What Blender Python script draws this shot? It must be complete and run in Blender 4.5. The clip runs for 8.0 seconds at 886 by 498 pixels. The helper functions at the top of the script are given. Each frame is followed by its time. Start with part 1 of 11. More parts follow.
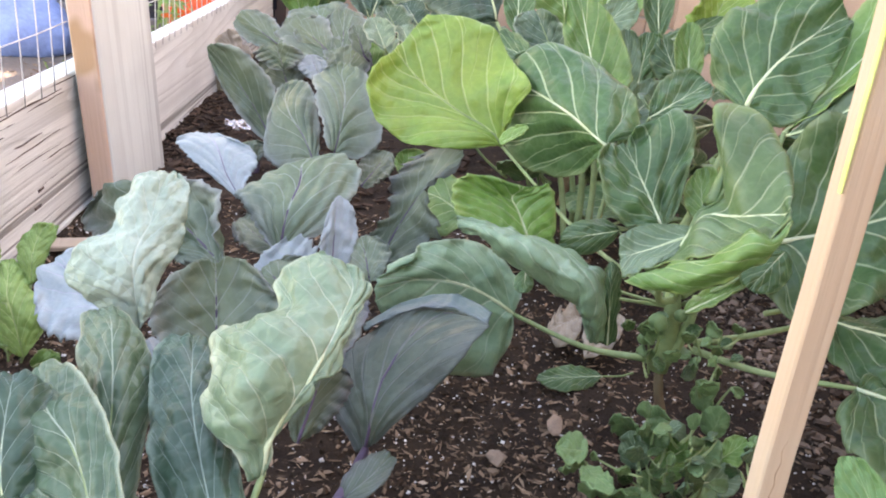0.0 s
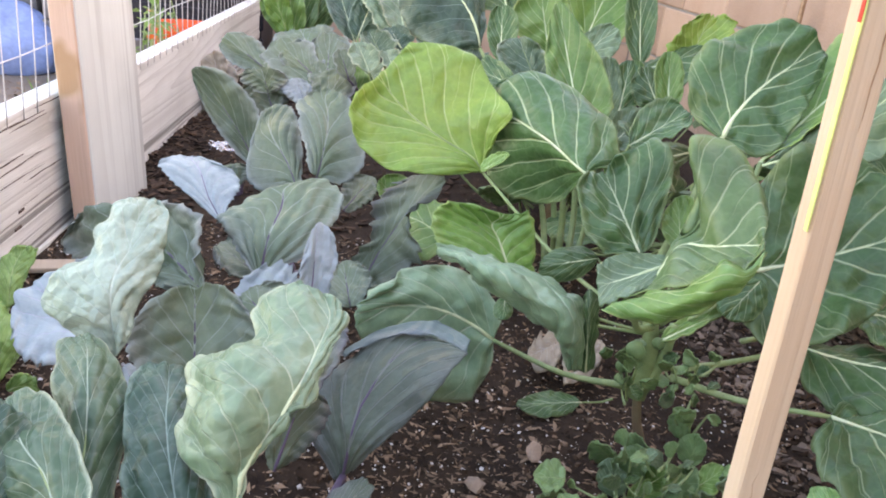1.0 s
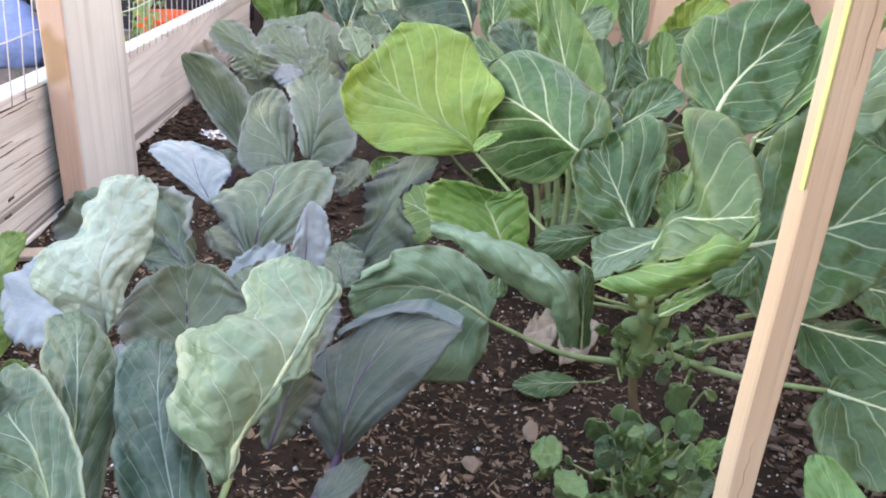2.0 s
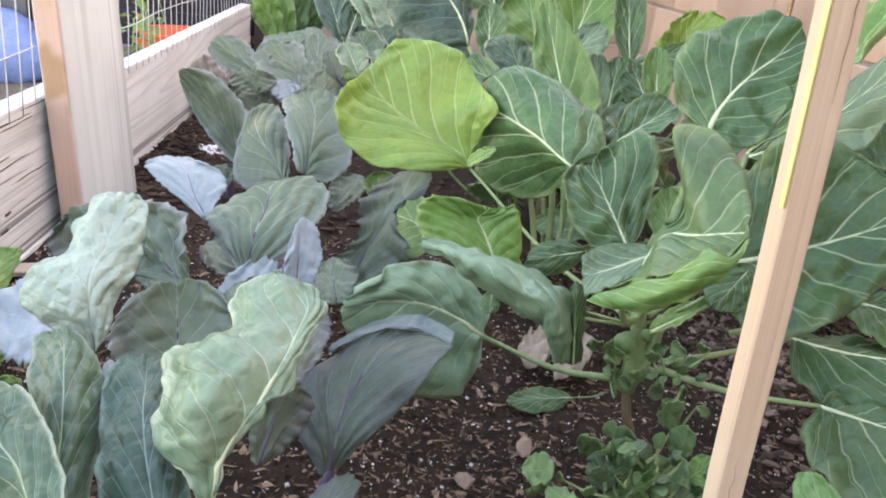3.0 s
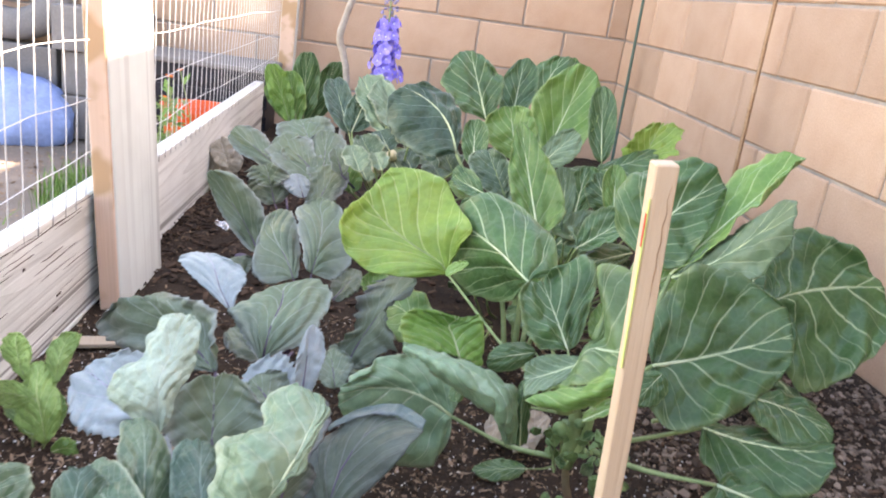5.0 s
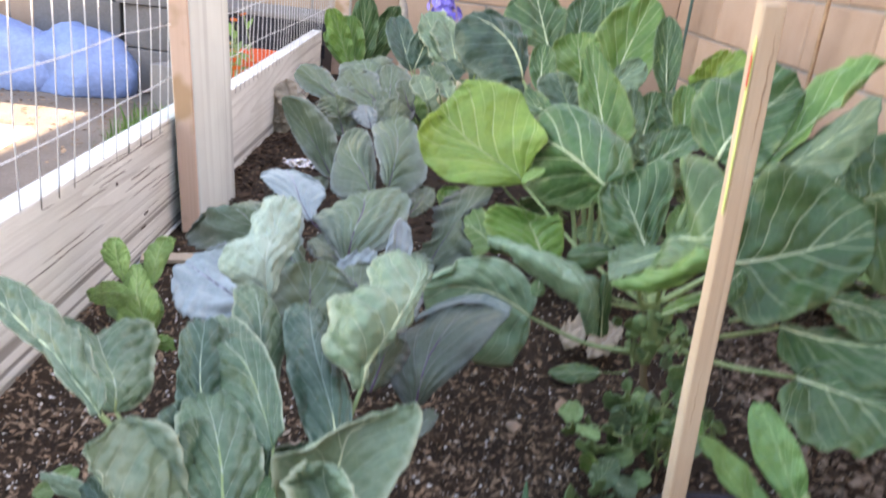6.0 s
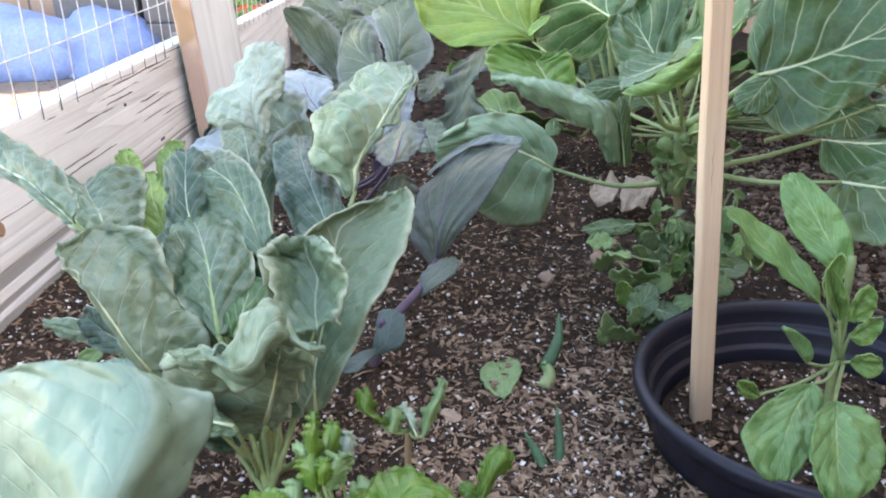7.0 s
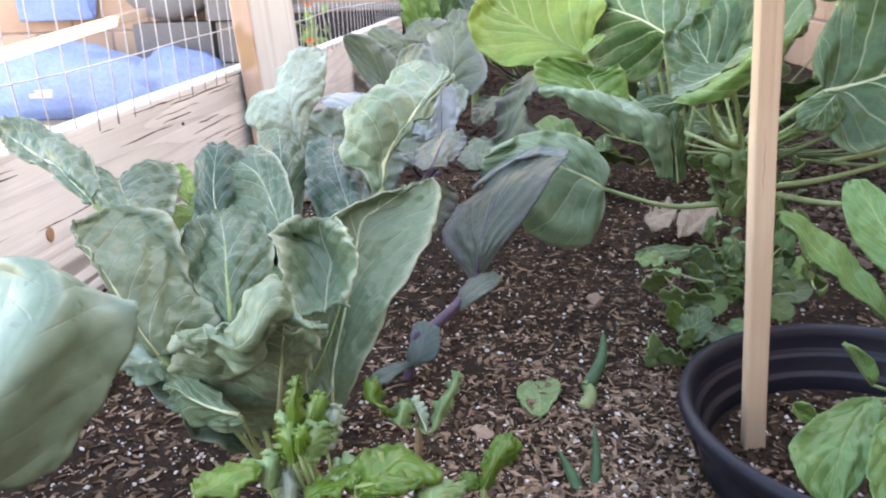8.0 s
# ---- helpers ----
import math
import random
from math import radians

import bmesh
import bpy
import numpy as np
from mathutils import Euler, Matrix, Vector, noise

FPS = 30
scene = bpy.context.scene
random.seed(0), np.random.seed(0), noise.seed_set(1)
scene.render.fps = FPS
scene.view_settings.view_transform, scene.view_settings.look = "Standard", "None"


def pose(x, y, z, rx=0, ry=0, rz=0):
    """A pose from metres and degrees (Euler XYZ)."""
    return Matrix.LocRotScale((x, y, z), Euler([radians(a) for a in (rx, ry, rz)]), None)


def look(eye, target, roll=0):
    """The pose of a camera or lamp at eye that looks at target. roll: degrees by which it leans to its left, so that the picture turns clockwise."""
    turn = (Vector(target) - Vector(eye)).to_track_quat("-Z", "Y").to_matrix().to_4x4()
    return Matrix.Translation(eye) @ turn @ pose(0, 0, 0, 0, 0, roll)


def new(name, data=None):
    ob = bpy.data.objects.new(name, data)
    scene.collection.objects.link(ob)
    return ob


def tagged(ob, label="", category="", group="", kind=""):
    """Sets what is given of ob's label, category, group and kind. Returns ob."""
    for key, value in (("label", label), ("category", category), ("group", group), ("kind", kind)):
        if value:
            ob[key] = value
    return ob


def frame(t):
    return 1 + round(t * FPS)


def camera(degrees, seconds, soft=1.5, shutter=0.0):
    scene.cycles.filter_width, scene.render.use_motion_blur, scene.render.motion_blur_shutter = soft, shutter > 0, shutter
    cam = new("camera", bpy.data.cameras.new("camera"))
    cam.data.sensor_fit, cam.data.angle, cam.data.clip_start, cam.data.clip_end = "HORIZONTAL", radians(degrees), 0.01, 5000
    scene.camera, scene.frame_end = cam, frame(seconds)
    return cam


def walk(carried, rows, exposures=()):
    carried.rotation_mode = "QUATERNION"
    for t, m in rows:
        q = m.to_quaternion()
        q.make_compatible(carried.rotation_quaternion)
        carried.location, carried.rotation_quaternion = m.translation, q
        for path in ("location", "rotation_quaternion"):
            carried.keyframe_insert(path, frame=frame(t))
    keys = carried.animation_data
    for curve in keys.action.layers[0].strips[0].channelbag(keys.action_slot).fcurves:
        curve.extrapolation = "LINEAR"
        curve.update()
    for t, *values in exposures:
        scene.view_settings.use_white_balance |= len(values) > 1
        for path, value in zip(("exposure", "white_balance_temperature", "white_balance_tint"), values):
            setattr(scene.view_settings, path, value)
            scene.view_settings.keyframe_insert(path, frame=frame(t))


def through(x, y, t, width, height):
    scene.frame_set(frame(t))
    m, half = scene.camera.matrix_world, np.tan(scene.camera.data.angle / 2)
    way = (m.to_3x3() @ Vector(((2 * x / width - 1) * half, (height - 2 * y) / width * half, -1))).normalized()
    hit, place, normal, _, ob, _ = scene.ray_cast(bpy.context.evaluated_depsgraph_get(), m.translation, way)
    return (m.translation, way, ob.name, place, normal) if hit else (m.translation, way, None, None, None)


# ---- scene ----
# ---- camera ----
cam = camera(58.4, 8.0, soft=1.9, shutter=0.4)
PATH = [
    (0, (0.247, 0.427, 0.519), (0.395, 2.258, -0.272), 6.5),
    (0.5, (0.252, 0.422, 0.525), (0.422, 2.262, -0.239), 7.0),
    (1, (0.251, 0.425, 0.527), (0.432, 2.275, -0.213), 7.3),
    (1.5, (0.251, 0.425, 0.513), (0.448, 2.261, -0.255), 6.8),
    (3, (0.263, 0.424, 0.517), (0.451, 2.277, -0.21), 6.6),
    (3.5, (0.268, 0.422, 0.52), (0.377, 2.271, -0.234), 4.6),
    (3.8, (0.284, 0.419, 0.537), (0.469, 2.28, -0.174), 6.3),
    (4, (0.29, 0.396, 0.584), (0.512, 2.28, -0.049), 10.6),
    (4.2, (0.29, 0.382, 0.62), (0.483, 2.293, 0.064), 10.9),
    (5.3, (0.244, 0.21, 0.658), (0.425, 2.099, 0.026), 7.8),
    (5.5, (0.234, 0.201, 0.643), (0.383, 2.089, 0.001), 8.9),
    (5.9, (0.214, 0.18, 0.609), (0.312, 2.056, -0.077), 8.4),
    (6, (0.223, 0.194, 0.579), (0.297, 2.065, -0.125), 7.0),
    (6.5, (0.263, 0.186, 0.481), (0.209, 2.035, -0.282), -1.3),
    (7, (0.282, 0.18, 0.437), (0.216, 2.017, -0.351), -2.0),
    (7.5, (0.289, 0.181, 0.411), (0.179, 2.038, -0.325), -2.1),
    (8, (0.308, 0.194, 0.391), (0.076, 2.064, -0.28), -2.3),
]
walk(cam, [(t, look(eye, target, roll)) for t, eye, target, roll in PATH],
     exposures=[(0.0, 3.27, 8900, 25), (1.5, 3.19, 8700, 24), (3.5, 3.20, 8700, 23), (4.0, 3.35, 8800, 23), (5.5, 3.13, 8700, 22), (6.0, 3.04, 8550, 21), (6.5, 3.07, 8350, 20), (7.0, 3.30, 8200, 19), (7.5, 3.30, 8200, 20), (8.0, 3.32, 8700, 23)])

# ---- light: sun over the block wall, bed in its shade ----
SUN_TO = Vector((1.35, 0.41, 1.0)).normalized()
world = bpy.data.worlds.new("world")
scene.world = world
world.use_nodes = True
wn, wl = world.node_tree.nodes, world.node_tree.links
sky = wn.new("ShaderNodeTexSky")
sky.sky_type, sky.sun_disc = "NISHITA", False
sky.sun_elevation = math.asin(SUN_TO.z)
sky.sun_rotation = math.atan2(SUN_TO.x, SUN_TO.y)
wl.new(sky.outputs["Color"], wn["Background"].inputs["Color"])
wn["Background"].inputs["Strength"].default_value = 0.15
sun = new("sun", bpy.data.lights.new("sun", "SUN"))
sun.data.energy, sun.data.angle, sun.data.color = 4.0, radians(0.53), (1.0, 0.95, 0.87)
sun.matrix_world = look(SUN_TO * 10, (0, 0, 0))

# ---- materials ----
def nodes_of(name):
    m = bpy.data.materials.new(name)
    m.use_nodes = True
    return m, m.node_tree.nodes, m.node_tree.links, m.node_tree.nodes["Principled BSDF"]


def math_node(n, l, op, a, b=None, c=None):
    k = n.new("ShaderNodeMath")
    k.operation = op
    for i, v in enumerate((a, b, c)):
        if v is None:
            continue
        if isinstance(v, (int, float)):
            k.inputs[i].default_value = v
        else:
            l.new(v, k.inputs[i])
    return k.outputs[0]


def mix_color(n, l, f, a, b, mode="MIX"):
    k = n.new("ShaderNodeMix")
    k.data_type, k.blend_type = "RGBA", mode
    for s, v in ((k.inputs[0], f), (k.inputs[6], a), (k.inputs[7], b)):
        if isinstance(v, (int, float)):
            s.default_value = v
        elif isinstance(v, tuple):
            s.default_value = (*v[:3], 1)
        else:
            l.new(v, s)
    return k.outputs[2]


def noise_node(n, l, vec, scale, detail=4, rough=0.55):
    k = n.new("ShaderNodeTexNoise")
    k.inputs["Scale"].default_value, k.inputs["Detail"].default_value, k.inputs["Roughness"].default_value = scale, detail, rough
    if vec is not None:
        l.new(vec, k.inputs["Vector"])
    return k.outputs["Fac"]


def ramp(n, l, f, lo, hi):
    k = n.new("ShaderNodeMapRange")
    k.inputs[1].default_value, k.inputs[2].default_value = lo, hi
    l.new(f, k.inputs[0])
    return k.outputs[0]


def bump(n, l, p, height, strength, dist):
    k = n.new("ShaderNodeBump")
    k.inputs["Strength"].default_value, k.inputs["Distance"].default_value = strength, dist
    l.new(height, k.inputs["Height"])
    l.new(k.outputs["Normal"], p.inputs["Normal"])


def coords(n, l, stretch=(1, 1, 1)):
    tc, mp = n.new("ShaderNodeTexCoord"), n.new("ShaderNodeMapping")
    l.new(tc.outputs["Object"], mp.inputs["Vector"])
    mp.inputs["Scale"].default_value = stretch
    return mp.outputs["Vector"]


def speckled(name, a, b, scale=20, rough=0.8, fine=160, relief=0.3, dist=0.003, stretch=(1, 1, 1), vary=0.15, metal=0.0, spec=0.3):
    """A surface mottled at two scales, with some change from object to object."""
    m, n, l, p = nodes_of(name)
    v = coords(n, l, stretch)
    oi = n.new("ShaderNodeObjectInfo")
    big = ramp(n, l, noise_node(n, l, v, scale), 0.3, 0.7)
    small = noise_node(n, l, v, fine, 5, 0.7)
    c = mix_color(n, l, big, a, b)
    k = math_node(n, l, "MULTIPLY_ADD", small, 0.7, 0.65)
    k = math_node(n, l, "MULTIPLY", k, math_node(n, l, "MULTIPLY_ADD", oi.outputs["Random"], 2 * vary, 1 - vary))
    g = n.new("ShaderNodeCombineColor")
    for i in range(3):
        l.new(k, g.inputs[i])
    l.new(mix_color(n, l, 1.0, c, g.outputs[0], "MULTIPLY"), p.inputs["Base Color"])
    p.inputs["Roughness"].default_value, p.inputs["Metallic"].default_value = rough, metal
    p.inputs["Specular IOR Level"].default_value = spec
    bump(n, l, p, small, relief, dist)
    return m


def wood(name, light, dark, along="y", rings=16.0, rough=0.75, grey=0.0, cracks=0.0, tone=(0.36, 0.33, 0.30), sharp=0.35, crack_scale=55):
    """Sawn softwood: long wavy grain along one axis, cathedral figure, fine fibres, knots."""
    m, n, l, p = nodes_of(name)
    st = {"x": (0.06, 1, 1), "y": (1, 0.06, 1), "z": (1, 1, 0.06)}[along]
    v = coords(n, l, st)
    big = noise_node(n, l, v, 7, 2, 0.4)
    w = math_node(n, l, "MULTIPLY", big, rings)
    w = math_node(n, l, "FRACT", w)
    grain = math_node(n, l, "POWER", w, 3.0)
    fibre = noise_node(n, l, coords(n, l, tuple(s * (0.25 if s < 1 else 1) for s in st)), 260, 3, 0.6)
    stain = ramp(n, l, noise_node(n, l, coords(n, l), 5.0, 3), 0.525 - sharp / 2, 0.525 + sharp / 2)
    c = mix_color(n, l, math_node(n, l, "MULTIPLY", grain, 0.8), light, dark)
    c = mix_color(n, l, math_node(n, l, "MULTIPLY", ramp(n, l, fibre, 0.35, 0.75), 0.35), c, dark)
    c = mix_color(n, l, math_node(n, l, "MULTIPLY", stain, grey), c, tone)
    split = ramp(n, l, noise_node(n, l, coords(n, l, tuple(s * (0.2 if s < 1 else 1) for s in st)), crack_scale, 2, 0.5), 0.56, 0.62)
    split = math_node(n, l, "MULTIPLY", split, ramp(n, l, noise_node(n, l, v, 4, 2), 0.38, 0.54))
    c = mix_color(n, l, math_node(n, l, "MULTIPLY", split, cracks), c, (0.09, 0.07, 0.055))
    l.new(c, p.inputs["Base Color"])
    p.inputs["Roughness"].default_value = rough
    p.inputs["Specular IOR Level"].default_value = 0.25
    h = math_node(n, l, "SUBTRACT", fibre, math_node(n, l, "MULTIPLY_ADD", grain, 0.8, math_node(n, l, "MULTIPLY", split, 1.5 * cracks)))
    bump(n, l, p, h, 0.45, 0.002)
    return m


VEINS = {}


def leaf_material(name, top, low, vein, count=7.0, slope=0.28, gloss=0.40, vein_width=0.05, vein_mix=0.8, blister=0.5, tint=None, through=0.15, rim=None, emboss=0.4):
    """A leaf blade: midrib, side veins drawn along the blade's own coordinates, mottling, blistered relief."""
    m, n, l, p = nodes_of(name)
    VEINS[name] = (count, slope)
    uv = n.new("ShaderNodeUVMap")
    sp = n.new("ShaderNodeSeparateXYZ")
    l.new(uv.outputs[0], sp.inputs[0])
    obj = coords(n, l)
    wob = math_node(n, l, "MULTIPLY_ADD", noise_node(n, l, obj, 22, 2), 0.2, -0.1)
    v = math_node(n, l, "ABSOLUTE", math_node(n, l, "MULTIPLY_ADD", sp.outputs[0], 2.0, -1.0))
    u = sp.outputs[1]
    side = ramp(n, l, sp.outputs[0], 0.49, 0.51)
    w = math_node(n, l, "MULTIPLY", math_node(n, l, "POWER", v, 0.8), -slope * count)
    w = math_node(n, l, "MULTIPLY_ADD", u, count, w)
    w = math_node(n, l, "ADD", w, wob)
    w = math_node(n, l, "MULTIPLY_ADD", side, 0.37, w)
    d = math_node(n, l, "ABSOLUTE", math_node(n, l, "SUBTRACT", math_node(n, l, "FRACT", w), 0.5))
    wide = math_node(n, l, "MULTIPLY_ADD", v, -vein_width * 0.75, vein_width)
    lat = math_node(n, l, "SUBTRACT", 1.0, math_node(n, l, "DIVIDE", d, wide))
    lat = math_node(n, l, "MAXIMUM", lat, 0.0)
    lat = math_node(n, l, "MINIMUM", math_node(n, l, "MULTIPLY", lat, 1.6), 1.0)
    fine = n.new("ShaderNodeTexVoronoi")
    fine.feature = "DISTANCE_TO_EDGE"
    fine.inputs["Scale"].default_value = 75
    l.new(obj, fine.inputs["Vector"])
    net = math_node(n, l, "SUBTRACT", 1.0, ramp(n, l, fine.outputs["Distance"], 0.0, 0.12))
    rib = math_node(n, l, "SUBTRACT", 1.0, math_node(n, l, "DIVIDE", v, math_node(n, l, "MULTIPLY_ADD", u, -0.035, 0.045)))
    rib = math_node(n, l, "MINIMUM", math_node(n, l, "MAXIMUM", math_node(n, l, "MULTIPLY", rib, 2.0), 0.0), 1.0)
    fork = math_node(n, l, "ABSOLUTE", math_node(n, l, "SUBTRACT", math_node(n, l, "FRACT", math_node(n, l, "MULTIPLY_ADD", w, 2.0, math_node(n, l, "MULTIPLY_ADD", v, 0.9, math_node(n, l, "MULTIPLY", wob, 3.0)))), 0.5))
    fork = math_node(n, l, "MAXIMUM", math_node(n, l, "SUBTRACT", 1.0, math_node(n, l, "DIVIDE", fork, 0.05)), 0.0)
    fork = math_node(n, l, "MULTIPLY", fork, math_node(n, l, "MULTIPLY", ramp(n, l, v, 0.25, 0.5), 0.45))
    lat = math_node(n, l, "MULTIPLY", lat, math_node(n, l, "MULTIPLY_ADD", v, -0.45, 1.0))
    mask = math_node(n, l, "MAXIMUM", math_node(n, l, "MAXIMUM", lat, fork), rib)
    patch = ramp(n, l, noise_node(n, l, obj, 14, 4), 0.32, 0.68)
    speck = noise_node(n, l, obj, 120, 4, 0.7)
    oi = n.new("ShaderNodeObjectInfo")
    c = mix_color(n, l, patch, top, low)
    if tint:
        edge = math_node(n, l, "MULTIPLY", math_node(n, l, "POWER", v, 2.5), ramp(n, l, noise_node(n, l, obj, 9, 3), 0.3, 0.6))
        c = mix_color(n, l, math_node(n, l, "MULTIPLY", edge, 0.7), c, tint)
    c = mix_color(n, l, math_node(n, l, "MULTIPLY", net, 0.035 + 0.02 * blister), c, vein)
    if rim:
        edge = math_node(n, l, "MULTIPLY", ramp(n, l, math_node(n, l, "MULTIPLY_ADD", wob, 0.6, v), 0.86, 1.0), 0.55)
        c = mix_color(n, l, edge, c, rim)
    c = mix_color(n, l, math_node(n, l, "MULTIPLY", mask, vein_mix), c, vein)
    k = math_node(n, l, "MULTIPLY_ADD", speck, 0.5, 0.75)
    k = math_node(n, l, "MULTIPLY", k, math_node(n, l, "MULTIPLY_ADD", oi.outputs["Random"], 0.3, 0.85))
    g = n.new("ShaderNodeCombineColor")
    for i in range(3):
        l.new(k, g.inputs[i])
    c = mix_color(n, l, 1.0, c, g.outputs[0], "MULTIPLY")
    l.new(c, p.inputs["Base Color"])
    l.new(math_node(n, l, "MULTIPLY_ADD", speck, 0.3, gloss - 0.17), p.inputs["Roughness"])
    p.inputs["Specular IOR Level"].default_value = 0.38
    h = math_node(n, l, "MULTIPLY_ADD", noise_node(n, l, obj, 45, 3), blister, math_node(n, l, "MULTIPLY", mask, -emboss))
    h = math_node(n, l, "MULTIPLY_ADD", fine.outputs["Distance"], 0.7 * blister, h)
    bump(n, l, p, h, 0.55, 0.006)
    tr, mx = n.new("ShaderNodeBsdfTranslucent"), n.new("ShaderNodeMixShader")
    l.new(mix_color(n, l, 0.35, c, (0.35, 0.5, 0.06)), tr.inputs["Color"])
    mx.inputs[0].default_value = through
    l.new(p.outputs[0], mx.inputs[1])
    l.new(tr.outputs[0], mx.inputs[2])
    l.new(mx.outputs[0], n["Material Output"].inputs["Surface"])
    return m


M = {}
M["board"] = wood("weathered_board", (0.840, 0.846, 0.798), (0.602, 0.587, 0.540), "y", 14, grey=0.4, cracks=0.65, tone=(0.52, 0.52, 0.47))
M["plank"] = wood("weathered_plank", (0.720, 0.749, 0.697), (0.609, 0.622, 0.574), "z", 2, grey=0.65, cracks=0.2, tone=(0.52, 0.53, 0.49))
M["redwood"] = wood("fresh_sawn_edge", (0.70, 0.49, 0.365), (0.57, 0.375, 0.265), "z", 8, grey=0.95, tone=(0.47, 0.295, 0.165), sharp=0.05)
M["knot"] = wood("brown_knot", (0.42, 0.26, 0.15), (0.26, 0.15, 0.09), "x", 30)
M["stake"] = wood("pale_stake", (0.640, 0.492, 0.343), (0.530, 0.377, 0.242), "z", 3.5, cracks=0.05, grey=0.6, tone=(0.50, 0.325, 0.205), sharp=0.25, crack_scale=190)
M["rail"] = wood("sunlit_rail", (0.46, 0.38, 0.29), (0.34, 0.27, 0.20), "y", 10)
M["block"] = speckled("salmon_block", (0.545, 0.375, 0.268), (0.465, 0.295, 0.198), 5, 0.9, 220, 0.5, 0.003, vary=0.14)
M["mortar"] = speckled("grey_mortar", (0.40, 0.345, 0.30), (0.26, 0.235, 0.21), 12, 0.95, 200)
M["stucco"] = speckled("tan_stucco", (0.42, 0.36, 0.30), (0.36, 0.31, 0.26), 6, 0.95, 180, 0.5, 0.004, vary=0)
M["soil"] = speckled("dark_soil", (0.047, 0.028, 0.016), (0.019, 0.011, 0.007), 18, 0.95, 190, 0.9, 0.006, vary=0)
M["dirt"] = speckled("dry_dirt", (0.25, 0.215, 0.18), (0.17, 0.14, 0.115), 3, 0.95, 90, 0.6, 0.01, vary=0)
M["concrete"] = speckled("concrete_slab", (0.38, 0.36, 0.33), (0.31, 0.29, 0.27), 4, 0.9, 150)
M["wire"] = speckled("galvanised_wire", (0.72, 0.72, 0.70), (0.6, 0.6, 0.6), 40, 0.45, 200, metal=0.15, vary=0)
M["black_plastic"] = speckled("black_plastic", (0.007, 0.008, 0.014), (0.013, 0.015, 0.026), 8, 0.42, 120, 0.15, 0.001, vary=0, spec=0.32)
M["tarp"] = speckled("blue_plastic", (0.20, 0.30, 0.55), (0.26, 0.37, 0.62), 6, 0.6, 60, 0.4, 0.006, vary=0.1, spec=0.2)
M["orange"] = speckled("orange_plastic", (0.75, 0.12, 0.03), (0.65, 0.08, 0.02), 6, 0.45, 80, vary=0)
M["grey"] = speckled("grey_blockwork", (0.22, 0.21, 0.20), (0.15, 0.145, 0.14), 4, 0.9, 120)
M["green_metal"] = speckled("green_coated_steel", (0.05, 0.10, 0.08), (0.07, 0.12, 0.10), 15, 0.5, 100, metal=0.2)
M["rust"] = speckled("rusty_steel", (0.33, 0.19, 0.11), (0.45, 0.30, 0.19), 15, 0.6, 120, metal=0.5)
M["rust_dark"] = speckled("dark_rust", (0.06, 0.045, 0.04), (0.10, 0.07, 0.055), 60, 0.8, 200)
M["stick"] = speckled("bare_pale_branch", (0.50, 0.44, 0.37), (0.36, 0.31, 0.25), 30, 0.85, 150)

M["sprout"] = leaf_material("sprout_leaf", (0.064, 0.146, 0.047), (0.037, 0.096, 0.034), (0.48, 0.58, 0.34), 4.5, 0.6, vein_width=0.075, vein_mix=0.68, gloss=0.36, rim=(0.22, 0.30, 0.14))
M["sprout_under"] = leaf_material("sprout_leaf_underside", (0.139, 0.221, 0.120), (0.107, 0.180, 0.096), (0.42, 0.52, 0.32), 4.5, 0.6, vein_width=0.08)
M["yellow"] = leaf_material("yellowing_leaf", (0.235, 0.337, 0.059), (0.138, 0.259, 0.052), (0.55, 0.63, 0.28), 5, 0.65, gloss=0.36, vein_width=0.08, blister=0.3, vein_mix=0.6)
M["lime"] = leaf_material("light_green_leaf", (0.140, 0.264, 0.063), (0.085, 0.196, 0.047), (0.55, 0.64, 0.34), 5, 0.6, gloss=0.40, vein_width=0.08, rim=(0.36, 0.46, 0.18), vein_mix=0.5)
M["folded"] = leaf_material("folded_green_leaf", (0.124, 0.215, 0.082), (0.082, 0.158, 0.060), (0.52, 0.60, 0.36), 5, 0.6, gloss=0.40, vein_width=0.07, vein_mix=0.72, rim=(0.28, 0.38, 0.12))
M["fresh"] = leaf_material("fresh_green_leaf", (0.116, 0.275, 0.054), (0.077, 0.201, 0.040), (0.52, 0.60, 0.36), 5, 0.6, gloss=0.40, vein_width=0.07, rim=(0.28, 0.38, 0.12), vein_mix=0.55)
# Lighter copy of the sprout leaf; sky light on upper faces is in the colour.
M["sprout_lit"] = leaf_material("skylit_sprout_leaf", (0.209, 0.336, 0.205), (0.151, 0.268, 0.150), (0.50, 0.60, 0.42), 4.5, 0.6, vein_width=0.07, vein_mix=0.6, rim=(0.40, 0.50, 0.34))
M["mustard"] = leaf_material("young_mustard_leaf", (0.27, 0.43, 0.13), (0.18, 0.33, 0.08), (0.55, 0.65, 0.30), 6, 0.5, blister=1.4)
M["cauli"] = leaf_material("cauliflower_leaf", (0.092, 0.153, 0.084), (0.049, 0.098, 0.053), (0.50, 0.58, 0.44), 6, 0.42, blister=1.0, vein_width=0.038, vein_mix=0.55, rim=(0.50, 0.56, 0.40), through=0.08)
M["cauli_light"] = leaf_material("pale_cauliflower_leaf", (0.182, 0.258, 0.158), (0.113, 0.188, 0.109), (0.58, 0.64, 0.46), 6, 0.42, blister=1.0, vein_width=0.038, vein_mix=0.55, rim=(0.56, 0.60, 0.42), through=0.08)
# Pale bluish base colour carries the sky sheen of the waxy blade.
M["cauli_sheen"] = leaf_material("sheen_pale_leaf", (0.222, 0.326, 0.244), (0.128, 0.231, 0.130), (0.46, 0.54, 0.43), 5, 0.45, blister=0.3, vein_mix=0.07, emboss=0.04, gloss=0.34, through=0.08)
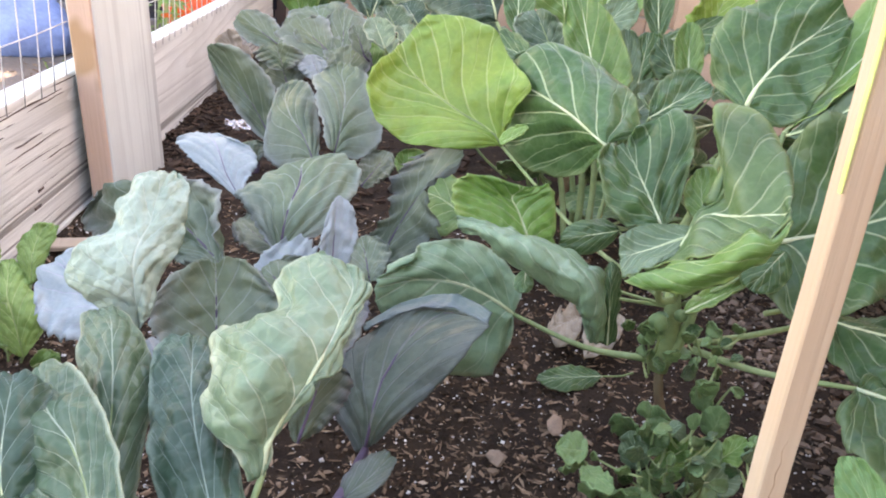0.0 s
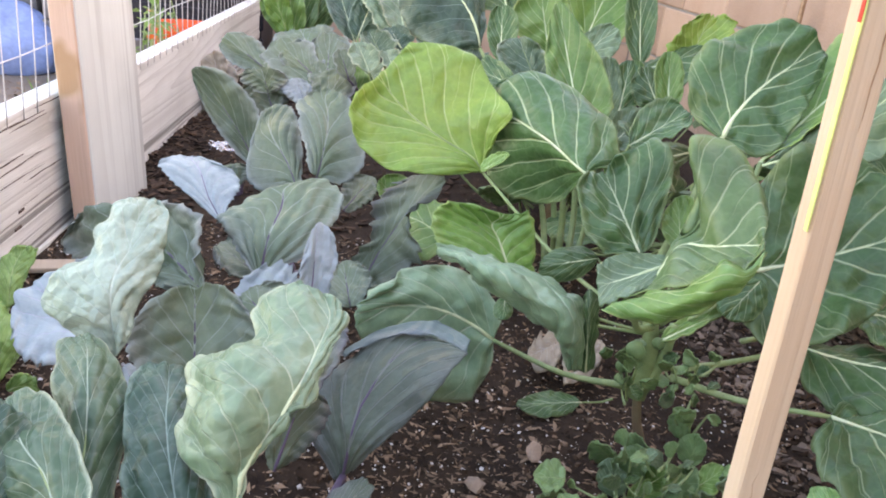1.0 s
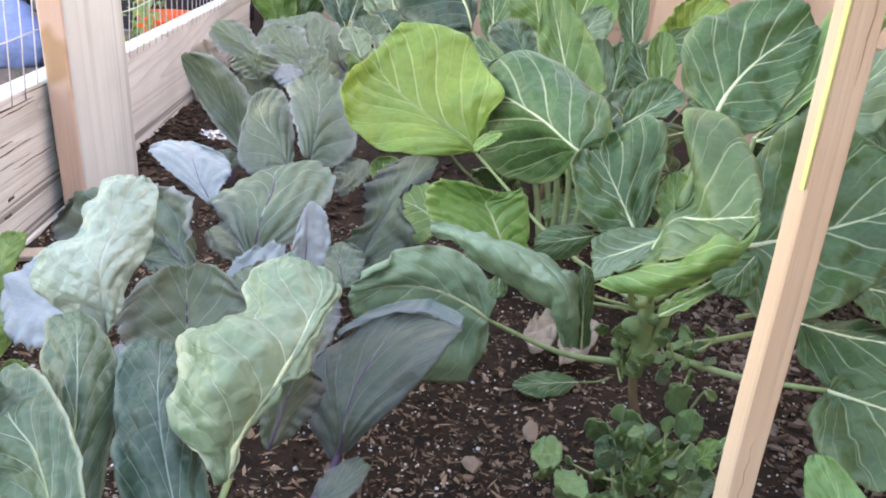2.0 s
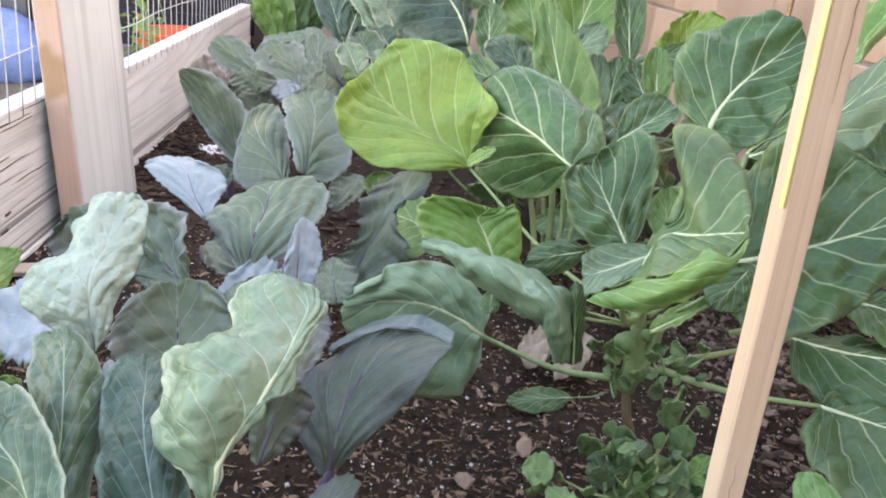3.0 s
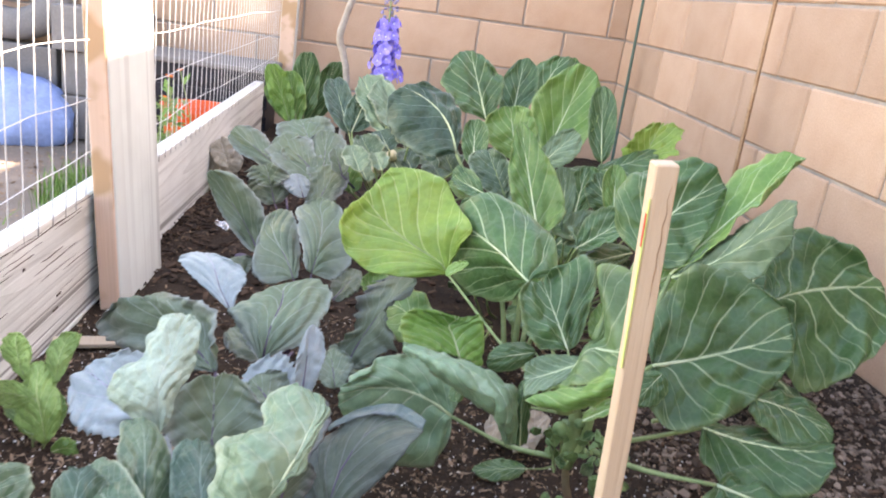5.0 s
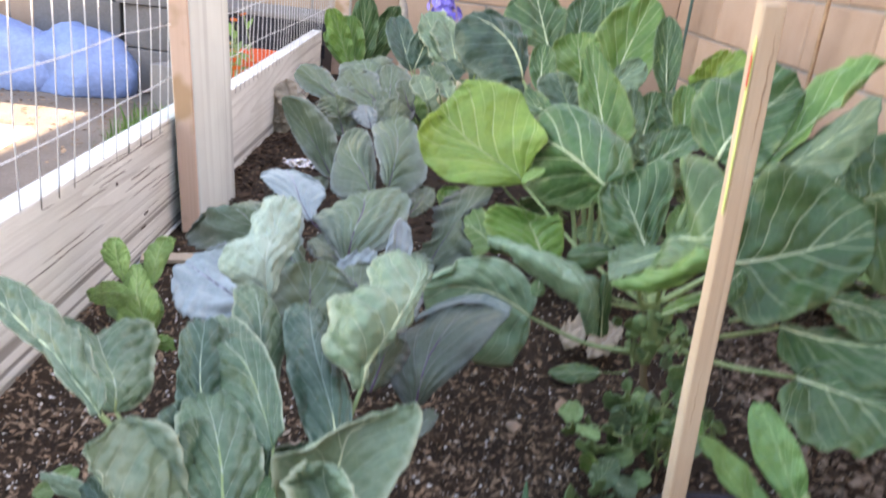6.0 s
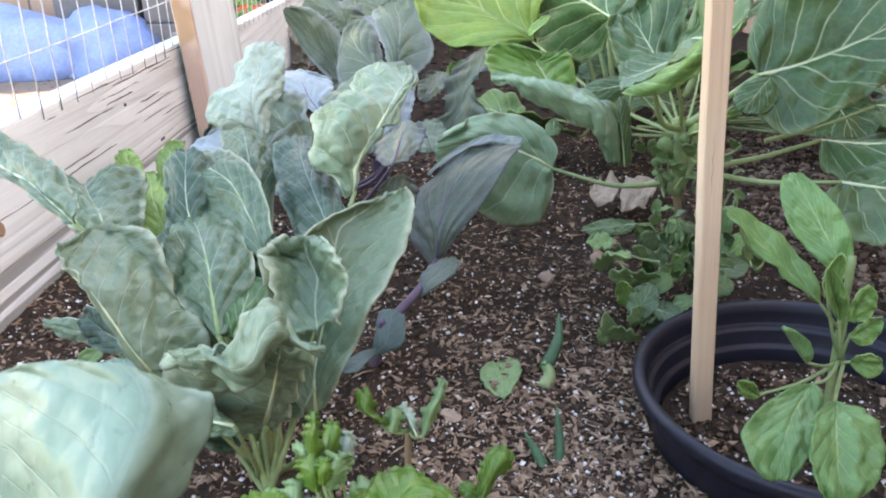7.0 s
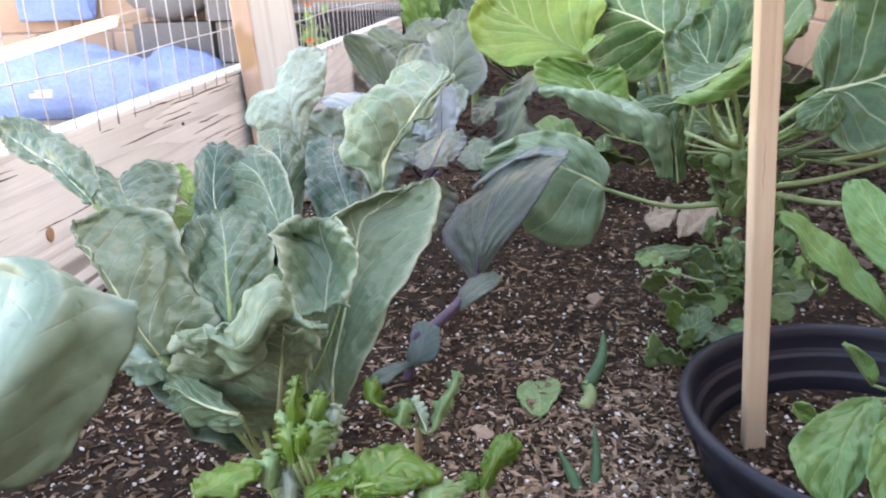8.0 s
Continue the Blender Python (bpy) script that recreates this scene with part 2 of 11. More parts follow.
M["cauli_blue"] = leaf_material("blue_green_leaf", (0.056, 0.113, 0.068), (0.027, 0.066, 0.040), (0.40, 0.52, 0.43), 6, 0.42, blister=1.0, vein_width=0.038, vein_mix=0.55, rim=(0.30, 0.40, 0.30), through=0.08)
M["mint"] = leaf_material("waxy_pale_leaf", (0.314, 0.398, 0.310), (0.244, 0.326, 0.232), (0.60, 0.68, 0.58), 6, 0.4, vein_mix=0.3, blister=1.6, through=0.08)
M["cabbage"] = leaf_material("grey_green_cabbage_leaf", (0.141, 0.190, 0.110), (0.100, 0.147, 0.090), (0.40, 0.45, 0.39), 4, 0.8, vein_width=0.05, vein_mix=0.5, tint=(0.26, 0.28, 0.27), blister=0.4, rim=(0.34, 0.38, 0.36), emboss=0.15)
M["cabbage_dark"] = leaf_material("dark_cabbage_leaf", (0.144, 0.189, 0.116), (0.101, 0.141, 0.087), (0.36, 0.38, 0.34), 4, 0.8, vein_width=0.05, vein_mix=0.5, tint=(0.11, 0.09, 0.14), blister=0.4, emboss=0.15)
M["lavender"] = leaf_material("waxy_lavender_leaf", (0.331, 0.388, 0.389), (0.248, 0.311, 0.312), (0.37, 0.33, 0.44), 4, 0.8, vein_width=0.04, vein_mix=0.6, blister=0.6, emboss=0.15)
M["purple"] = leaf_material("bluish_purple_leaf", (0.156, 0.226, 0.205), (0.118, 0.176, 0.159), (0.30, 0.33, 0.34), 4, 0.8, vein_width=0.04, vein_mix=0.4, tint=(0.20, 0.21, 0.26), through=0.2, emboss=0.15)
M["purple_under"] = leaf_material("grey_green_purple_leaf_underside", (0.105, 0.146, 0.103), (0.077, 0.109, 0.079), (0.27, 0.27, 0.26), 4, 0.75, vein_mix=0.6, vein_width=0.06, tint=(0.12, 0.12, 0.135), through=0.15)
M["seedling"] = leaf_material("smooth_blue_green_leaf", (0.062, 0.098, 0.084), (0.044, 0.076, 0.062), (0.14, 0.19, 0.16), 4, 0.5, vein_mix=0.3, blister=0.2, through=0.06)
M["pepper"] = leaf_material("pepper_leaf", (0.137, 0.270, 0.085), (0.085, 0.196, 0.062), (0.38, 0.52, 0.22), 6, 0.5, gloss=0.35, vein_width=0.05, blister=0.9)
M["greens"] = leaf_material("glossy_young_leaf", (0.090, 0.191, 0.020), (0.055, 0.129, 0.015), (0.36, 0.50, 0.12), 5, 0.45, gloss=0.34, vein_mix=0.35, blister=0.4)
M["lettuce"] = leaf_material("bright_lettuce_leaf", (0.155, 0.305, 0.055), (0.088, 0.20, 0.040), (0.48, 0.60, 0.25), 6, 0.4, blister=1.3)
M["weed"] = leaf_material("weed_leaf", (0.20, 0.325, 0.14), (0.125, 0.225, 0.085), (0.32, 0.44, 0.21), 5, 0.4)
M["dry"] = leaf_material("dry_papery_leaf", (0.496, 0.421, 0.324), (0.360, 0.293, 0.218), (0.62, 0.58, 0.52), 6, 0.4, gloss=0.8, blister=1.0)
M["stem_green"] = speckled("pale_green_stem", (0.27, 0.35, 0.16), (0.18, 0.26, 0.10), 30, 0.5, 150, 0.2, 0.001)
M["stem_white"] = speckled("whitish_rib", (0.58, 0.64, 0.42), (0.46, 0.55, 0.30), 30, 0.5, 150, 0.2, 0.001)
M["stem_purple"] = speckled("purple_rib", (0.125, 0.092, 0.135), (0.080, 0.056, 0.092), 30, 0.5, 150, 0.2, 0.001)
M["stem_brown"] = speckled("corky_stem", (0.20, 0.125, 0.075), (0.25, 0.20, 0.11), 40, 0.8, 150, 0.5, 0.002)


def crumbs(name, a, b, rough=0.9, spread=0.5):
    """Loose bits, each with a shade of its own."""
    m, n, l, p = nodes_of(name)
    g = n.new("ShaderNodeNewGeometry")
    v = coords(n, l)
    c = mix_color(n, l, g.outputs["Random Per Island"], a, b)
    k = math_node(n, l, "MULTIPLY_ADD", noise_node(n, l, v, 400, 3), spread, 1 - spread / 2)
    q = n.new("ShaderNodeCombineColor")
    for i in range(3):
        l.new(k, q.inputs[i])
    l.new(mix_color(n, l, 1.0, c, q.outputs[0], "MULTIPLY"), p.inputs["Base Color"])
    p.inputs["Roughness"].default_value = rough
    p.inputs["Specular IOR Level"].default_value = 0.2
    return m


M["onion_green"] = speckled("onion_shoot", (0.05, 0.125, 0.055), (0.035, 0.09, 0.045), 40, 0.5, 200, 0.2, 0.001)
M["curd"] = speckled("cauliflower_curd", (0.62, 0.58, 0.42), (0.50, 0.48, 0.30), 90, 0.8, 300, 0.6, 0.003)
M["bud_green"] = speckled("sprout_bud", (0.15, 0.235, 0.10), (0.09, 0.16, 0.06), 70, 0.55, 260, 0.5, 0.002)
M["perlite"] = crumbs("white_perlite", (0.75, 0.73, 0.70), (0.50, 0.47, 0.43))
M["chip"] = crumbs("wood_shavings", (0.318, 0.215, 0.144), (0.030, 0.019, 0.012))
M["chip_pale"] = crumbs("bleached_chip", (0.530, 0.430, 0.346), (0.318, 0.230, 0.168))
M["chip_tan"] = crumbs("tan_shavings", (0.382, 0.270, 0.182), (0.138, 0.090, 0.060))
M["chip_grey"] = crumbs("grey_chips", (0.27, 0.205, 0.160), (0.05, 0.034, 0.025))
M["grass"] = crumbs("green_grass", (0.14, 0.26, 0.06), (0.07, 0.15, 0.04), 0.6)
M["crumb"] = crumbs("dark_crumbs", (0.079, 0.049, 0.031), (0.023, 0.015, 0.009))
M["bark"] = crumbs("brown_bark_mulch", (0.102, 0.063, 0.043), (0.023, 0.015, 0.011))
M["petal"] = speckled("blue_petal", (0.19, 0.17, 0.72), (0.34, 0.28, 0.80), 40, 0.6, 200, vary=0.25)
M["petal_eye"] = speckled("white_flower_eye", (0.75, 0.75, 0.85), (0.65, 0.65, 0.8), 60, 0.6, 200, vary=0.1)
M["bud"] = speckled("violet_bud", (0.30, 0.24, 0.50), (0.22, 0.24, 0.30), 60, 0.6, 200, vary=0.25)
M["foil"] = speckled("crumpled_foil", (0.85, 0.85, 0.86), (0.7, 0.7, 0.72), 40, 0.25, 120, 0.8, 0.004, vary=0, metal=1.0)
M["label_yellow"] = speckled("yellow_tag", (0.66, 0.74, 0.26), (0.60, 0.68, 0.22), 40, 0.5, 120, vary=0)
M["label_red"] = speckled("red_print", (0.65, 0.06, 0.03), (0.55, 0.05, 0.03), 40, 0.5, 120, vary=0)
M["marigold"] = speckled("orange_petal", (0.80, 0.22, 0.03), (0.75, 0.12, 0.03), 40, 0.6, 120, vary=0.2)


# ---- building helpers ----
def mesh_of(name, verts, faces, materials, smooth=False, face_mats=None, uvs=None):
    me = bpy.data.meshes.new(name)
    me.from_pydata([tuple(map(float, v)) for v in verts], [], faces)
    for m in materials:
        me.materials.append(m)
    if face_mats is not None:
        me.polygons.foreach_set("material_index", face_mats)
    if uvs is not None:
        layer = me.uv_layers.new(name="UVMap")
        idx = np.empty(len(me.loops), dtype=np.int32)
        me.loops.foreach_get("vertex_index", idx)
        layer.data.foreach_set("uv", np.asarray(uvs, dtype=np.float32)[idx].ravel())
    if smooth:
        me.polygons.foreach_set("use_smooth", [True] * len(me.polygons))
    me.update()
    return me


def bm_mesh(name, bm, material, smooth=False):
    me = bpy.data.meshes.new(name)
    bmesh.ops.recalc_face_normals(bm, faces=bm.faces)
    bm.to_mesh(me)
    bm.free()
    me.materials.append(material)
    if smooth:
        me.polygons.foreach_set("use_smooth", [True] * len(me.polygons))
    return me


def child(name, me, parent, label=""):
    ob = new(name, me)
    ob.parent = parent
    return tagged(ob, label)


def box_bm(lo, hi, bevel=0.0, seg=2):
    bm = bmesh.new()
    c = [(a + b) / 2 for a, b in zip(lo, hi)]
    s = [b - a for a, b in zip(lo, hi)]
    bmesh.ops.create_cube(bm, size=1, matrix=Matrix.Translation(c) @ Matrix.Diagonal((*s, 1)))
    if bevel:
        bmesh.ops.bevel(bm, geom=bm.edges[:], offset=bevel, segments=seg, affect="EDGES", profile=0.6)
    return bm


def roughen(bm, amount, scale, cuts=0):
    if cuts:
        bmesh.ops.subdivide_edges(bm, edges=bm.edges[:], cuts=cuts, use_grid_fill=True)
    for v in bm.verts:
        v.co += noise.noise_vector(v.co * scale) * amount
    return bm


def tube(points, radii, sides=8, closed=True):
    """Vertices and faces of a round rod along points."""
    pts = [Vector(p) for p in points]
    verts, faces = [], []
    ref = Vector((0.31, 0.17, 0.93))
    for i, p in enumerate(pts):
        t = (pts[min(i + 1, len(pts) - 1)] - pts[max(i - 1, 0)]).normalized()
        a = t.cross(ref)
        if a.length < 1e-4:
            a = t.cross(Vector((1, 0, 0)))
        a.normalize()
        b = t.cross(a)
        for k in range(sides):
            w = 2 * math.pi * k / sides
            verts.append(p + (a * math.cos(w) + b * math.sin(w)) * radii[i])
    for i in range(len(pts) - 1):
        for k in range(sides):
            j = (k + 1) % sides
            faces.append((i * sides + k, i * sides + j, (i + 1) * sides + j, (i + 1) * sides + k))
    if closed:
        faces.append(tuple(range(sides))[::-1])
        faces.append(tuple((len(pts) - 1) * sides + k for k in range(sides)))
    return verts, faces


def curve_points(pts, n):
    """A smooth line through control points (Catmull-Rom)."""
    p = [Vector(q) for q in pts]
    p = [p[0] * 2 - p[1]] + p + [p[-1] * 2 - p[-2]]
    out = []
    for k in range(n + 1):
        s = k / n * (len(p) - 3)
        i = min(int(s), len(p) - 4)
        t = s - i
        a, b, c, d = p[i:i + 4]
        out.append(0.5 * ((2 * b) + (c - a) * t + (2 * a - 5 * b + 4 * c - d) * t * t + (3 * b - a - 3 * c + d) * t ** 3))
    return out


# ---- ground, soil ----
def ground_height(x, y):
    h = -0.035 * min(max((y - 1.3) / 1.2, 0), 1)
    h += 0.010 * noise.noise(Vector((x * 5, y * 5, 0.3))) + 0.004 * noise.noise(Vector((x * 21, y * 21, 4.1)))
    h += 0.0022 * noise.noise(Vector((x * 95, y * 95, 1.7)))
    return h


def steps(*parts):
    out = []
    for a, b, n in parts:
        out += [a + (b - a) * i / n for i in range(n)]
    return out + [parts[-1][1]]


def soil_sheet():
    xs = steps((-0.27, -0.1, 14), (-0.1, 0.75, 150), (0.75, 1.35, 40))
    ys = steps((-0.8, 0.45, 20), (0.45, 1.55, 180), (1.55, 4.13, 90))
    verts = [(x, y, ground_height(x, y)) for y in ys for x in xs]
    nx = len(xs)
    faces = [(j * nx + i, j * nx + i + 1, (j + 1) * nx + i + 1, (j + 1) * nx + i) for j in range(len(ys) - 1) for i in range(nx - 1)
             if (xs[i] - 0.577) ** 2 + (ys[j] - 0.760) ** 2 > 0.122 ** 2]
    ob = new("soil", mesh_of("soil", verts, faces, [M["soil"]], True))
    tagged(ob, "dark crumbly potting soil with white perlite and wood chips", "soil", kind="structure")


def outer_ground():
    xs = steps((-60, -5, 8), (-5, -0.32, 60), (-0.32, 1.6, 4), (1.6, 60, 8))
    ys = steps((-60, -1, 8), (-1, 6, 80), (6, 60, 8))
    verts = [(x, y, -0.2 + (0.015 * noise.noise(Vector((x * 3, y * 3, 0))) + 0.006 * noise.noise(Vector((x * 17, y * 17, 3))) if -5 < x < -0.3 else 0)) for y in ys for x in xs]
    nx = len(xs)
    faces = [(j * nx + i, j * nx + i + 1, (j + 1) * nx + i + 1, (j + 1) * nx + i) for j in range(len(ys) - 1) for i in range(nx - 1)]
    tagged(new("ground", mesh_of("ground", verts, faces, [M["dirt"]], True)), "dry trodden earth with leaf litter", "ground", kind="structure")


soil_sheet()
outer_ground()


# ---- block walls ----
PITCH, COURSE, JOINT = 0.412, 0.2055, 0.0085
WALL_X, WALL_Y, LINE = 1.357, 4.137, 0.557


def wall(name, lo, hi, label):
    bm = box_bm(lo, hi)
    return tagged(new(name, bm_mesh(name, bm, M["mortar"])), label, "wall", kind="structure")


wall_east = wall("wall_east", (WALL_X + 0.007, -4.0, -0.3), (WALL_X + 0.15, WALL_Y + 0.15, 1.657), "salmon concrete block wall with grey mortar joints")
wall_north = wall("wall_north", (-5.0, WALL_Y + 0.007, -0.3), (WALL_X + 0.007, WALL_Y + 0.15, 1.657), "salmon concrete block wall with grey mortar joints")
# Added behind the camera, never seen: cuts low sky fill on the bed.
wall_south = tagged(new("wall_south", bm_mesh("wall_south", box_bm((-6.0, -4.2, -0.3), (4.0, -4.0, 1.75)), M["stucco"])), "unseen plain tan wall added to block low sky light", "wall", kind="structure")


# ---- raised bed side: boards, upright plank, wire ----
def board(lo, hi, label, cuts=3):
    bm = box_bm(lo, hi, 0.004, 2)
    roughen(bm, 0.0015, 9)
    return tagged(new("board", bm_mesh("board", bm, M["board"])), label, "board", group="boards of the raised bed")


near_board = board((-0.306, -0.9, -0.012), (-0.266, 1.86, 0.219), "weathered grey pine board on edge along the bed")
for y, z, n in ((1.560, 0.073, 0.020), (1.545, 0.050, 0.022), (1.43, 0.165, 0.008)):
    bm = box_bm((-0.269, y - n / 2, z - 0.0025), (-0.2645, y + n / 2, z + 0.0025), 0.001, 1)
    child("staple", bm_mesh("staple", roughen(bm, 0.0012, 90), M["rust_dark"]), near_board, "dark rusty staple")
board((-0.303, -0.9, -0.26), (-0.263, 1.86, -0.006), "lower weathered pine board half buried in soil")
board((-0.306, 1.864, -0.03), (-0.266, 4.02, 0.196), "weathered grey pine board with stained inner face")
board((-0.303, 1.864, -0.26), (-0.268, 4.02, -0.034), "lower weathered pine board half buried in soil")


def split(parent, x, y0, y1, z, slope, r, seed):
    """A weather crack along the grain, thin and tapering at both ends."""
    pts, rs = [], []
    for i in range(13):
        u = i / 12
        pts.append((x, y0 + (y1 - y0) * u, z + slope * (y1 - y0) * u + 0.0022 * noise.noise(Vector((u * 4, seed, 0.5)))))
        rs.append(r * (0.15 + 0.85 * math.sin(math.pi * u) ** 0.5) * (1 + 0.5 * noise.noise(Vector((u * 7, seed, 3.3)))))
    v, q = tube(pts, rs, 5)
    child("crack", mesh_of("crack", v, q, [M["rust_dark"]], True), parent, "dark weather crack in the wood")


rng = random.Random(17)
for k in range(26):
    y = rng.uniform(0.55, 1.62)
    split(near_board, -0.2663, y, y + rng.uniform(0.06, 0.34), 0.211 - 0.10 * rng.random() ** 1.6, rng.uniform(-0.012, 0.012), rng.uniform(0.0006, 0.0017), k * 1.7)
for k in range(6):
    y = rng.uniform(0.6, 1.6)
    split(near_board, -0.2663, y, y + rng.uniform(0.05, 0.2), rng.uniform(0.01, 0.12), rng.uniform(-0.01, 0.01), rng.uniform(0.0004, 0.0009), 50 + k)


def knot(parent, y, z, r):
    bm = bmesh.new()
    bmesh.ops.create_cone(bm, cap_ends=True, segments=20, radius1=r, radius2=r * 0.8, depth=0.004)
    for v in bm.verts:
        v.co.x *= 1.25 + 0.1 * math.sin(3 * v.co.y / r)
    ob = child("knot", bm_mesh("knot", bm, M["knot"]), parent, "round brown knot")
    ob.matrix_basis = pose(-0.2655, y, z, 0, 90, 0)


knot(near_board, 1.029, 0.109, 0.008)


def upright(name, x0, x1, y0, y1, z0, z1, label, lean=0.0):
    root = new(name)
    root.matrix_basis = Matrix.Translation((x0 - lean * z0, y0, z0)) @ pose(0, 0, 0, 0, -math.degrees(lean), 0)
    tagged(root, label, "post")
    bm = box_bm((0, 0.003, 0), (x1 - x0, y1 - y0, z1 - z0), 0.004, 2)
    bmesh.ops.bisect_plane(bm, geom=bm.verts[:] + bm.edges[:] + bm.faces[:], plane_co=(0, 0, 0.25), plane_no=(0, 0, 1))
    child("plank", bm_mesh("plank", roughen(bm, 0.002, 6), M["plank"]), root)
    bm = box_bm((0.002, 0.0, 0.004), (x1 - x0 - 0.003, 0.006, z1 - z0 - 0.004), 0.002, 1)
    child("sawn_edge", bm_mesh("sawn_edge", roughen(bm, 0.002, 6), M["redwood"]), root, "fresh reddish sawn edge")
    return root


upright("post", -0.247, -0.205, 1.70, 1.975, -0.2, 1.5, "weathered upright plank with a reddish sawn edge", 0.06)
upright("post", -0.262, -0.19, 4.02, 4.09, -0.2, 1.5, "reddish corner post against the block wall")


def wire_mesh():
    root = tagged(new("wire_fence"), "galvanised welded wire mesh stapled to the boards", "fence")
    x = -0.2640
    def rod(name, a, b, r=0.0010):
        n = 10
        pts = []
        for i in range(n + 1):
            p = Vector(a).lerp(Vector(b), i / n)
            p.x += 0.007 * noise.noise(p * 5)
            bend = noise.noise(Vector((a[1] * 7, a[2] * 5, i * 0.45)))
            p.y += 0.007 * bend * (name == "upright_wire") * (i > 0)
            p.z += 0.010 * bend * (name == "cross_wire")
            pts.append(p)
        v, f = tube(pts, [r] * (n + 1), 5)
        child(name, mesh_of(name, v, f, [M["wire"]], True), root)
    y = 0.62
    while y < 4.0:
        if not 1.69 < y < 1.98:
            wob = 0.006 * noise.noise(Vector((y * 9, 2, 0)))
            rod("upright_wire", (x, y + wob, 0.203 if y < 1.8 else 0.182), (x, y, 1.25))
        y += 0.0508
    z = 0.285
    while z < 1.26:
        rod("cross_wire", (x + 0.002, 0.55, z), (x + 0.002, 1.695, z + 0.012))
        rod("cross_wire", (x + 0.002, 1.98, z), (x + 0.002, 4.0, z - 0.005))
        z += 0.1016


wire_mesh()


# ---- leaves ----
UNDER = {"fresh": "fresh", "folded": "folded", "sprout_lit": "sprout_lit", "sprout": "sprout_under", "yellow": "yellow", "lime": "lime", "cauli": "cauli", "cauli_light": "cauli_light", "cauli_sheen": "cauli_sheen", "cauli_blue": "cauli",
         "mint": "mint", "cabbage": "cabbage", "cabbage_dark": "cabbage_dark", "lavender": "lavender", "purple": "purple", "purple_under": "purple_under", "seedling": "seedling", "pepper": "weed",
         "lettuce": "lettuce", "greens": "greens", "mustard": "mustard", "weed": "weed", "sprout_under": "sprout_under", "dry": "dry"}
RIB = {"fresh": "stem_white", "folded": "stem_white", "sprout_lit": "stem_white", "cauli_sheen": "stem_white", "mustard": "stem_green", "sprout": "stem_white", "yellow": "stem_green", "lime": "stem_white", "cauli": "stem_green", "cauli_light": "stem_white", "cauli_blue": "stem_white",
       "mint": "stem_white", "cabbage": "stem_purple", "cabbage_dark": "stem_purple", "lavender": "stem_purple", "purple": "stem_purple", "purple_under": "stem_purple", "seedling": "stem_green", "pepper": "stem_green",
       "lettuce": "stem_green", "greens": "stem_green", "weed": "stem_green", "sprout_under": "stem_white", "dry": "stem_brown"}
PETIOLE = {"stem_white": "stem_green"}
SHAPES = {  # place of the greatest width, fullness towards the base and towards the tip, how far the lobes reach back
    "spoon": (0.48, 2.6, 2.6, 0.10), "fan": (0.66, 1.25, 4.5, 0.0), "long": (0.55, 1.8, 3.0, 0.0), "lance": (0.42, 1.7, 1.4, 0.03), "oval": (0.5, 2.2, 2.4, 0.0)}
PLEATS = {"fan": (6, 0.0, 0.014)}


def half_width(u, peak, base, tip):
    s = abs(u - peak) / (peak if u < peak else 1 - peak)
    return max(1 - s ** (base if u < peak else tip), 0.0) ** (0.62 if u < peak else 0.5)


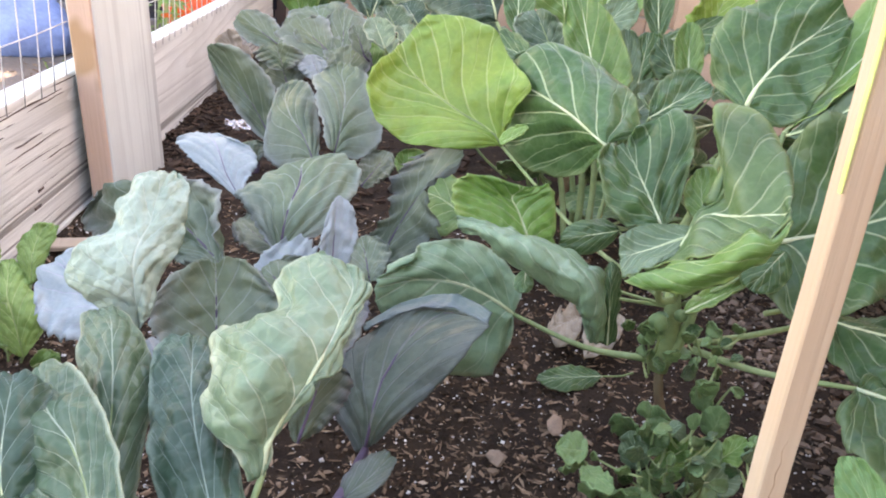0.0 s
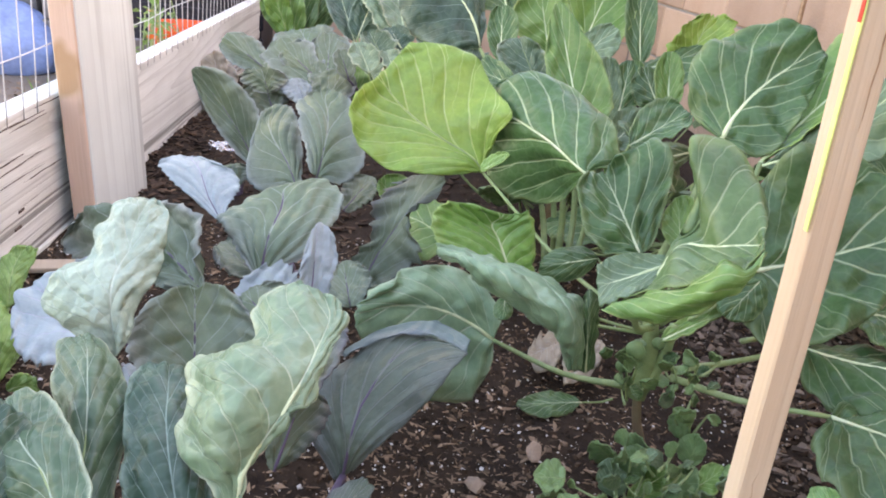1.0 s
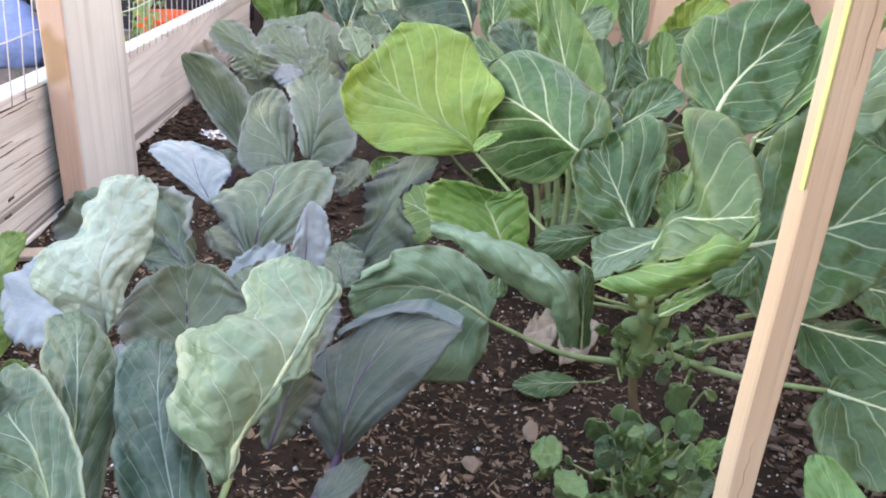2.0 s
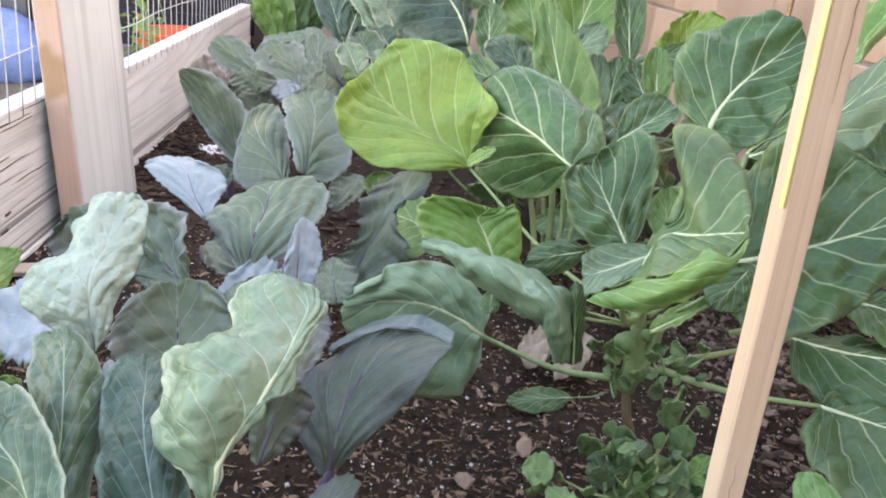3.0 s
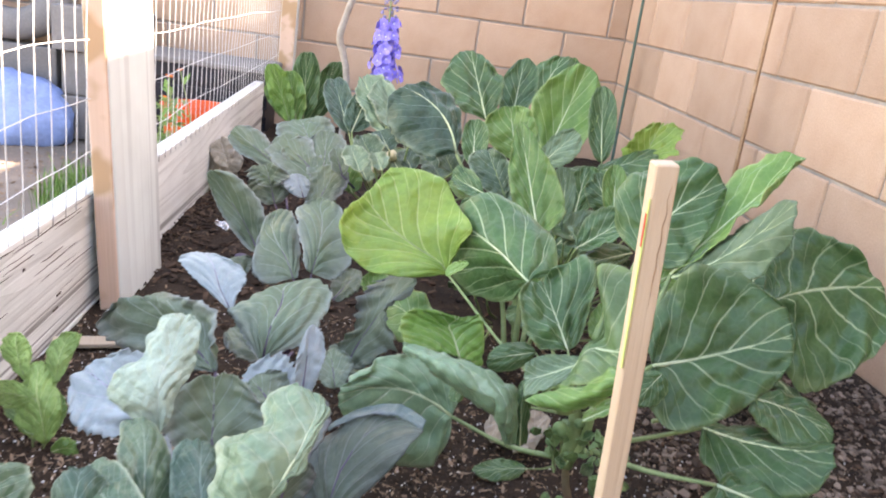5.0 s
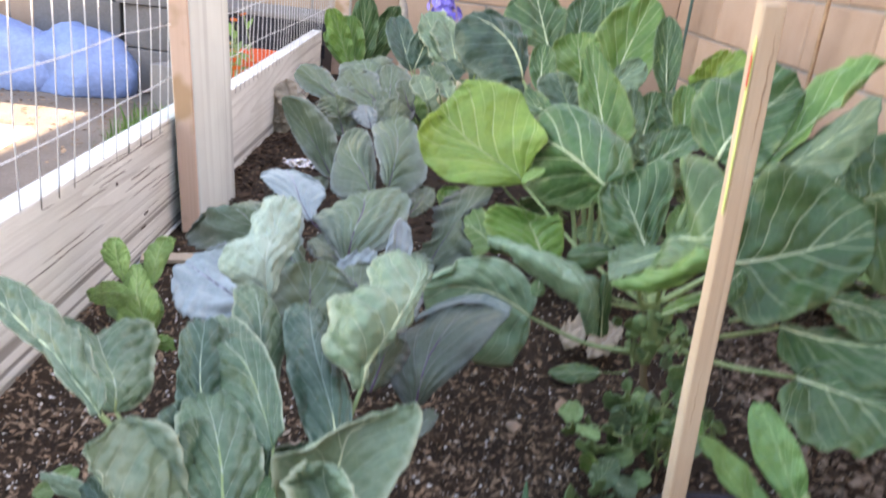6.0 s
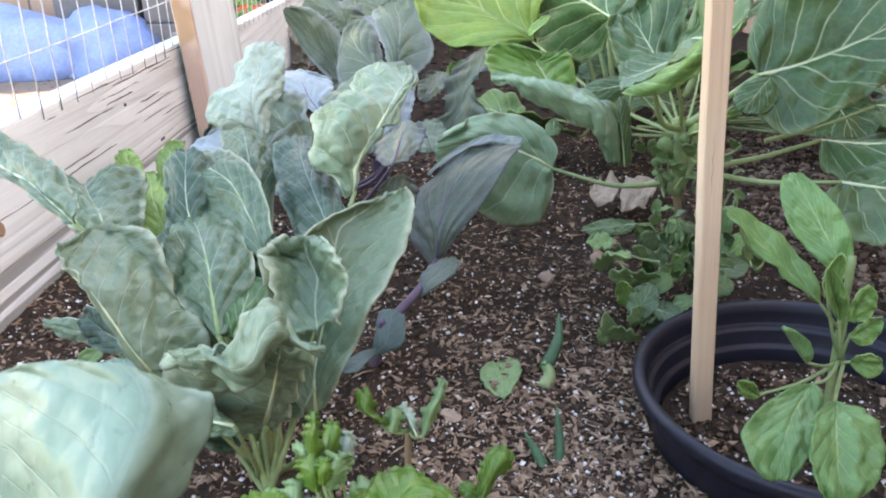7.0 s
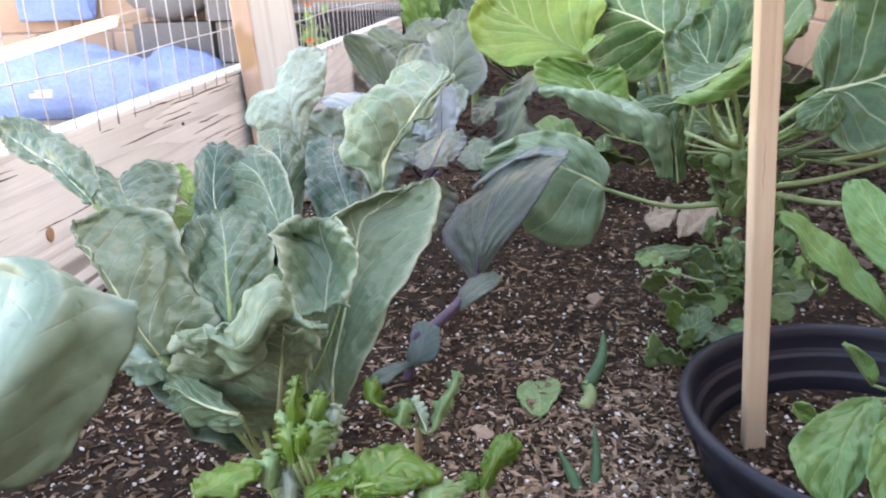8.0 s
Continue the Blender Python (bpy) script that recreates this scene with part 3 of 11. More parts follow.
def leaf(plant, kind, base, mid, tip, left, right, shape="spoon", stem=None, cup=0.15, wave=0.04, waves=4.0, jag=0.03, teeth=0.0, rib=0.0035, nu=40, nv=28, seed=0, pleat=1.0, bulge=1.0, ruffle=0.012, crumple=0.0012, fold=0.0):
    """A blade from base over mid to tip. left and right: where it reaches at its widest, or the points that its edge passes through.
    With its rib and, if stem is given, its stalk from there."""
    o = Vector(plant.location)
    base, mid, tip = (Vector(p) - o for p in (base, mid, tip))
    peak, fb, ft, lobe = SHAPES[shape]
    count, slope = VEINS[M[kind].name]
    puff = PLEATS.get(shape, (7, 0.42, 0.022))[2]
    puff *= pleat
    ctrl = mid * 2 - (base + tip) / 2

    def spine(u):
        return base * (1 - u) ** 2 + ctrl * (2 * u * (1 - u)) + tip * u * u
    length = (tip - base).length
    edges = []
    for side in (left, right):
        if isinstance(side[0], tuple):
            pts = [Vector(p) - o for p in side]
        else:
            reach = Vector(side) - o - spine(peak)
            back = (tip - base) * lobe
            pts = [spine(u) + reach * half_width(u, peak, fb, ft) - back * max(1 - u / peak, 0) ** 1.2 for u in (0.08, 0.25, 0.45, 0.65, 0.82, 0.95)]
        line = curve_points([base] + pts, 60)
        dist = [0.0]
        for p, q in zip(line, line[1:]):
            dist.append(dist[-1] + (q - p).length)
        edges.append((np.array(line), np.array(dist) / dist[-1]))

    def edge(k, u):
        line, dist = edges[k]
        return Vector([np.interp(u, dist, line[:, i]) for i in range(3)])

    rows = []
    for i in range(nu + 1):
        u = 0.01 + 0.99 * (i / nu) ** 0.92
        c = spine(u)
        t = (spine(min(u + 0.02, 1)) - spine(max(u - 0.02, 0))).normalized()
        rows.append((u, c, t, edge(0, u), edge(1, u)))
    width = max((r[4] - r[3]).length for r in rows)
    big = max(rows, key=lambda r: (r[4] - r[3]).length)
    across = (big[4] - big[3]).normalized()
    P = np.zeros((nu + 1, nv + 1, 3))
    UV = np.zeros((nu + 1, nv + 1, 2))
    for i, (u, c, t, el, er) in enumerate(rows):
        nrm = across.cross(t).normalized()
        w = (er - el).length / width
        for j in range(nv + 1):
            v = -1 + 2 * j / nv
            a = abs(v)
            sd = (el if v < 0 else er) - c
            sgn = math.copysign(3, v)
            f = jag * (2.4 * noise.noise(Vector((u * 5 + seed, sgn, seed * 1.7))) + 1.4 * noise.noise(Vector((u * 19, sgn * 2, seed))))
            f += teeth * (abs((u * 13 + seed * 0.3) % 1 - 0.5) - 0.25 + 0.6 * noise.noise(Vector((u * 26, sgn, seed))))
            f += teeth * u ** 6 * 0.4 * noise.noise(Vector((v * 9, seed, 2.2)))
            p = c + sd * (a * (1 + f * a * a)) + t * (0.55 * sd.length * (a - a * a) * max(u - 0.55, 0) / 0.45 * bulge + u ** 8 * width * (0.5 * jag + 0.12 * teeth) * noise.noise(Vector((v * 7, seed, 4.4))) - u ** 10 * width * 0.16 * teeth * abs((v * 7.5 + 0.2 * seed) % 1 - 0.5))
            if shape == "fan":
                ww = a * count - 1.2 * u + 0.5
            else:
                ww = (u - slope * a ** 0.8) * count + (0.87 if v > 0 else 0.5)
            swell = 1 - abs(2 * (ww - math.floor(ww)) - 1) ** 1.6
            lift = cup * w * a * a + fold * w * math.sqrt(a * a + 0.01)
            lift += wave * w * a ** 1.7 * (0.7 * math.sin(waves * 2 * math.pi * u + (1.3 if v < 0 else 0) + seed + 2.5 * noise.noise(Vector((u * 3, seed, sgn)))) + 1.1 * noise.noise(Vector((u * waves * 2.2, sgn, seed * 0.37))))
            lift += 0.10 * noise.noise(Vector((u * 3.4 + seed, v * 2.3, 5.5))) * min(1, 3 * a) * min(1, 3 * w)
            lift += 0.026 * pleat * noise.noise(Vector((u * 9 + seed, v * 5, 1.5))) * min(1, 3 * a) + 0.010 * pleat * noise.noise(Vector((u * 22 + seed, v * 12, 3.5)))
            lift += puff * swell * min(1, 4 * a) * (1 - 0.4 * a) * min(1, 2 * w) * (1 - 0.6 * u ** 6)
            lift += ruffle * w * a ** 4 * (math.sin(2 * math.pi * (7.3 * u + 0.4 * sgn) + 3 * noise.noise(Vector((u * 4, seed, sgn)))) + 0.7 * math.sin(2 * math.pi * 16.1 * u + seed) + 0.8 * noise.noise(Vector((u * 11, sgn, seed))))
            q = p + o
            lift += crumple / width * (1.2 - 2.6 * abs(noise.noise(q * 24 + Vector((seed, 0, 0)))) - 1.1 * abs(noise.noise(q * 55))) * min(1, 2.5 * a) * (1 - 0.8 * a ** 5)
            P[i, j] = p + nrm * (lift * width)
            UV[i, j] = (v * 0.5 + 0.5, u)
    return finish(plant, kind, P, UV, [spine(u) for u in np.linspace(0.0, 0.9, 9)], rib, None if stem is None else Vector(stem) - o)


def finish(plant, kind, P, UV, rp, rib, stem):
    """Thicken a grid of points into a blade and give it its rib and stalk."""
    nu, nv = P.shape[0] - 1, P.shape[1] - 1
    du, dv = np.gradient(P, axis=0), np.gradient(P, axis=1)
    nn = np.cross(dv, du)
    nn = nn / np.maximum(np.linalg.norm(nn, axis=2, keepdims=True), 1e-9)
    th = 0.0006
    top, low = (P + nn * th).reshape(-1, 3), (P - nn * th).reshape(-1, 3)
    cols = nv + 1
    K = len(top)
    faces, fm = [], []
    for i in range(nu):
        for j in range(nv):
            q = (i * cols + j, i * cols + j + 1, (i + 1) * cols + j + 1, (i + 1) * cols + j)
            faces.append(q)
            fm.append(0)
            faces.append(tuple(x + K for x in q[::-1]))
            fm.append(1)
    ring = [j for j in range(cols)] + [i * cols + nv for i in range(1, nu + 1)] + [nu * cols + j for j in range(nv - 1, -1, -1)] + [i * cols for i in range(nu - 1, 0, -1)]
    for a, b in zip(ring, ring[1:] + ring[:1]):
        faces.append((b, a, a + K, b + K))
        fm.append(0)
    me = mesh_of("leaf", np.vstack([top, low]), faces, [M[kind], M[UNDER[kind]]], True, fm, np.vstack([UV.reshape(-1, 2)] * 2))
    ob = child("leaf", me, plant)
    rib *= 0.62
    rr = [rib * (1 - 0.85 * k / 8) for k in range(9)]
    if stem is not None:
        hang = (stem + rp[0]) / 2 + (rp[0] - rp[2]) * 0.25 - Vector((0, 0, 0.05 * (stem - rp[0]).length))
        pre = curve_points([stem, hang, rp[0]], 8)[:-1] + [rp[0]]
        v, f = tube(pre, [rib * (1.7 - 0.7 * k / 8) for k in range(9)], 7)
        child("petiole", mesh_of("petiole", v, f, [M[PETIOLE.get(RIB[kind], RIB[kind])]], True), ob)
    if rib > 0:
        v, f = tube(rp, rr, 7)
        child("rib", mesh_of("rib", v, f, [M[RIB[kind]]], True), ob)
    return ob


def sheet(plant, kind, net, mid=0.0, stem=None, fan=False, teeth=0.0, jag=0.02, puff=0.014, crumple=0.0012, ruffle=0.004, rib=0.0035, nu=48, nv=36, seed=0):
    """A folded or curled blade through a few cross rows of points, base to tip; mid: where the rib runs across, -1 to 1."""
    o = Vector(plant.location)
    rows = [curve_points([Vector(p) - o for p in row], nv) for row in net]
    cols = [curve_points([r[j] for r in rows], nu) for j in range(nv + 1)]
    P = np.array([[cols[j][i] for j in range(nv + 1)] for i in range(nu + 1)])
    du, dv = np.gradient(P, axis=0), np.gradient(P, axis=1)
    nn = np.cross(dv, du)
    nn = nn / np.maximum(np.linalg.norm(nn, axis=2, keepdims=True), 1e-9)
    wide = np.linalg.norm(dv, axis=2).sum(axis=1)
    width = wide.max()
    count, slope = VEINS[M[kind].name]
    UV = np.zeros((nu + 1, nv + 1, 2))
    Q = P.copy()
    for i in range(nu + 1):
        u = i / nu
        w = wide[i] / width
        for j in range(nv + 1):
            s = -1 + 2 * j / nv
            v = (s - mid) / (1 + mid) if s < mid else (s - mid) / (1 - mid)
            a = abs(v)
            UV[i, j] = (v * 0.5 + 0.5, u)
            q = Vector(P[i, j]) + o
            ww = a * count - 1.2 * u + 0.5 if fan else (u - slope * a ** 0.8) * count + (0.87 if v > 0 else 0.5)
            swell = 1 - abs(2 * (ww - math.floor(ww)) - 1) ** 1.6
            rim = max(abs(s), 2 * u - 1, 0.0)
            lift = width * puff * swell * min(1, 4 * a) * (1 - 0.5 * rim ** 4) * min(1, 2 * w)
            lift += 0.05 * width * noise.noise(q * (2.2 / width) + Vector((seed, 0, 0))) * w
            lift += 0.6 * crumple * (1.2 - 2.6 * abs(noise.noise(q * 70 + Vector((seed, 0, 0)))) - 0.9 * abs(noise.noise(q * 150 + Vector((0, seed, 0))))) * min(1, 3 * a)
            lift += 1.3 * crumple * noise.noise(q * 27 + Vector((0, 0, seed))) * min(1, 3 * a)
            lift += ruffle * rim ** 4 * (0.5 * math.sin(2 * math.pi * (4.3 * u + 0.4 * s) + seed + 5 * noise.noise(Vector((u * 4, seed, s)))) + 1.3 * noise.noise(Vector((u * 7, s * 4, seed))))
            p = P[i, j] + nn[i, j] * lift
            if rim > 0.8:
                k = (rim - 0.8) / 0.2
                f = jag * (2.0 * noise.noise(Vector((u * 6 + seed, s * 2, seed))) + 1.2 * noise.noise(Vector((u * 19, s * 6, seed))))
                f += teeth * (abs((u * 14 + 3 * s + seed * 0.3) % 1 - 0.5) - 0.25 + 0.6 * noise.noise(Vector((u * 26, s * 8, seed))))
                out = dv[i, j] / max(np.linalg.norm(dv[i, j]), 1e-9) * math.copysign(1, s) if abs(s) >= 2 * u - 1 else du[i, j] / max(np.linalg.norm(du[i, j]), 1e-9)
                p = p + out * (f * k * width * 0.5 * min(1, 2 * w))
            Q[i, j] = p
    jm = (mid + 1) / 2 * nv
    j0 = min(int(jm), nv - 1)
    rp = [Vector(Q[round(k * 0.92 * nu / 8), j0] * (1 - jm + j0) + Q[round(k * 0.92 * nu / 8), j0 + 1] * (jm - j0)) for k in range(9)]
    return finish(plant, kind, Q, UV, rp, rib, None if stem is None else Vector(stem) - o)


def plant(name, base, label, category, stem=None, stem_mat="stem_green", group=""):
    root = new(name)
    root.location = base
    tagged(root, label, category, group)
    if stem:
        pts = curve_points([Vector(p) - Vector(base) for p, _ in stem], 14)
        rs = [stem[0][1] + (stem[-1][1] - stem[0][1]) * i / 14 for i in range(15)]
        rs = [r * (1 + 0.05 * math.sin(i * 2.1)) for i, r in enumerate(rs)]
        v, f = tube(pts, rs, 10)
        child("stem", mesh_of("stem", v, f, [M[stem_mat]], True), root)
    return root


def bud_knob(plant, at, r, mat="bud_green"):
    """A small tight sprout on the stem, wrapped in overlapping leaves."""
    bm = bmesh.new()
    bmesh.ops.create_icosphere(bm, subdivisions=3, radius=r)
    for v in bm.verts:
        a = math.atan2(v.co.y, v.co.x)
        v.co *= 1 + 0.10 * abs(math.sin(2.5 * a + 90 * v.co.z)) + 0.10 * noise.noise(v.co * 1.2 / r)
    ob = child("sprout_bud" if mat == "bud_green" else "curd", bm_mesh("sprout_bud", bm, M[mat], True), plant)
    ob.location = Vector(at) - Vector(plant.location)


def stalk(plant, a, b, r, mat="stem_green", tip=0.8):
    o = Vector(plant.location)
    a, b = Vector(a) - o, Vector(b) - o
    v, f = tube(curve_points([a, (a + b) / 2 + Vector((0.006, 0, 0)), b], 8), [r * (1.2 - (1.2 - tip) * (i / 8) ** (1 if tip > 0.5 else 2.5)) for i in range(9)], 8)
    child("stalk", mesh_of("stalk", v, f, [M[mat]], True), plant)


# ---- plants ----
sprouts = plant("brussels_sprouts", (0.580, 1.128, 0.000), "leafy Brussels sprouts plant with pale ribs beside the stake", "vegetable plant", [((0.580, 1.128, 0.000), 0.0055), ((0.552, 1.128, 0.060), 0.005), ((0.541, 1.128, 0.112), 0.005)], "stem_brown", "sprouts plants")
stalk(sprouts, (0.541, 1.128, 0.100), (0.538, 1.130, 0.195), 0.0095, "stem_green")
stalk(sprouts, (0.544, 1.126, 0.105), (0.560, 1.120, 0.190), 0.006, "stem_green")
sheet(sprouts, "yellow", (
    ((0.373, 1.372, 0.256), (0.377, 1.374, 0.255), (0.382, 1.375, 0.254), (0.383, 1.377, 0.261), (0.380, 1.380, 0.268)),
    ((0.339, 1.358, 0.252), (0.353, 1.368, 0.264), (0.365, 1.380, 0.272), (0.381, 1.380, 0.289), (0.394, 1.372, 0.307)),
    ((0.295, 1.350, 0.250), (0.314, 1.372, 0.269), (0.333, 1.392, 0.284), (0.366, 1.388, 0.318), (0.405, 1.366, 0.335)),
    ((0.258, 1.352, 0.257), (0.280, 1.380, 0.282), (0.303, 1.400, 0.298), (0.340, 1.412, 0.332), (0.384, 1.408, 0.355)),
    ((0.228, 1.358, 0.276), (0.251, 1.386, 0.297), (0.278, 1.406, 0.314), (0.313, 1.426, 0.352), (0.363, 1.436, 0.383)),
    ((0.212, 1.368, 0.306), (0.233, 1.392, 0.319), (0.257, 1.408, 0.334), (0.282, 1.432, 0.367), (0.322, 1.446, 0.393)),
    ((0.216, 1.382, 0.335), (0.228, 1.396, 0.346), (0.242, 1.408, 0.356), (0.257, 1.428, 0.371), (0.277, 1.442, 0.394))), mid=0.0, stem=(0.545, 1.130, 0.172), jag=0.012, ruffle=0.004, crumple=0.0018, puff=0.014, rib=0.0030, nu=60, nv=52, seed=1)
sheet(sprouts, "sprout", (
    ((0.480, 1.268, 0.290), (0.482, 1.269, 0.292), (0.483, 1.270, 0.295), (0.486, 1.274, 0.297), (0.489, 1.278, 0.298)),
    ((0.472, 1.318, 0.246), (0.473, 1.306, 0.279), (0.469, 1.290, 0.305), (0.498, 1.296, 0.311), (0.528, 1.300, 0.303)),
    ((0.448, 1.358, 0.225), (0.451, 1.340, 0.274), (0.451, 1.315, 0.316), (0.485, 1.328, 0.338), (0.524, 1.338, 0.333)),
    ((0.420, 1.388, 0.227), (0.425, 1.368, 0.283), (0.430, 1.345, 0.325), (0.465, 1.360, 0.352), (0.502, 1.370, 0.354)),
    ((0.397, 1.412, 0.244), (0.405, 1.395, 0.294), (0.410, 1.378, 0.330), (0.439, 1.390, 0.358), (0.465, 1.402, 0.371)),
    ((0.383, 1.430, 0.271), (0.386, 1.418, 0.303), (0.392, 1.408, 0.328), (0.407, 1.416, 0.360), (0.428, 1.425, 0.374)),
    ((0.387, 1.438, 0.294), (0.386, 1.434, 0.309), (0.386, 1.430, 0.330), (0.390, 1.434, 0.345), (0.394, 1.436, 0.359))), mid=-0.05, stem=(0.545, 1.130, 0.172), jag=0.018, ruffle=0.003, crumple=0.0018, puff=0.016, rib=0.0030, nu=60, nv=48, seed=2)
leaf(sprouts, "sprout", (0.528, 1.170, 0.242), (0.514, 1.210, 0.271), (0.498, 1.250, 0.302), ((0.489, 1.180, 0.236), (0.467, 1.200, 0.264), (0.462, 1.220, 0.291), (0.475, 1.240, 0.305)), ((0.546, 1.190, 0.250), (0.560, 1.220, 0.285), (0.568, 1.250, 0.320), (0.551, 1.270, 0.339), (0.535, 1.270, 0.326), (0.511, 1.260, 0.320)), "spoon", (0.545, 1.130, 0.172), cup=0.1, wave=0.05, rib=0.0026, jag=0.03, nu=40, nv=30, seed=3)
sheet(sprouts, "folded", (
    ((0.497, 1.050, 0.253), (0.483, 1.035, 0.256), (0.463, 1.010, 0.262)),
    ((0.512, 1.060, 0.275), (0.501, 1.040, 0.270), (0.479, 1.000, 0.275)),
    ((0.530, 1.070, 0.311), (0.519, 1.055, 0.294), (0.488, 0.980, 0.288)),
    ((0.537, 1.080, 0.350), (0.538, 1.050, 0.299), (0.500, 0.970, 0.298)),
    ((0.522, 1.100, 0.383), (0.548, 1.030, 0.308), (0.505, 0.960, 0.314)),
    ((0.550, 1.100, 0.389), (0.559, 1.020, 0.314), (0.515, 0.960, 0.325)),
    ((0.574, 1.080, 0.371), (0.566, 1.010, 0.320), (0.531, 0.960, 0.318)),
    ((0.582, 1.050, 0.338), (0.564, 1.000, 0.328), (0.553, 0.975, 0.329))), stem=(0.543, 1.130, 0.181), jag=0.008, ruffle=0.002, rib=0.0042, nu=64, nv=48, seed=4)
sheet(sprouts, "lime", (
    ((0.463, 1.010, 0.262), (0.451, 1.000, 0.261), (0.443, 1.000, 0.256)),
    ((0.479, 1.000, 0.275), (0.468, 0.985, 0.267), (0.462, 0.990, 0.255)),
    ((0.488, 0.980, 0.288), (0.481, 0.965, 0.280), (0.483, 0.975, 0.263)),
    ((0.500, 0.970, 0.298), (0.492, 0.955, 0.291), (0.498, 0.965, 0.274)),
    ((0.505, 0.960, 0.314), (0.502, 0.945, 0.305), (0.510, 0.955, 0.288)),
    ((0.515, 0.960, 0.325), (0.515, 0.945, 0.317), (0.523, 0.950, 0.304)),
    ((0.531, 0.960, 0.318), (0.530, 0.950, 0.320), (0.534, 0.950, 0.317)),
    ((0.553, 0.975, 0.329), (0.550, 0.970, 0.328), (0.548, 0.965, 0.328))), mid=-0.9, jag=0.02, ruffle=0.002, rib=0.0, puff=0.02, nu=56, nv=20, seed=5)
sheet(sprouts, "sprout", (
    ((0.511, 1.060, 0.287), (0.506, 1.050, 0.280), (0.494, 1.030, 0.271)),
    ((0.490, 1.060, 0.286), (0.483, 1.045, 0.273), (0.469, 1.010, 0.269)),
    ((0.463, 1.060, 0.281), (0.461, 1.040, 0.264), (0.452, 1.005, 0.263)),
    ((0.447, 1.050, 0.274), (0.446, 1.030, 0.262), (0.441, 1.000, 0.259))), stem=(0.543, 1.130, 0.181), jag=0.02, ruffle=0.002, rib=0.003, seed=6)
sheet(sprouts, "fresh", (
    ((0.314, 1.104, 0.254), (0.348, 1.122, 0.243), (0.384, 1.140, 0.230), (0.416, 1.165, 0.207)),
    ((0.307, 1.112, 0.266), (0.345, 1.140, 0.256), (0.376, 1.158, 0.246), (0.419, 1.178, 0.226)),
    ((0.307, 1.128, 0.280), (0.342, 1.156, 0.268), (0.369, 1.172, 0.259), (0.415, 1.190, 0.255)),
    ((0.319, 1.142, 0.290), (0.347, 1.160, 0.283), (0.381, 1.176, 0.271), (0.407, 1.194, 0.270))), mid=0.33, stem=(0.545, 1.130, 0.172), jag=0.015, ruffle=0.003, crumple=0.0015, puff=0.02, rib=0.0018, nu=40, nv=48, seed=8)
sheet(sprouts, "sprout_lit", (
    ((0.311, 1.104, 0.257), (0.315, 1.096, 0.255), (0.321, 1.098, 0.249)),
    ((0.333, 1.098, 0.257), (0.333, 1.075, 0.260), (0.335, 1.080, 0.251)),
    ((0.354, 1.098, 0.255), (0.349, 1.060, 0.257), (0.355, 1.082, 0.232)),
    ((0.376, 1.096, 0.252), (0.367, 1.050, 0.255), (0.374, 1.078, 0.226)),
    ((0.398, 1.092, 0.243), (0.386, 1.042, 0.247), (0.395, 1.074, 0.214)),
    ((0.418, 1.090, 0.236), (0.402, 1.038, 0.241), (0.408, 1.068, 0.210)),
    ((0.434, 1.088, 0.230), (0.418, 1.036, 0.236), (0.422, 1.062, 0.208)),
    ((0.448, 1.086, 0.219), (0.430, 1.040, 0.223), (0.429, 1.060, 0.201)),
    ((0.458, 1.084, 0.194), (0.440, 1.048, 0.200), (0.435, 1.062, 0.181)),
    ((0.460, 1.076, 0.159), (0.450, 1.062, 0.161), (0.445, 1.066, 0.163))), mid=-0.9, jag=0.02, ruffle=0.004, crumple=0.003, puff=0.02, rib=0.0, nu=80, nv=32, seed=9)
sheet(sprouts, "sprout", (
    ((0.460, 1.080, 0.153), (0.466, 1.076, 0.153), (0.474, 1.080, 0.156)),
    ((0.457, 1.090, 0.186), (0.461, 1.078, 0.192), (0.474, 1.090, 0.188)),
    ((0.456, 1.096, 0.209), (0.460, 1.086, 0.215), (0.472, 1.096, 0.209)),
    ((0.457, 1.100, 0.223), (0.461, 1.098, 0.231), (0.469, 1.100, 0.223))), jag=0.02, ruffle=0.002, crumple=0.0012, puff=0.014, rib=0.0018, nu=30, nv=20, seed=10)
leaf(sprouts, "sprout_lit", (0.396, 1.203, 0.112), (0.320, 1.200, 0.148), (0.241, 1.150, 0.156), ((0.396, 1.190, 0.084), (0.384, 1.185, 0.050), (0.360, 1.180, 0.037), (0.320, 1.170, 0.054), (0.266, 1.160, 0.111)), ((0.404, 1.210, 0.138), (0.389, 1.220, 0.163), (0.365, 1.225, 0.180), (0.332, 1.220, 0.188), (0.289, 1.200, 0.185), (0.255, 1.170, 0.174)), "spoon", (0.525, 1.120, 0.116), cup=-0.1, wave=0.035, rib=0.0038, jag=0.015, nu=40, nv=30, seed=11)
leaf(sprouts, "sprout", (0.638, 1.160, 0.238), (0.726, 1.170, 0.260), (0.805, 1.150, 0.306), ((0.631, 1.190, 0.269), (0.650, 1.210, 0.314), (0.687, 1.220, 0.355), (0.737, 1.210, 0.363), (0.785, 1.180, 0.344)), ((0.625, 1.140, 0.216), (0.646, 1.110, 0.184), (0.688, 1.100, 0.186), (0.746, 1.110, 0.213), (0.796, 1.130, 0.252)), "spoon", (0.548, 1.130, 0.186), cup=0.04, wave=0.05, rib=0.0048, jag=0.02, nu=40, nv=30, seed=12)
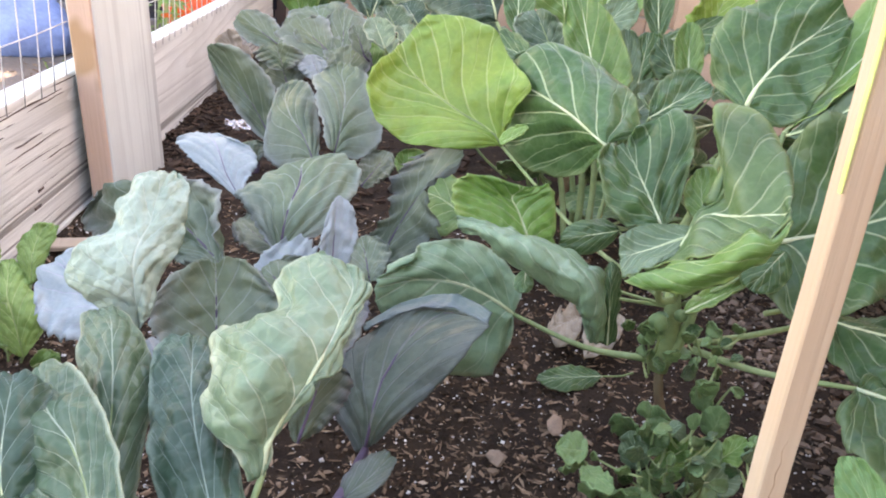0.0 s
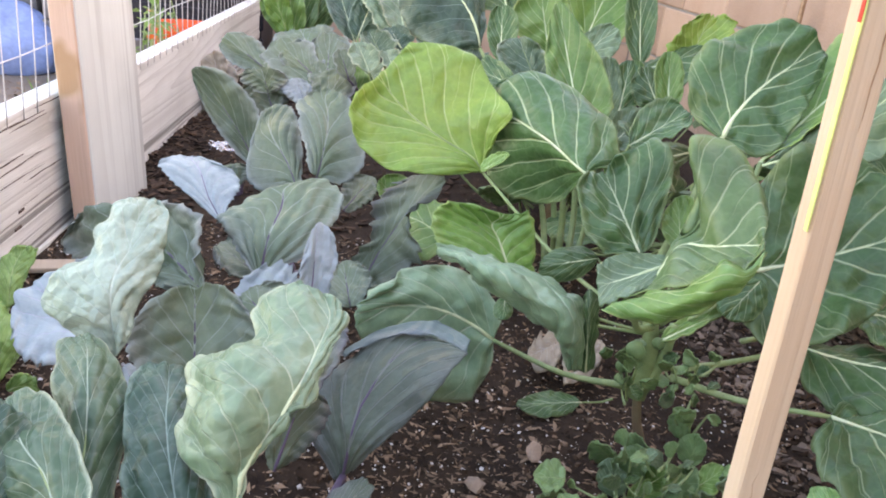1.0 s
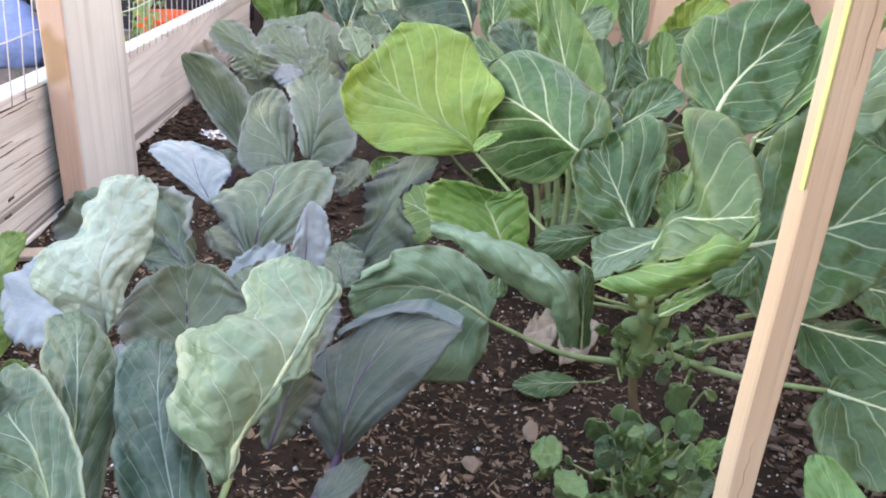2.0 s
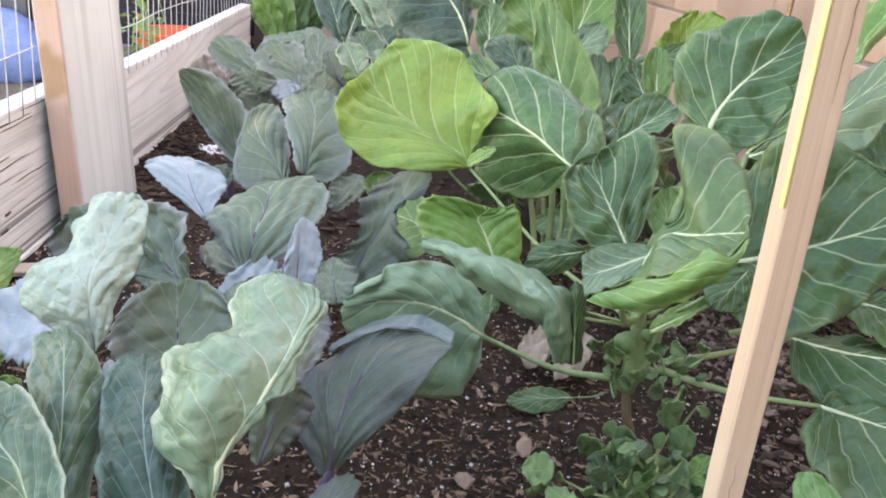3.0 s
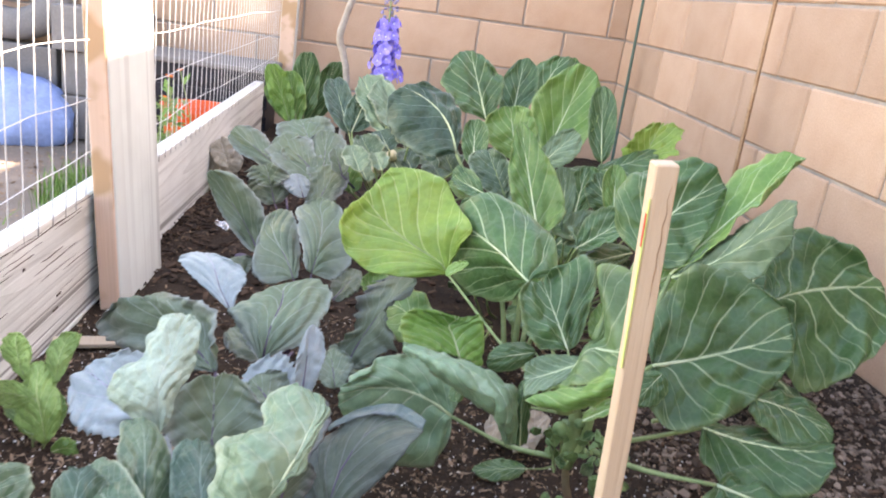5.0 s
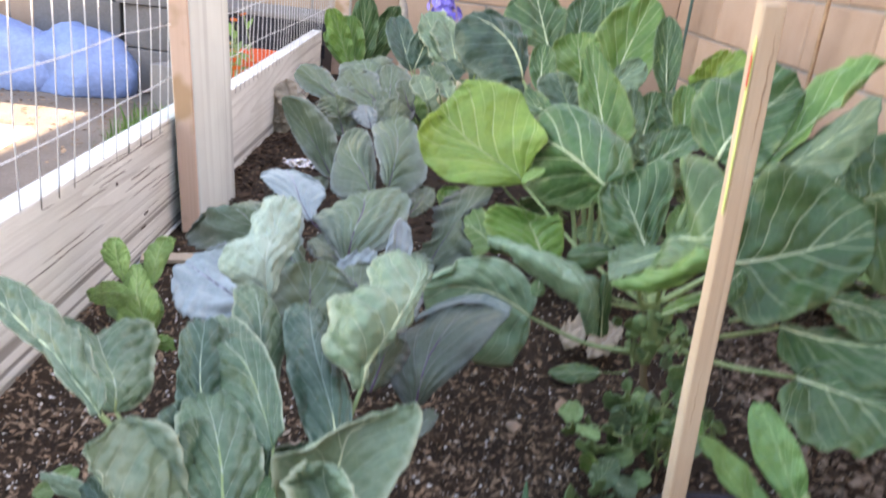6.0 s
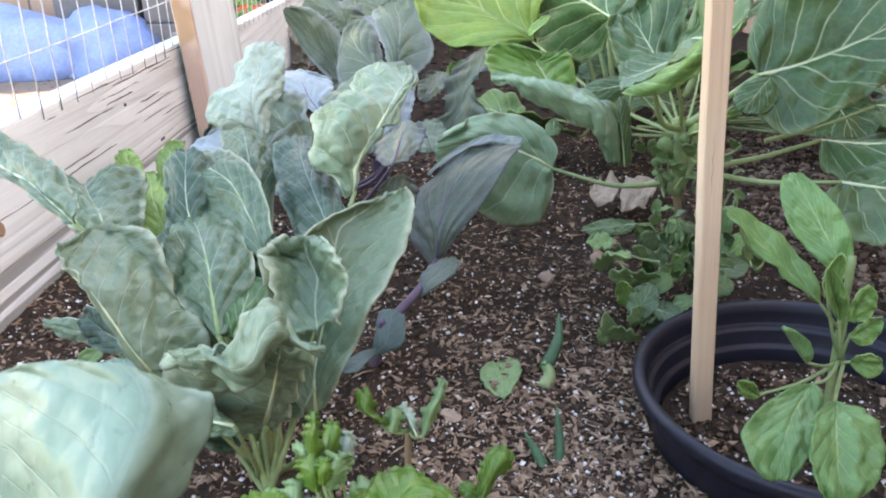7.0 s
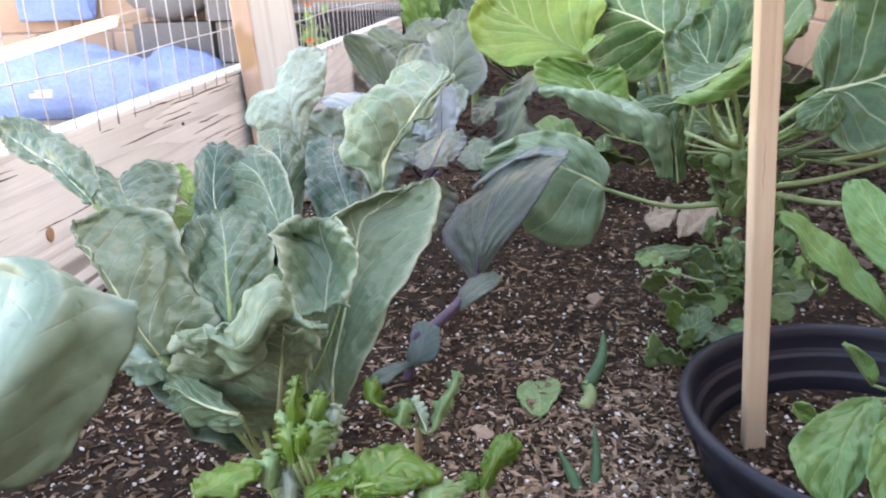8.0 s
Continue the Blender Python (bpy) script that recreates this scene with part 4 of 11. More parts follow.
leaf(sprouts, "sprout", (0.817, 1.240, 0.318), (0.900, 1.270, 0.334), (0.998, 1.280, 0.344), ((0.821, 1.300, 0.339), (0.829, 1.320, 0.387), (0.881, 1.330, 0.407), (0.950, 1.310, 0.394)), ((0.840, 1.240, 0.285), (0.856, 1.200, 0.225), (0.896, 1.190, 0.214), (0.971, 1.220, 0.258)), "spoon", (0.651, 1.200, 0.215), cup=-0.04, wave=0.05, rib=0.0030, jag=0.02, nu=40, nv=30, seed=13)
leaf(sprouts, "sprout", (0.729, 1.165, 0.153), (0.797, 1.120, 0.160), (0.859, 1.080, 0.184), (0.830, 1.180, 0.169), (0.772, 1.060, 0.140), "spoon", (0.575, 1.130, 0.133), cup=-0.15, wave=0.035, rib=0.004, seed=14)
leaf(sprouts, "sprout", (0.808, 1.200, 0.187), (0.853, 1.170, 0.187), (0.895, 1.140, 0.174), (0.872, 1.200, 0.200), (0.822, 1.130, 0.170), "spoon", (0.661, 1.170, 0.153), cup=-0.1, wave=0.04, rib=0.003, seed=15)
leaf(sprouts, "sprout", (0.715, 1.065, 0.131), (0.772, 1.030, 0.130), (0.833, 0.980, 0.133), (0.816, 1.070, 0.148), (0.703, 0.960, 0.116), "spoon", (0.569, 1.120, 0.130), cup=-0.1, wave=0.05, rib=0.004, seed=16)
leaf(sprouts, "sprout", (0.640, 1.300, 0.343), (0.682, 1.330, 0.399), (0.760, 1.360, 0.450), ((0.619, 1.330, 0.357), (0.606, 1.350, 0.394), (0.616, 1.370, 0.431), (0.651, 1.380, 0.456), (0.710, 1.380, 0.478)), ((0.669, 1.280, 0.333), (0.703, 1.280, 0.351), (0.735, 1.310, 0.392), (0.760, 1.340, 0.427)), "spoon", (0.581, 1.260, 0.191), cup=-0.04, wave=0.05, rib=0.0055, jag=0.02, nu=40, nv=30, seed=17)
leaf(sprouts, "lime", (0.683, 1.280, 0.325), (0.772, 1.330, 0.403), (0.860, 1.336, 0.504), ((0.713, 1.330, 0.359), (0.779, 1.380, 0.436), (0.825, 1.380, 0.493)), ((0.724, 1.260, 0.364), (0.772, 1.270, 0.418), (0.807, 1.300, 0.474)), "long", (0.643, 1.200, 0.249), cup=0.1, wave=0.04, rib=0.005, jag=0.03, nu=40, nv=30, seed=18)
leaf(sprouts, "sprout_under", (0.681, 1.270, 0.325), (0.746, 1.250, 0.376), (0.790, 1.200, 0.468), ((0.739, 1.290, 0.386), (0.782, 1.270, 0.438)), ((0.719, 1.240, 0.325), (0.753, 1.200, 0.363), (0.784, 1.190, 0.417)), "long", cup=-0.1, wave=0.05, rib=0.003, jag=0.03, seed=19)
leaf(sprouts, "sprout", (0.491, 1.190, 0.226), (0.459, 1.180, 0.223), (0.426, 1.170, 0.219), (0.457, 1.170, 0.207), (0.461, 1.200, 0.235), "oval", (0.545, 1.130, 0.172), cup=-0.1, rib=0.002, seed=20)
leaf(sprouts, "sprout", (0.646, 1.140, 0.239), (0.628, 1.130, 0.221), (0.610, 1.120, 0.203), (0.647, 1.120, 0.214), (0.611, 1.140, 0.230), "oval", (0.545, 1.130, 0.172), cup=-0.1, rib=0.002, seed=21)
leaf(sprouts, "sprout", (0.389, 1.140, 0.196), (0.388, 1.130, 0.188), (0.386, 1.120, 0.180), (0.397, 1.130, 0.187), (0.378, 1.130, 0.187), "oval", (0.545, 1.130, 0.172), cup=-0.1, rib=0.002, seed=22)
leaf(sprouts, "lime", (0.581, 1.200, 0.246), (0.581, 1.220, 0.266), (0.582, 1.240, 0.287), (0.565, 1.220, 0.253), (0.599, 1.220, 0.276), "oval", (0.545, 1.130, 0.172), cup=0.2, rib=0.002, seed=23)
leaf(sprouts, "lime", (0.373, 1.330, 0.269), (0.388, 1.325, 0.282), (0.402, 1.320, 0.295), (0.386, 1.340, 0.282), (0.391, 1.320, 0.276), "oval", cup=0.3, rib=0.0015, seed=24)
leaf(sprouts, "lime", (0.542, 1.100, 0.181), (0.582, 1.125, 0.188), (0.621, 1.150, 0.194), (0.583, 1.140, 0.189), (0.569, 1.100, 0.186), "long", cup=0.2, rib=0.003, seed=25)
sprouts_far = plant("brussels_sprouts", (0.600, 1.950, -0.050), "Brussels sprouts plant with tall light green leaves", "vegetable plant", [((0.600, 1.950, -0.050), 0.011), ((0.61, 1.94, 0.1), 0.011), ((0.6, 1.93, 0.25), 0.009)], "stem_brown", "sprouts plants")
leaf(sprouts_far, "lime", (0.564, 1.620, 0.252), (0.545, 1.700, 0.337), (0.518, 1.767, 0.444), ((0.526, 1.660, 0.276), (0.504, 1.710, 0.340), (0.506, 1.750, 0.400)), ((0.611, 1.660, 0.288), (0.599, 1.690, 0.347), (0.554, 1.740, 0.411)), "long", (0.651, 1.900, 0.133), cup=0.12, wave=0.05, rib=0.0045, jag=0.03, seed=27)
leaf(sprouts_far, "sprout_under", (0.626, 1.750, 0.235), (0.634, 1.780, 0.295), (0.629, 1.800, 0.359), (0.597, 1.780, 0.301), (0.656, 1.780, 0.304), "oval", (0.651, 1.900, 0.133), cup=0.1, seed=28)
leaf(sprouts_far, "lime", (0.670, 2.250, 0.246), (0.726, 2.350, 0.369), (0.785, 2.410, 0.523), ((0.643, 2.300, 0.334), (0.646, 2.370, 0.416), (0.718, 2.410, 0.501)), ((0.746, 2.250, 0.298), (0.812, 2.320, 0.386), (0.824, 2.380, 0.471)), "oval", (0.650, 1.950, 0.116), cup=0.08, wave=0.05, rib=0.005, jag=0.03, seed=29)
leaf(sprouts_far, "sprout", (0.519, 2.300, 0.359), (0.491, 2.353, 0.440), (0.463, 2.405, 0.521), ((0.445, 2.300, 0.374), (0.395, 2.360, 0.426), (0.414, 2.400, 0.488)), ((0.549, 2.330, 0.399), (0.557, 2.370, 0.448), (0.512, 2.400, 0.502)), "oval", (0.632, 1.950, 0.142), cup=0.08, wave=0.05, rib=0.005, jag=0.03, seed=30)
leaf(sprouts_far, "sprout", (0.602, 2.400, 0.359), (0.613, 2.450, 0.437), (0.625, 2.500, 0.515), (0.562, 2.450, 0.417), (0.666, 2.450, 0.440), "oval", (0.636, 1.970, 0.136), cup=0.1, seed=31)
leaf(sprouts_far, "sprout", (0.686, 2.600, 0.383), (0.730, 2.650, 0.452), (0.774, 2.700, 0.521), (0.657, 2.650, 0.457), (0.824, 2.650, 0.465), "oval", (0.636, 1.970, 0.136), cup=-0.1, seed=32)
leaf(sprouts_far, "cauli_blue", (0.418, 1.920, 0.335), (0.375, 1.950, 0.414), (0.289, 1.980, 0.453), ((0.349, 1.900, 0.329), (0.273, 1.930, 0.371), (0.259, 1.960, 0.426)), ((0.430, 1.950, 0.390), (0.402, 2.000, 0.442), (0.345, 2.000, 0.464)), "oval", (0.587, 1.900, 0.124), cup=-0.06, wave=0.05, rib=0.005, jag=0.03, seed=33)
leaf(sprouts_far, "sprout", (0.450, 1.850, 0.325), (0.448, 1.875, 0.370), (0.446, 1.900, 0.415), (0.422, 1.880, 0.370), (0.477, 1.880, 0.378), "oval", (0.587, 1.900, 0.124), cup=0.15, seed=34)
leaf(sprouts_far, "cauli", (0.512, 1.750, 0.291), (0.490, 1.775, 0.333), (0.468, 1.800, 0.374), (0.437, 1.780, 0.326), (0.523, 1.780, 0.338), "oval", (0.602, 1.850, 0.143), cup=0.15, wave=0.05, seed=35)
leaf(sprouts_far, "lime", (0.555, 1.950, 0.332), (0.542, 1.975, 0.385), (0.530, 2.000, 0.438), (0.475, 1.970, 0.375), (0.588, 1.980, 0.402), "oval", (0.612, 1.920, 0.148), cup=0.2, wave=0.06, seed=36)
leaf(sprouts_far, "sprout", (0.828, 2.250, 0.294), (0.823, 2.300, 0.387), (0.819, 2.350, 0.481), (0.784, 2.300, 0.385), (0.859, 2.300, 0.396), "oval", (0.671, 1.950, 0.147), cup=0.1, seed=0)
leaf(sprouts_far, "yellow", (0.877, 2.100, 0.319), (0.902, 2.125, 0.373), (0.927, 2.150, 0.427), (0.839, 2.120, 0.373), (0.970, 2.120, 0.378), "oval", (0.684, 1.950, 0.149), cup=0.15, wave=0.08, jag=0.15, seed=1)
leaf(sprouts_far, "sprout", (0.761, 2.050, 0.306), (0.839, 2.075, 0.333), (0.917, 2.100, 0.360), (0.844, 2.120, 0.364), (0.824, 2.000, 0.303), "long", (0.684, 1.950, 0.149), cup=-0.2, seed=2)
leaf(sprouts_far, "sprout", (0.616, 1.550, 0.267), (0.663, 1.575, 0.292), (0.710, 1.600, 0.317), (0.657, 1.620, 0.304), (0.683, 1.550, 0.274), "long", (0.648, 1.750, 0.133), cup=0.3, seed=3)
leaf(sprouts_far, "lime", (0.717, 1.700, 0.292), (0.716, 1.725, 0.339), (0.716, 1.750, 0.386), (0.688, 1.720, 0.341), (0.738, 1.720, 0.342), "oval", (0.700, 1.850, 0.103), cup=0.1, seed=4)
leaf(sprouts_far, "sprout_under", (0.640, 2.100, 0.299), (0.683, 2.125, 0.340), (0.726, 2.150, 0.380), (0.666, 2.150, 0.357), (0.714, 2.100, 0.317), "oval", (0.658, 1.950, 0.145), cup=0.1, seed=5)
leaf(sprouts_far, "sprout", (0.461, 1.700, 0.308), (0.431, 1.725, 0.315), (0.401, 1.750, 0.322), (0.423, 1.700, 0.302), (0.432, 1.750, 0.338), "oval", (0.595, 1.800, 0.133), cup=0.1, seed=6)
leaf(sprouts_far, "sprout", (0.733, 1.600, 0.256), (0.668, 1.550, 0.253), (0.604, 1.500, 0.250), (0.647, 1.500, 0.240), (0.670, 1.600, 0.270), "long", (0.688, 1.800, 0.107), cup=-0.1, seed=7)
leaf(sprouts_far, "sprout", (0.679, 1.836, 0.068), (0.706, 1.806, 0.122), (0.733, 1.776, 0.146), (0.732, 1.829, 0.081), (0.681, 1.783, 0.132), "spoon", (0.640, 1.893, 0.020), cup=0.1, wave=0.06, rib=0.003, nu=18, nv=14, seed=0)
leaf(sprouts_far, "sprout", (0.862, 1.652, 0.229), (0.913, 1.636, 0.232), (0.963, 1.620, 0.205), (0.925, 1.674, 0.195), (0.901, 1.599, 0.239), "spoon", (0.731, 1.801, 0.020), cup=0.1, wave=0.06, rib=0.003, nu=18, nv=14, seed=1)
leaf(sprouts_far, "sprout", (0.894, 1.845, 0.189), (0.933, 1.874, 0.233), (0.972, 1.903, 0.246), (0.907, 1.910, 0.213), (0.960, 1.839, 0.222), "spoon", (0.747, 1.898, 0.020), cup=0.1, wave=0.06, rib=0.003, nu=18, nv=14, seed=2)
leaf(sprouts_far, "sprout_under", (0.893, 2.320, 0.119), (0.871, 2.355, 0.120), (0.848, 2.390, 0.090), (0.839, 2.334, 0.099), (0.902, 2.375, 0.110), "spoon", (0.747, 2.135, 0.020), cup=0.1, wave=0.06, rib=0.003, nu=18, nv=14, seed=3)
leaf(sprouts_far, "sprout", (0.944, 1.625, 0.087), (0.938, 1.560, 0.088), (0.932, 1.495, 0.058), (1.002, 1.554, 0.088), (0.873, 1.566, 0.057), "spoon", (0.772, 1.788, 0.020), cup=0.1, wave=0.06, rib=0.003, nu=18, nv=14, seed=4)
leaf(sprouts_far, "sprout", (0.978, 1.683, 0.042), (1.026, 1.711, 0.047), (1.075, 1.739, 0.022), (1.007, 1.745, 0.032), (1.046, 1.677, 0.032), "spoon", (0.789, 1.816, 0.020), cup=0.1, wave=0.06, rib=0.003, nu=18, nv=14, seed=5)
leaf(sprouts_far, "sprout", (0.650, 1.858, 0.168), (0.698, 1.890, 0.204), (0.745, 1.922, 0.211), (0.674, 1.926, 0.217), (0.722, 1.854, 0.162), "spoon", (0.625, 1.904, 0.020), cup=0.1, wave=0.06, rib=0.003, nu=18, nv=14, seed=6)
leaf(sprouts_far, "sprout_under", (0.546, 2.115, 0.210), (0.544, 2.053, 0.212), (0.542, 1.991, 0.185), (0.598, 2.051, 0.220), (0.490, 2.055, 0.175), "spoon", (0.573, 2.032, 0.020), cup=0.1, wave=0.06, rib=0.003, nu=18, nv=14, seed=7)
leaf(sprouts_far, "sprout", (1.016, 1.713, 0.162), (1.065, 1.727, 0.198), (1.114, 1.740, 0.203), (1.053, 1.771, 0.199), (1.078, 1.682, 0.166), "spoon", (0.808, 1.832, 0.020), cup=0.1, wave=0.06, rib=0.003, nu=18, nv=14, seed=8)
leaf(sprouts_far, "sprout_under", (0.958, 1.599, 0.216), (0.928, 1.634, 0.273), (0.897, 1.668, 0.300), (0.901, 1.610, 0.273), (0.954, 1.657, 0.243), "spoon", (0.779, 1.774, 0.020), cup=0.1, wave=0.06, rib=0.003, nu=18, nv=14, seed=9)
leaf(sprouts_far, "sprout", (0.912, 1.796, 0.127), (0.924, 1.848, 0.132), (0.936, 1.900, 0.107), (0.882, 1.857, 0.125), (0.965, 1.838, 0.109), "spoon", (0.756, 1.873, 0.020), cup=0.1, wave=0.06, rib=0.003, nu=18, nv=14, seed=10)
leaf(sprouts_far, "sprout", (0.717, 1.550, 0.116), (0.668, 1.530, 0.163), (0.619, 1.511, 0.180), (0.684, 1.491, 0.152), (0.652, 1.570, 0.144), "spoon", (0.659, 1.750, 0.020), cup=0.1, wave=0.06, rib=0.003, nu=18, nv=14, seed=11)
leaf(sprouts_far, "sprout", (0.653, 1.708, 0.233), (0.612, 1.738, 0.255), (0.570, 1.768, 0.247), (0.583, 1.698, 0.250), (0.640, 1.778, 0.230), "spoon", (0.627, 1.829, 0.020), cup=0.1, wave=0.06, rib=0.003, nu=18, nv=14, seed=12)
leaf(sprouts_far, "sprout", (0.838, 2.288, 0.046), (0.898, 2.264, 0.056), (0.957, 2.240, 0.036), (0.916, 2.310, 0.018), (0.879, 2.217, 0.064), "spoon", (0.719, 2.119, 0.020), cup=0.1, wave=0.06, rib=0.003, nu=18, nv=14, seed=13)
leaf(sprouts_far, "lime", (0.368, 1.555, 0.082), (0.324, 1.592, 0.103), (0.279, 1.630, 0.094), (0.286, 1.548, 0.066), (0.361, 1.637, 0.110), "spoon", (0.484, 1.752, 0.020), cup=0.1, wave=0.06, rib=0.003, nu=18, nv=14, seed=14)
leaf(sprouts_far, "sprout_under", (0.455, 1.578, 0.151), (0.441, 1.538, 0.193), (0.427, 1.499, 0.206), (0.474, 1.527, 0.194), (0.408, 1.550, 0.163), "spoon", (0.527, 1.764, 0.020), cup=0.1, wave=0.06, rib=0.003, nu=18, nv=14, seed=15)
leaf(sprouts_far, "lime", (0.766, 2.222, 0.173), (0.757, 2.280, 0.194), (0.748, 2.337, 0.185), (0.707, 2.272, 0.204), (0.808, 2.287, 0.153), "spoon", (0.683, 2.086, 0.020), cup=0.1, wave=0.06, rib=0.003, nu=18, nv=14, seed=16)
leaf(sprouts_far, "sprout_under", (0.725, 1.656, 0.166), (0.780, 1.688, 0.167), (0.834, 1.720, 0.137), (0.755, 1.730, 0.132), (0.804, 1.646, 0.171), "spoon", (0.662, 1.803, 0.020), cup=0.1, wave=0.06, rib=0.003, nu=18, nv=14, seed=17)
leaf(sprouts_far, "sprout_under", (0.768, 1.991, 0.057), (0.713, 1.974, 0.061), (0.658, 1.956, 0.035), (0.726, 1.931, 0.055), (0.700, 2.017, 0.037), "spoon", (0.684, 1.970, 0.020), cup=0.1, wave=0.06, rib=0.003, nu=18, nv=14, seed=18)
leaf(sprouts_far, "sprout", (0.736, 1.971, 0.147), (0.771, 1.948, 0.180), (0.806, 1.926, 0.182), (0.791, 1.980, 0.153), (0.751, 1.917, 0.177), "spoon", (0.668, 1.961, 0.020), cup=0.1, wave=0.06, rib=0.003, nu=18, nv=14, seed=19)
leaf(sprouts_far, "lime", (0.857, 1.593, 0.180), (0.805, 1.609, 0.183), (0.753, 1.625, 0.156), (0.791, 1.562, 0.174), (0.819, 1.655, 0.162), "spoon", (0.729, 1.771, 0.020), cup=0.1, wave=0.06, rib=0.003, nu=18, nv=14, seed=20)
leaf(sprouts_far, "sprout", (0.528, 1.913, 0.114), (0.584, 1.899, 0.129), (0.639, 1.886, 0.113), (0.595, 1.946, 0.121), (0.572, 1.852, 0.106), "spoon", (0.564, 1.931, 0.020), cup=0.1, wave=0.06, rib=0.003, nu=18, nv=14, seed=21)
leaf(sprouts_far, "lime", (0.783, 2.110, 0.121), (0.825, 2.129, 0.132), (0.866, 2.149, 0.113), (0.808, 2.166, 0.091), (0.842, 2.093, 0.143), "spoon", (0.692, 2.030, 0.020), cup=0.1, wave=0.06, rib=0.003, nu=18, nv=14, seed=22)
leaf(sprouts_far, "sprout_under", (0.791, 1.992, 0.135), (0.779, 1.952, 0.154), (0.766, 1.911, 0.144), (0.808, 1.943, 0.137), (0.749, 1.961, 0.141), "spoon", (0.695, 1.971, 0.020), cup=0.1, wave=0.06, rib=0.003, nu=18, nv=14, seed=23)
leaf(sprouts_far, "sprout", (0.767, 2.379, 0.237), (0.789, 2.341, 0.251), (0.810, 2.304, 0.235), (0.819, 2.358, 0.253), (0.758, 2.324, 0.219), "spoon", (0.684, 2.164, 0.020), cup=0.1, wave=0.06, rib=0.003, nu=18, nv=14, seed=24)
leaf(sprouts_far, "sprout", (1.028, 1.598, 0.051), (1.081, 1.625, 0.057), (1.134, 1.652, 0.033), (1.062, 1.663, 0.013), (1.101, 1.586, 0.070), "spoon", (0.814, 1.774, 0.020), cup=0.1, wave=0.06, rib=0.003, nu=18, nv=14, seed=25)
leaf(sprouts_far, "sprout", (0.615, 2.071, 0.087), (0.613, 2.127, 0.114), (0.611, 2.182, 0.110), (0.571, 2.125, 0.125), (0.655, 2.128, 0.072), "spoon", (0.607, 2.011, 0.020), cup=0.1, wave=0.06, rib=0.003, nu=18, nv=14, seed=26)
leaf(sprouts_far, "lime", (1.023, 1.968, 0.123), (1.066, 1.935, 0.176), (1.110, 1.903, 0.198), (1.092, 1.970, 0.169), (1.041, 1.901, 0.153), "spoon", (0.811, 1.959, 0.020), cup=0.1, wave=0.06, rib=0.003, nu=18, nv=14, seed=27)
leaf(sprouts_far, "lime", (0.451, 1.535, 0.077), (0.409, 1.590, 0.078), (0.367, 1.646, 0.048), (0.364, 1.556, 0.091), (0.455, 1.625, 0.034), "spoon", (0.526, 1.743, 0.020), cup=0.1, wave=0.06, rib=0.003, nu=18, nv=14, seed=28)
leaf(sprouts_far, "sprout_under", (1.028, 1.585, 0.104), (1.029, 1.643, 0.124), (1.030, 1.701, 0.115), (0.979, 1.644, 0.130), (1.078, 1.642, 0.089), "spoon", (0.814, 1.767, 0.020), cup=0.1, wave=0.06, rib=0.003, nu=18, nv=14, seed=29)
leaf(sprouts_far, "sprout", (0.657, 1.571, 0.100), (0.591, 1.585, 0.123), (0.524, 1.599, 0.116), (0.579, 1.529, 0.098), (0.602, 1.640, 0.119), "spoon", (0.628, 1.760, 0.020), cup=0.1, wave=0.06, rib=0.003, nu=18, nv=14, seed=30)
leaf(sprouts_far, "lime", (0.584, 1.654, 0.149), (0.607, 1.710, 0.157), (0.631, 1.767, 0.135), (0.556, 1.731, 0.150), (0.658, 1.690, 0.135), "spoon", (0.592, 1.802, 0.020), cup=0.1, wave=0.06, rib=0.003, nu=18, nv=14, seed=31)
leaf(sprouts_far, "sprout", (1.033, 2.366, 0.160), (1.089, 2.344, 0.202), (1.144, 2.322, 0.214), (1.107, 2.390, 0.203), (1.071, 2.298, 0.170), "spoon", (0.816, 2.158, 0.020), cup=0.1, wave=0.06, rib=0.003, nu=18, nv=14, seed=32)
leaf(sprouts_far, "sprout", (0.373, 1.997, 0.134), (0.406, 1.960, 0.165), (0.440, 1.923, 0.166), (0.442, 1.992, 0.126), (0.371, 1.929, 0.174), "spoon", (0.487, 1.974, 0.020), cup=0.1, wave=0.06, rib=0.003, nu=18, nv=14, seed=33)
leaf(sprouts_far, "sprout", (0.556, 1.980, 0.054), (0.624, 1.985, 0.063), (0.691, 1.989, 0.042), (0.621, 2.033, 0.028), (0.627, 1.937, 0.068), "spoon", (0.578, 1.965, 0.020), cup=0.1, wave=0.06, rib=0.003, nu=18, nv=14, seed=34)
leaf(sprouts_far, "lime", (0.712, 2.211, 0.121), (0.739, 2.167, 0.173), (0.767, 2.123, 0.195), (0.777, 2.191, 0.158), (0.701, 2.143, 0.157), "spoon", (0.656, 2.080, 0.020), cup=0.1, wave=0.06, rib=0.003, nu=18, nv=14, seed=35)
leaf(sprouts_far, "sprout", (0.608, 1.743, 0.104), (0.574, 1.773, 0.156), (0.540, 1.803, 0.178), (0.547, 1.743, 0.145), (0.600, 1.803, 0.137), "spoon", (0.604, 1.846, 0.020), cup=0.1, wave=0.06, rib=0.003, nu=18, nv=14, seed=36)
leaf(sprouts_far, "lime", (0.571, 2.299, 0.096), (0.509, 2.290, 0.154), (0.447, 2.281, 0.183), (0.516, 2.239, 0.115), (0.502, 2.341, 0.164), "spoon", (0.586, 2.124, 0.020), cup=0.1, wave=0.06, rib=0.003, nu=18, nv=14, seed=37)
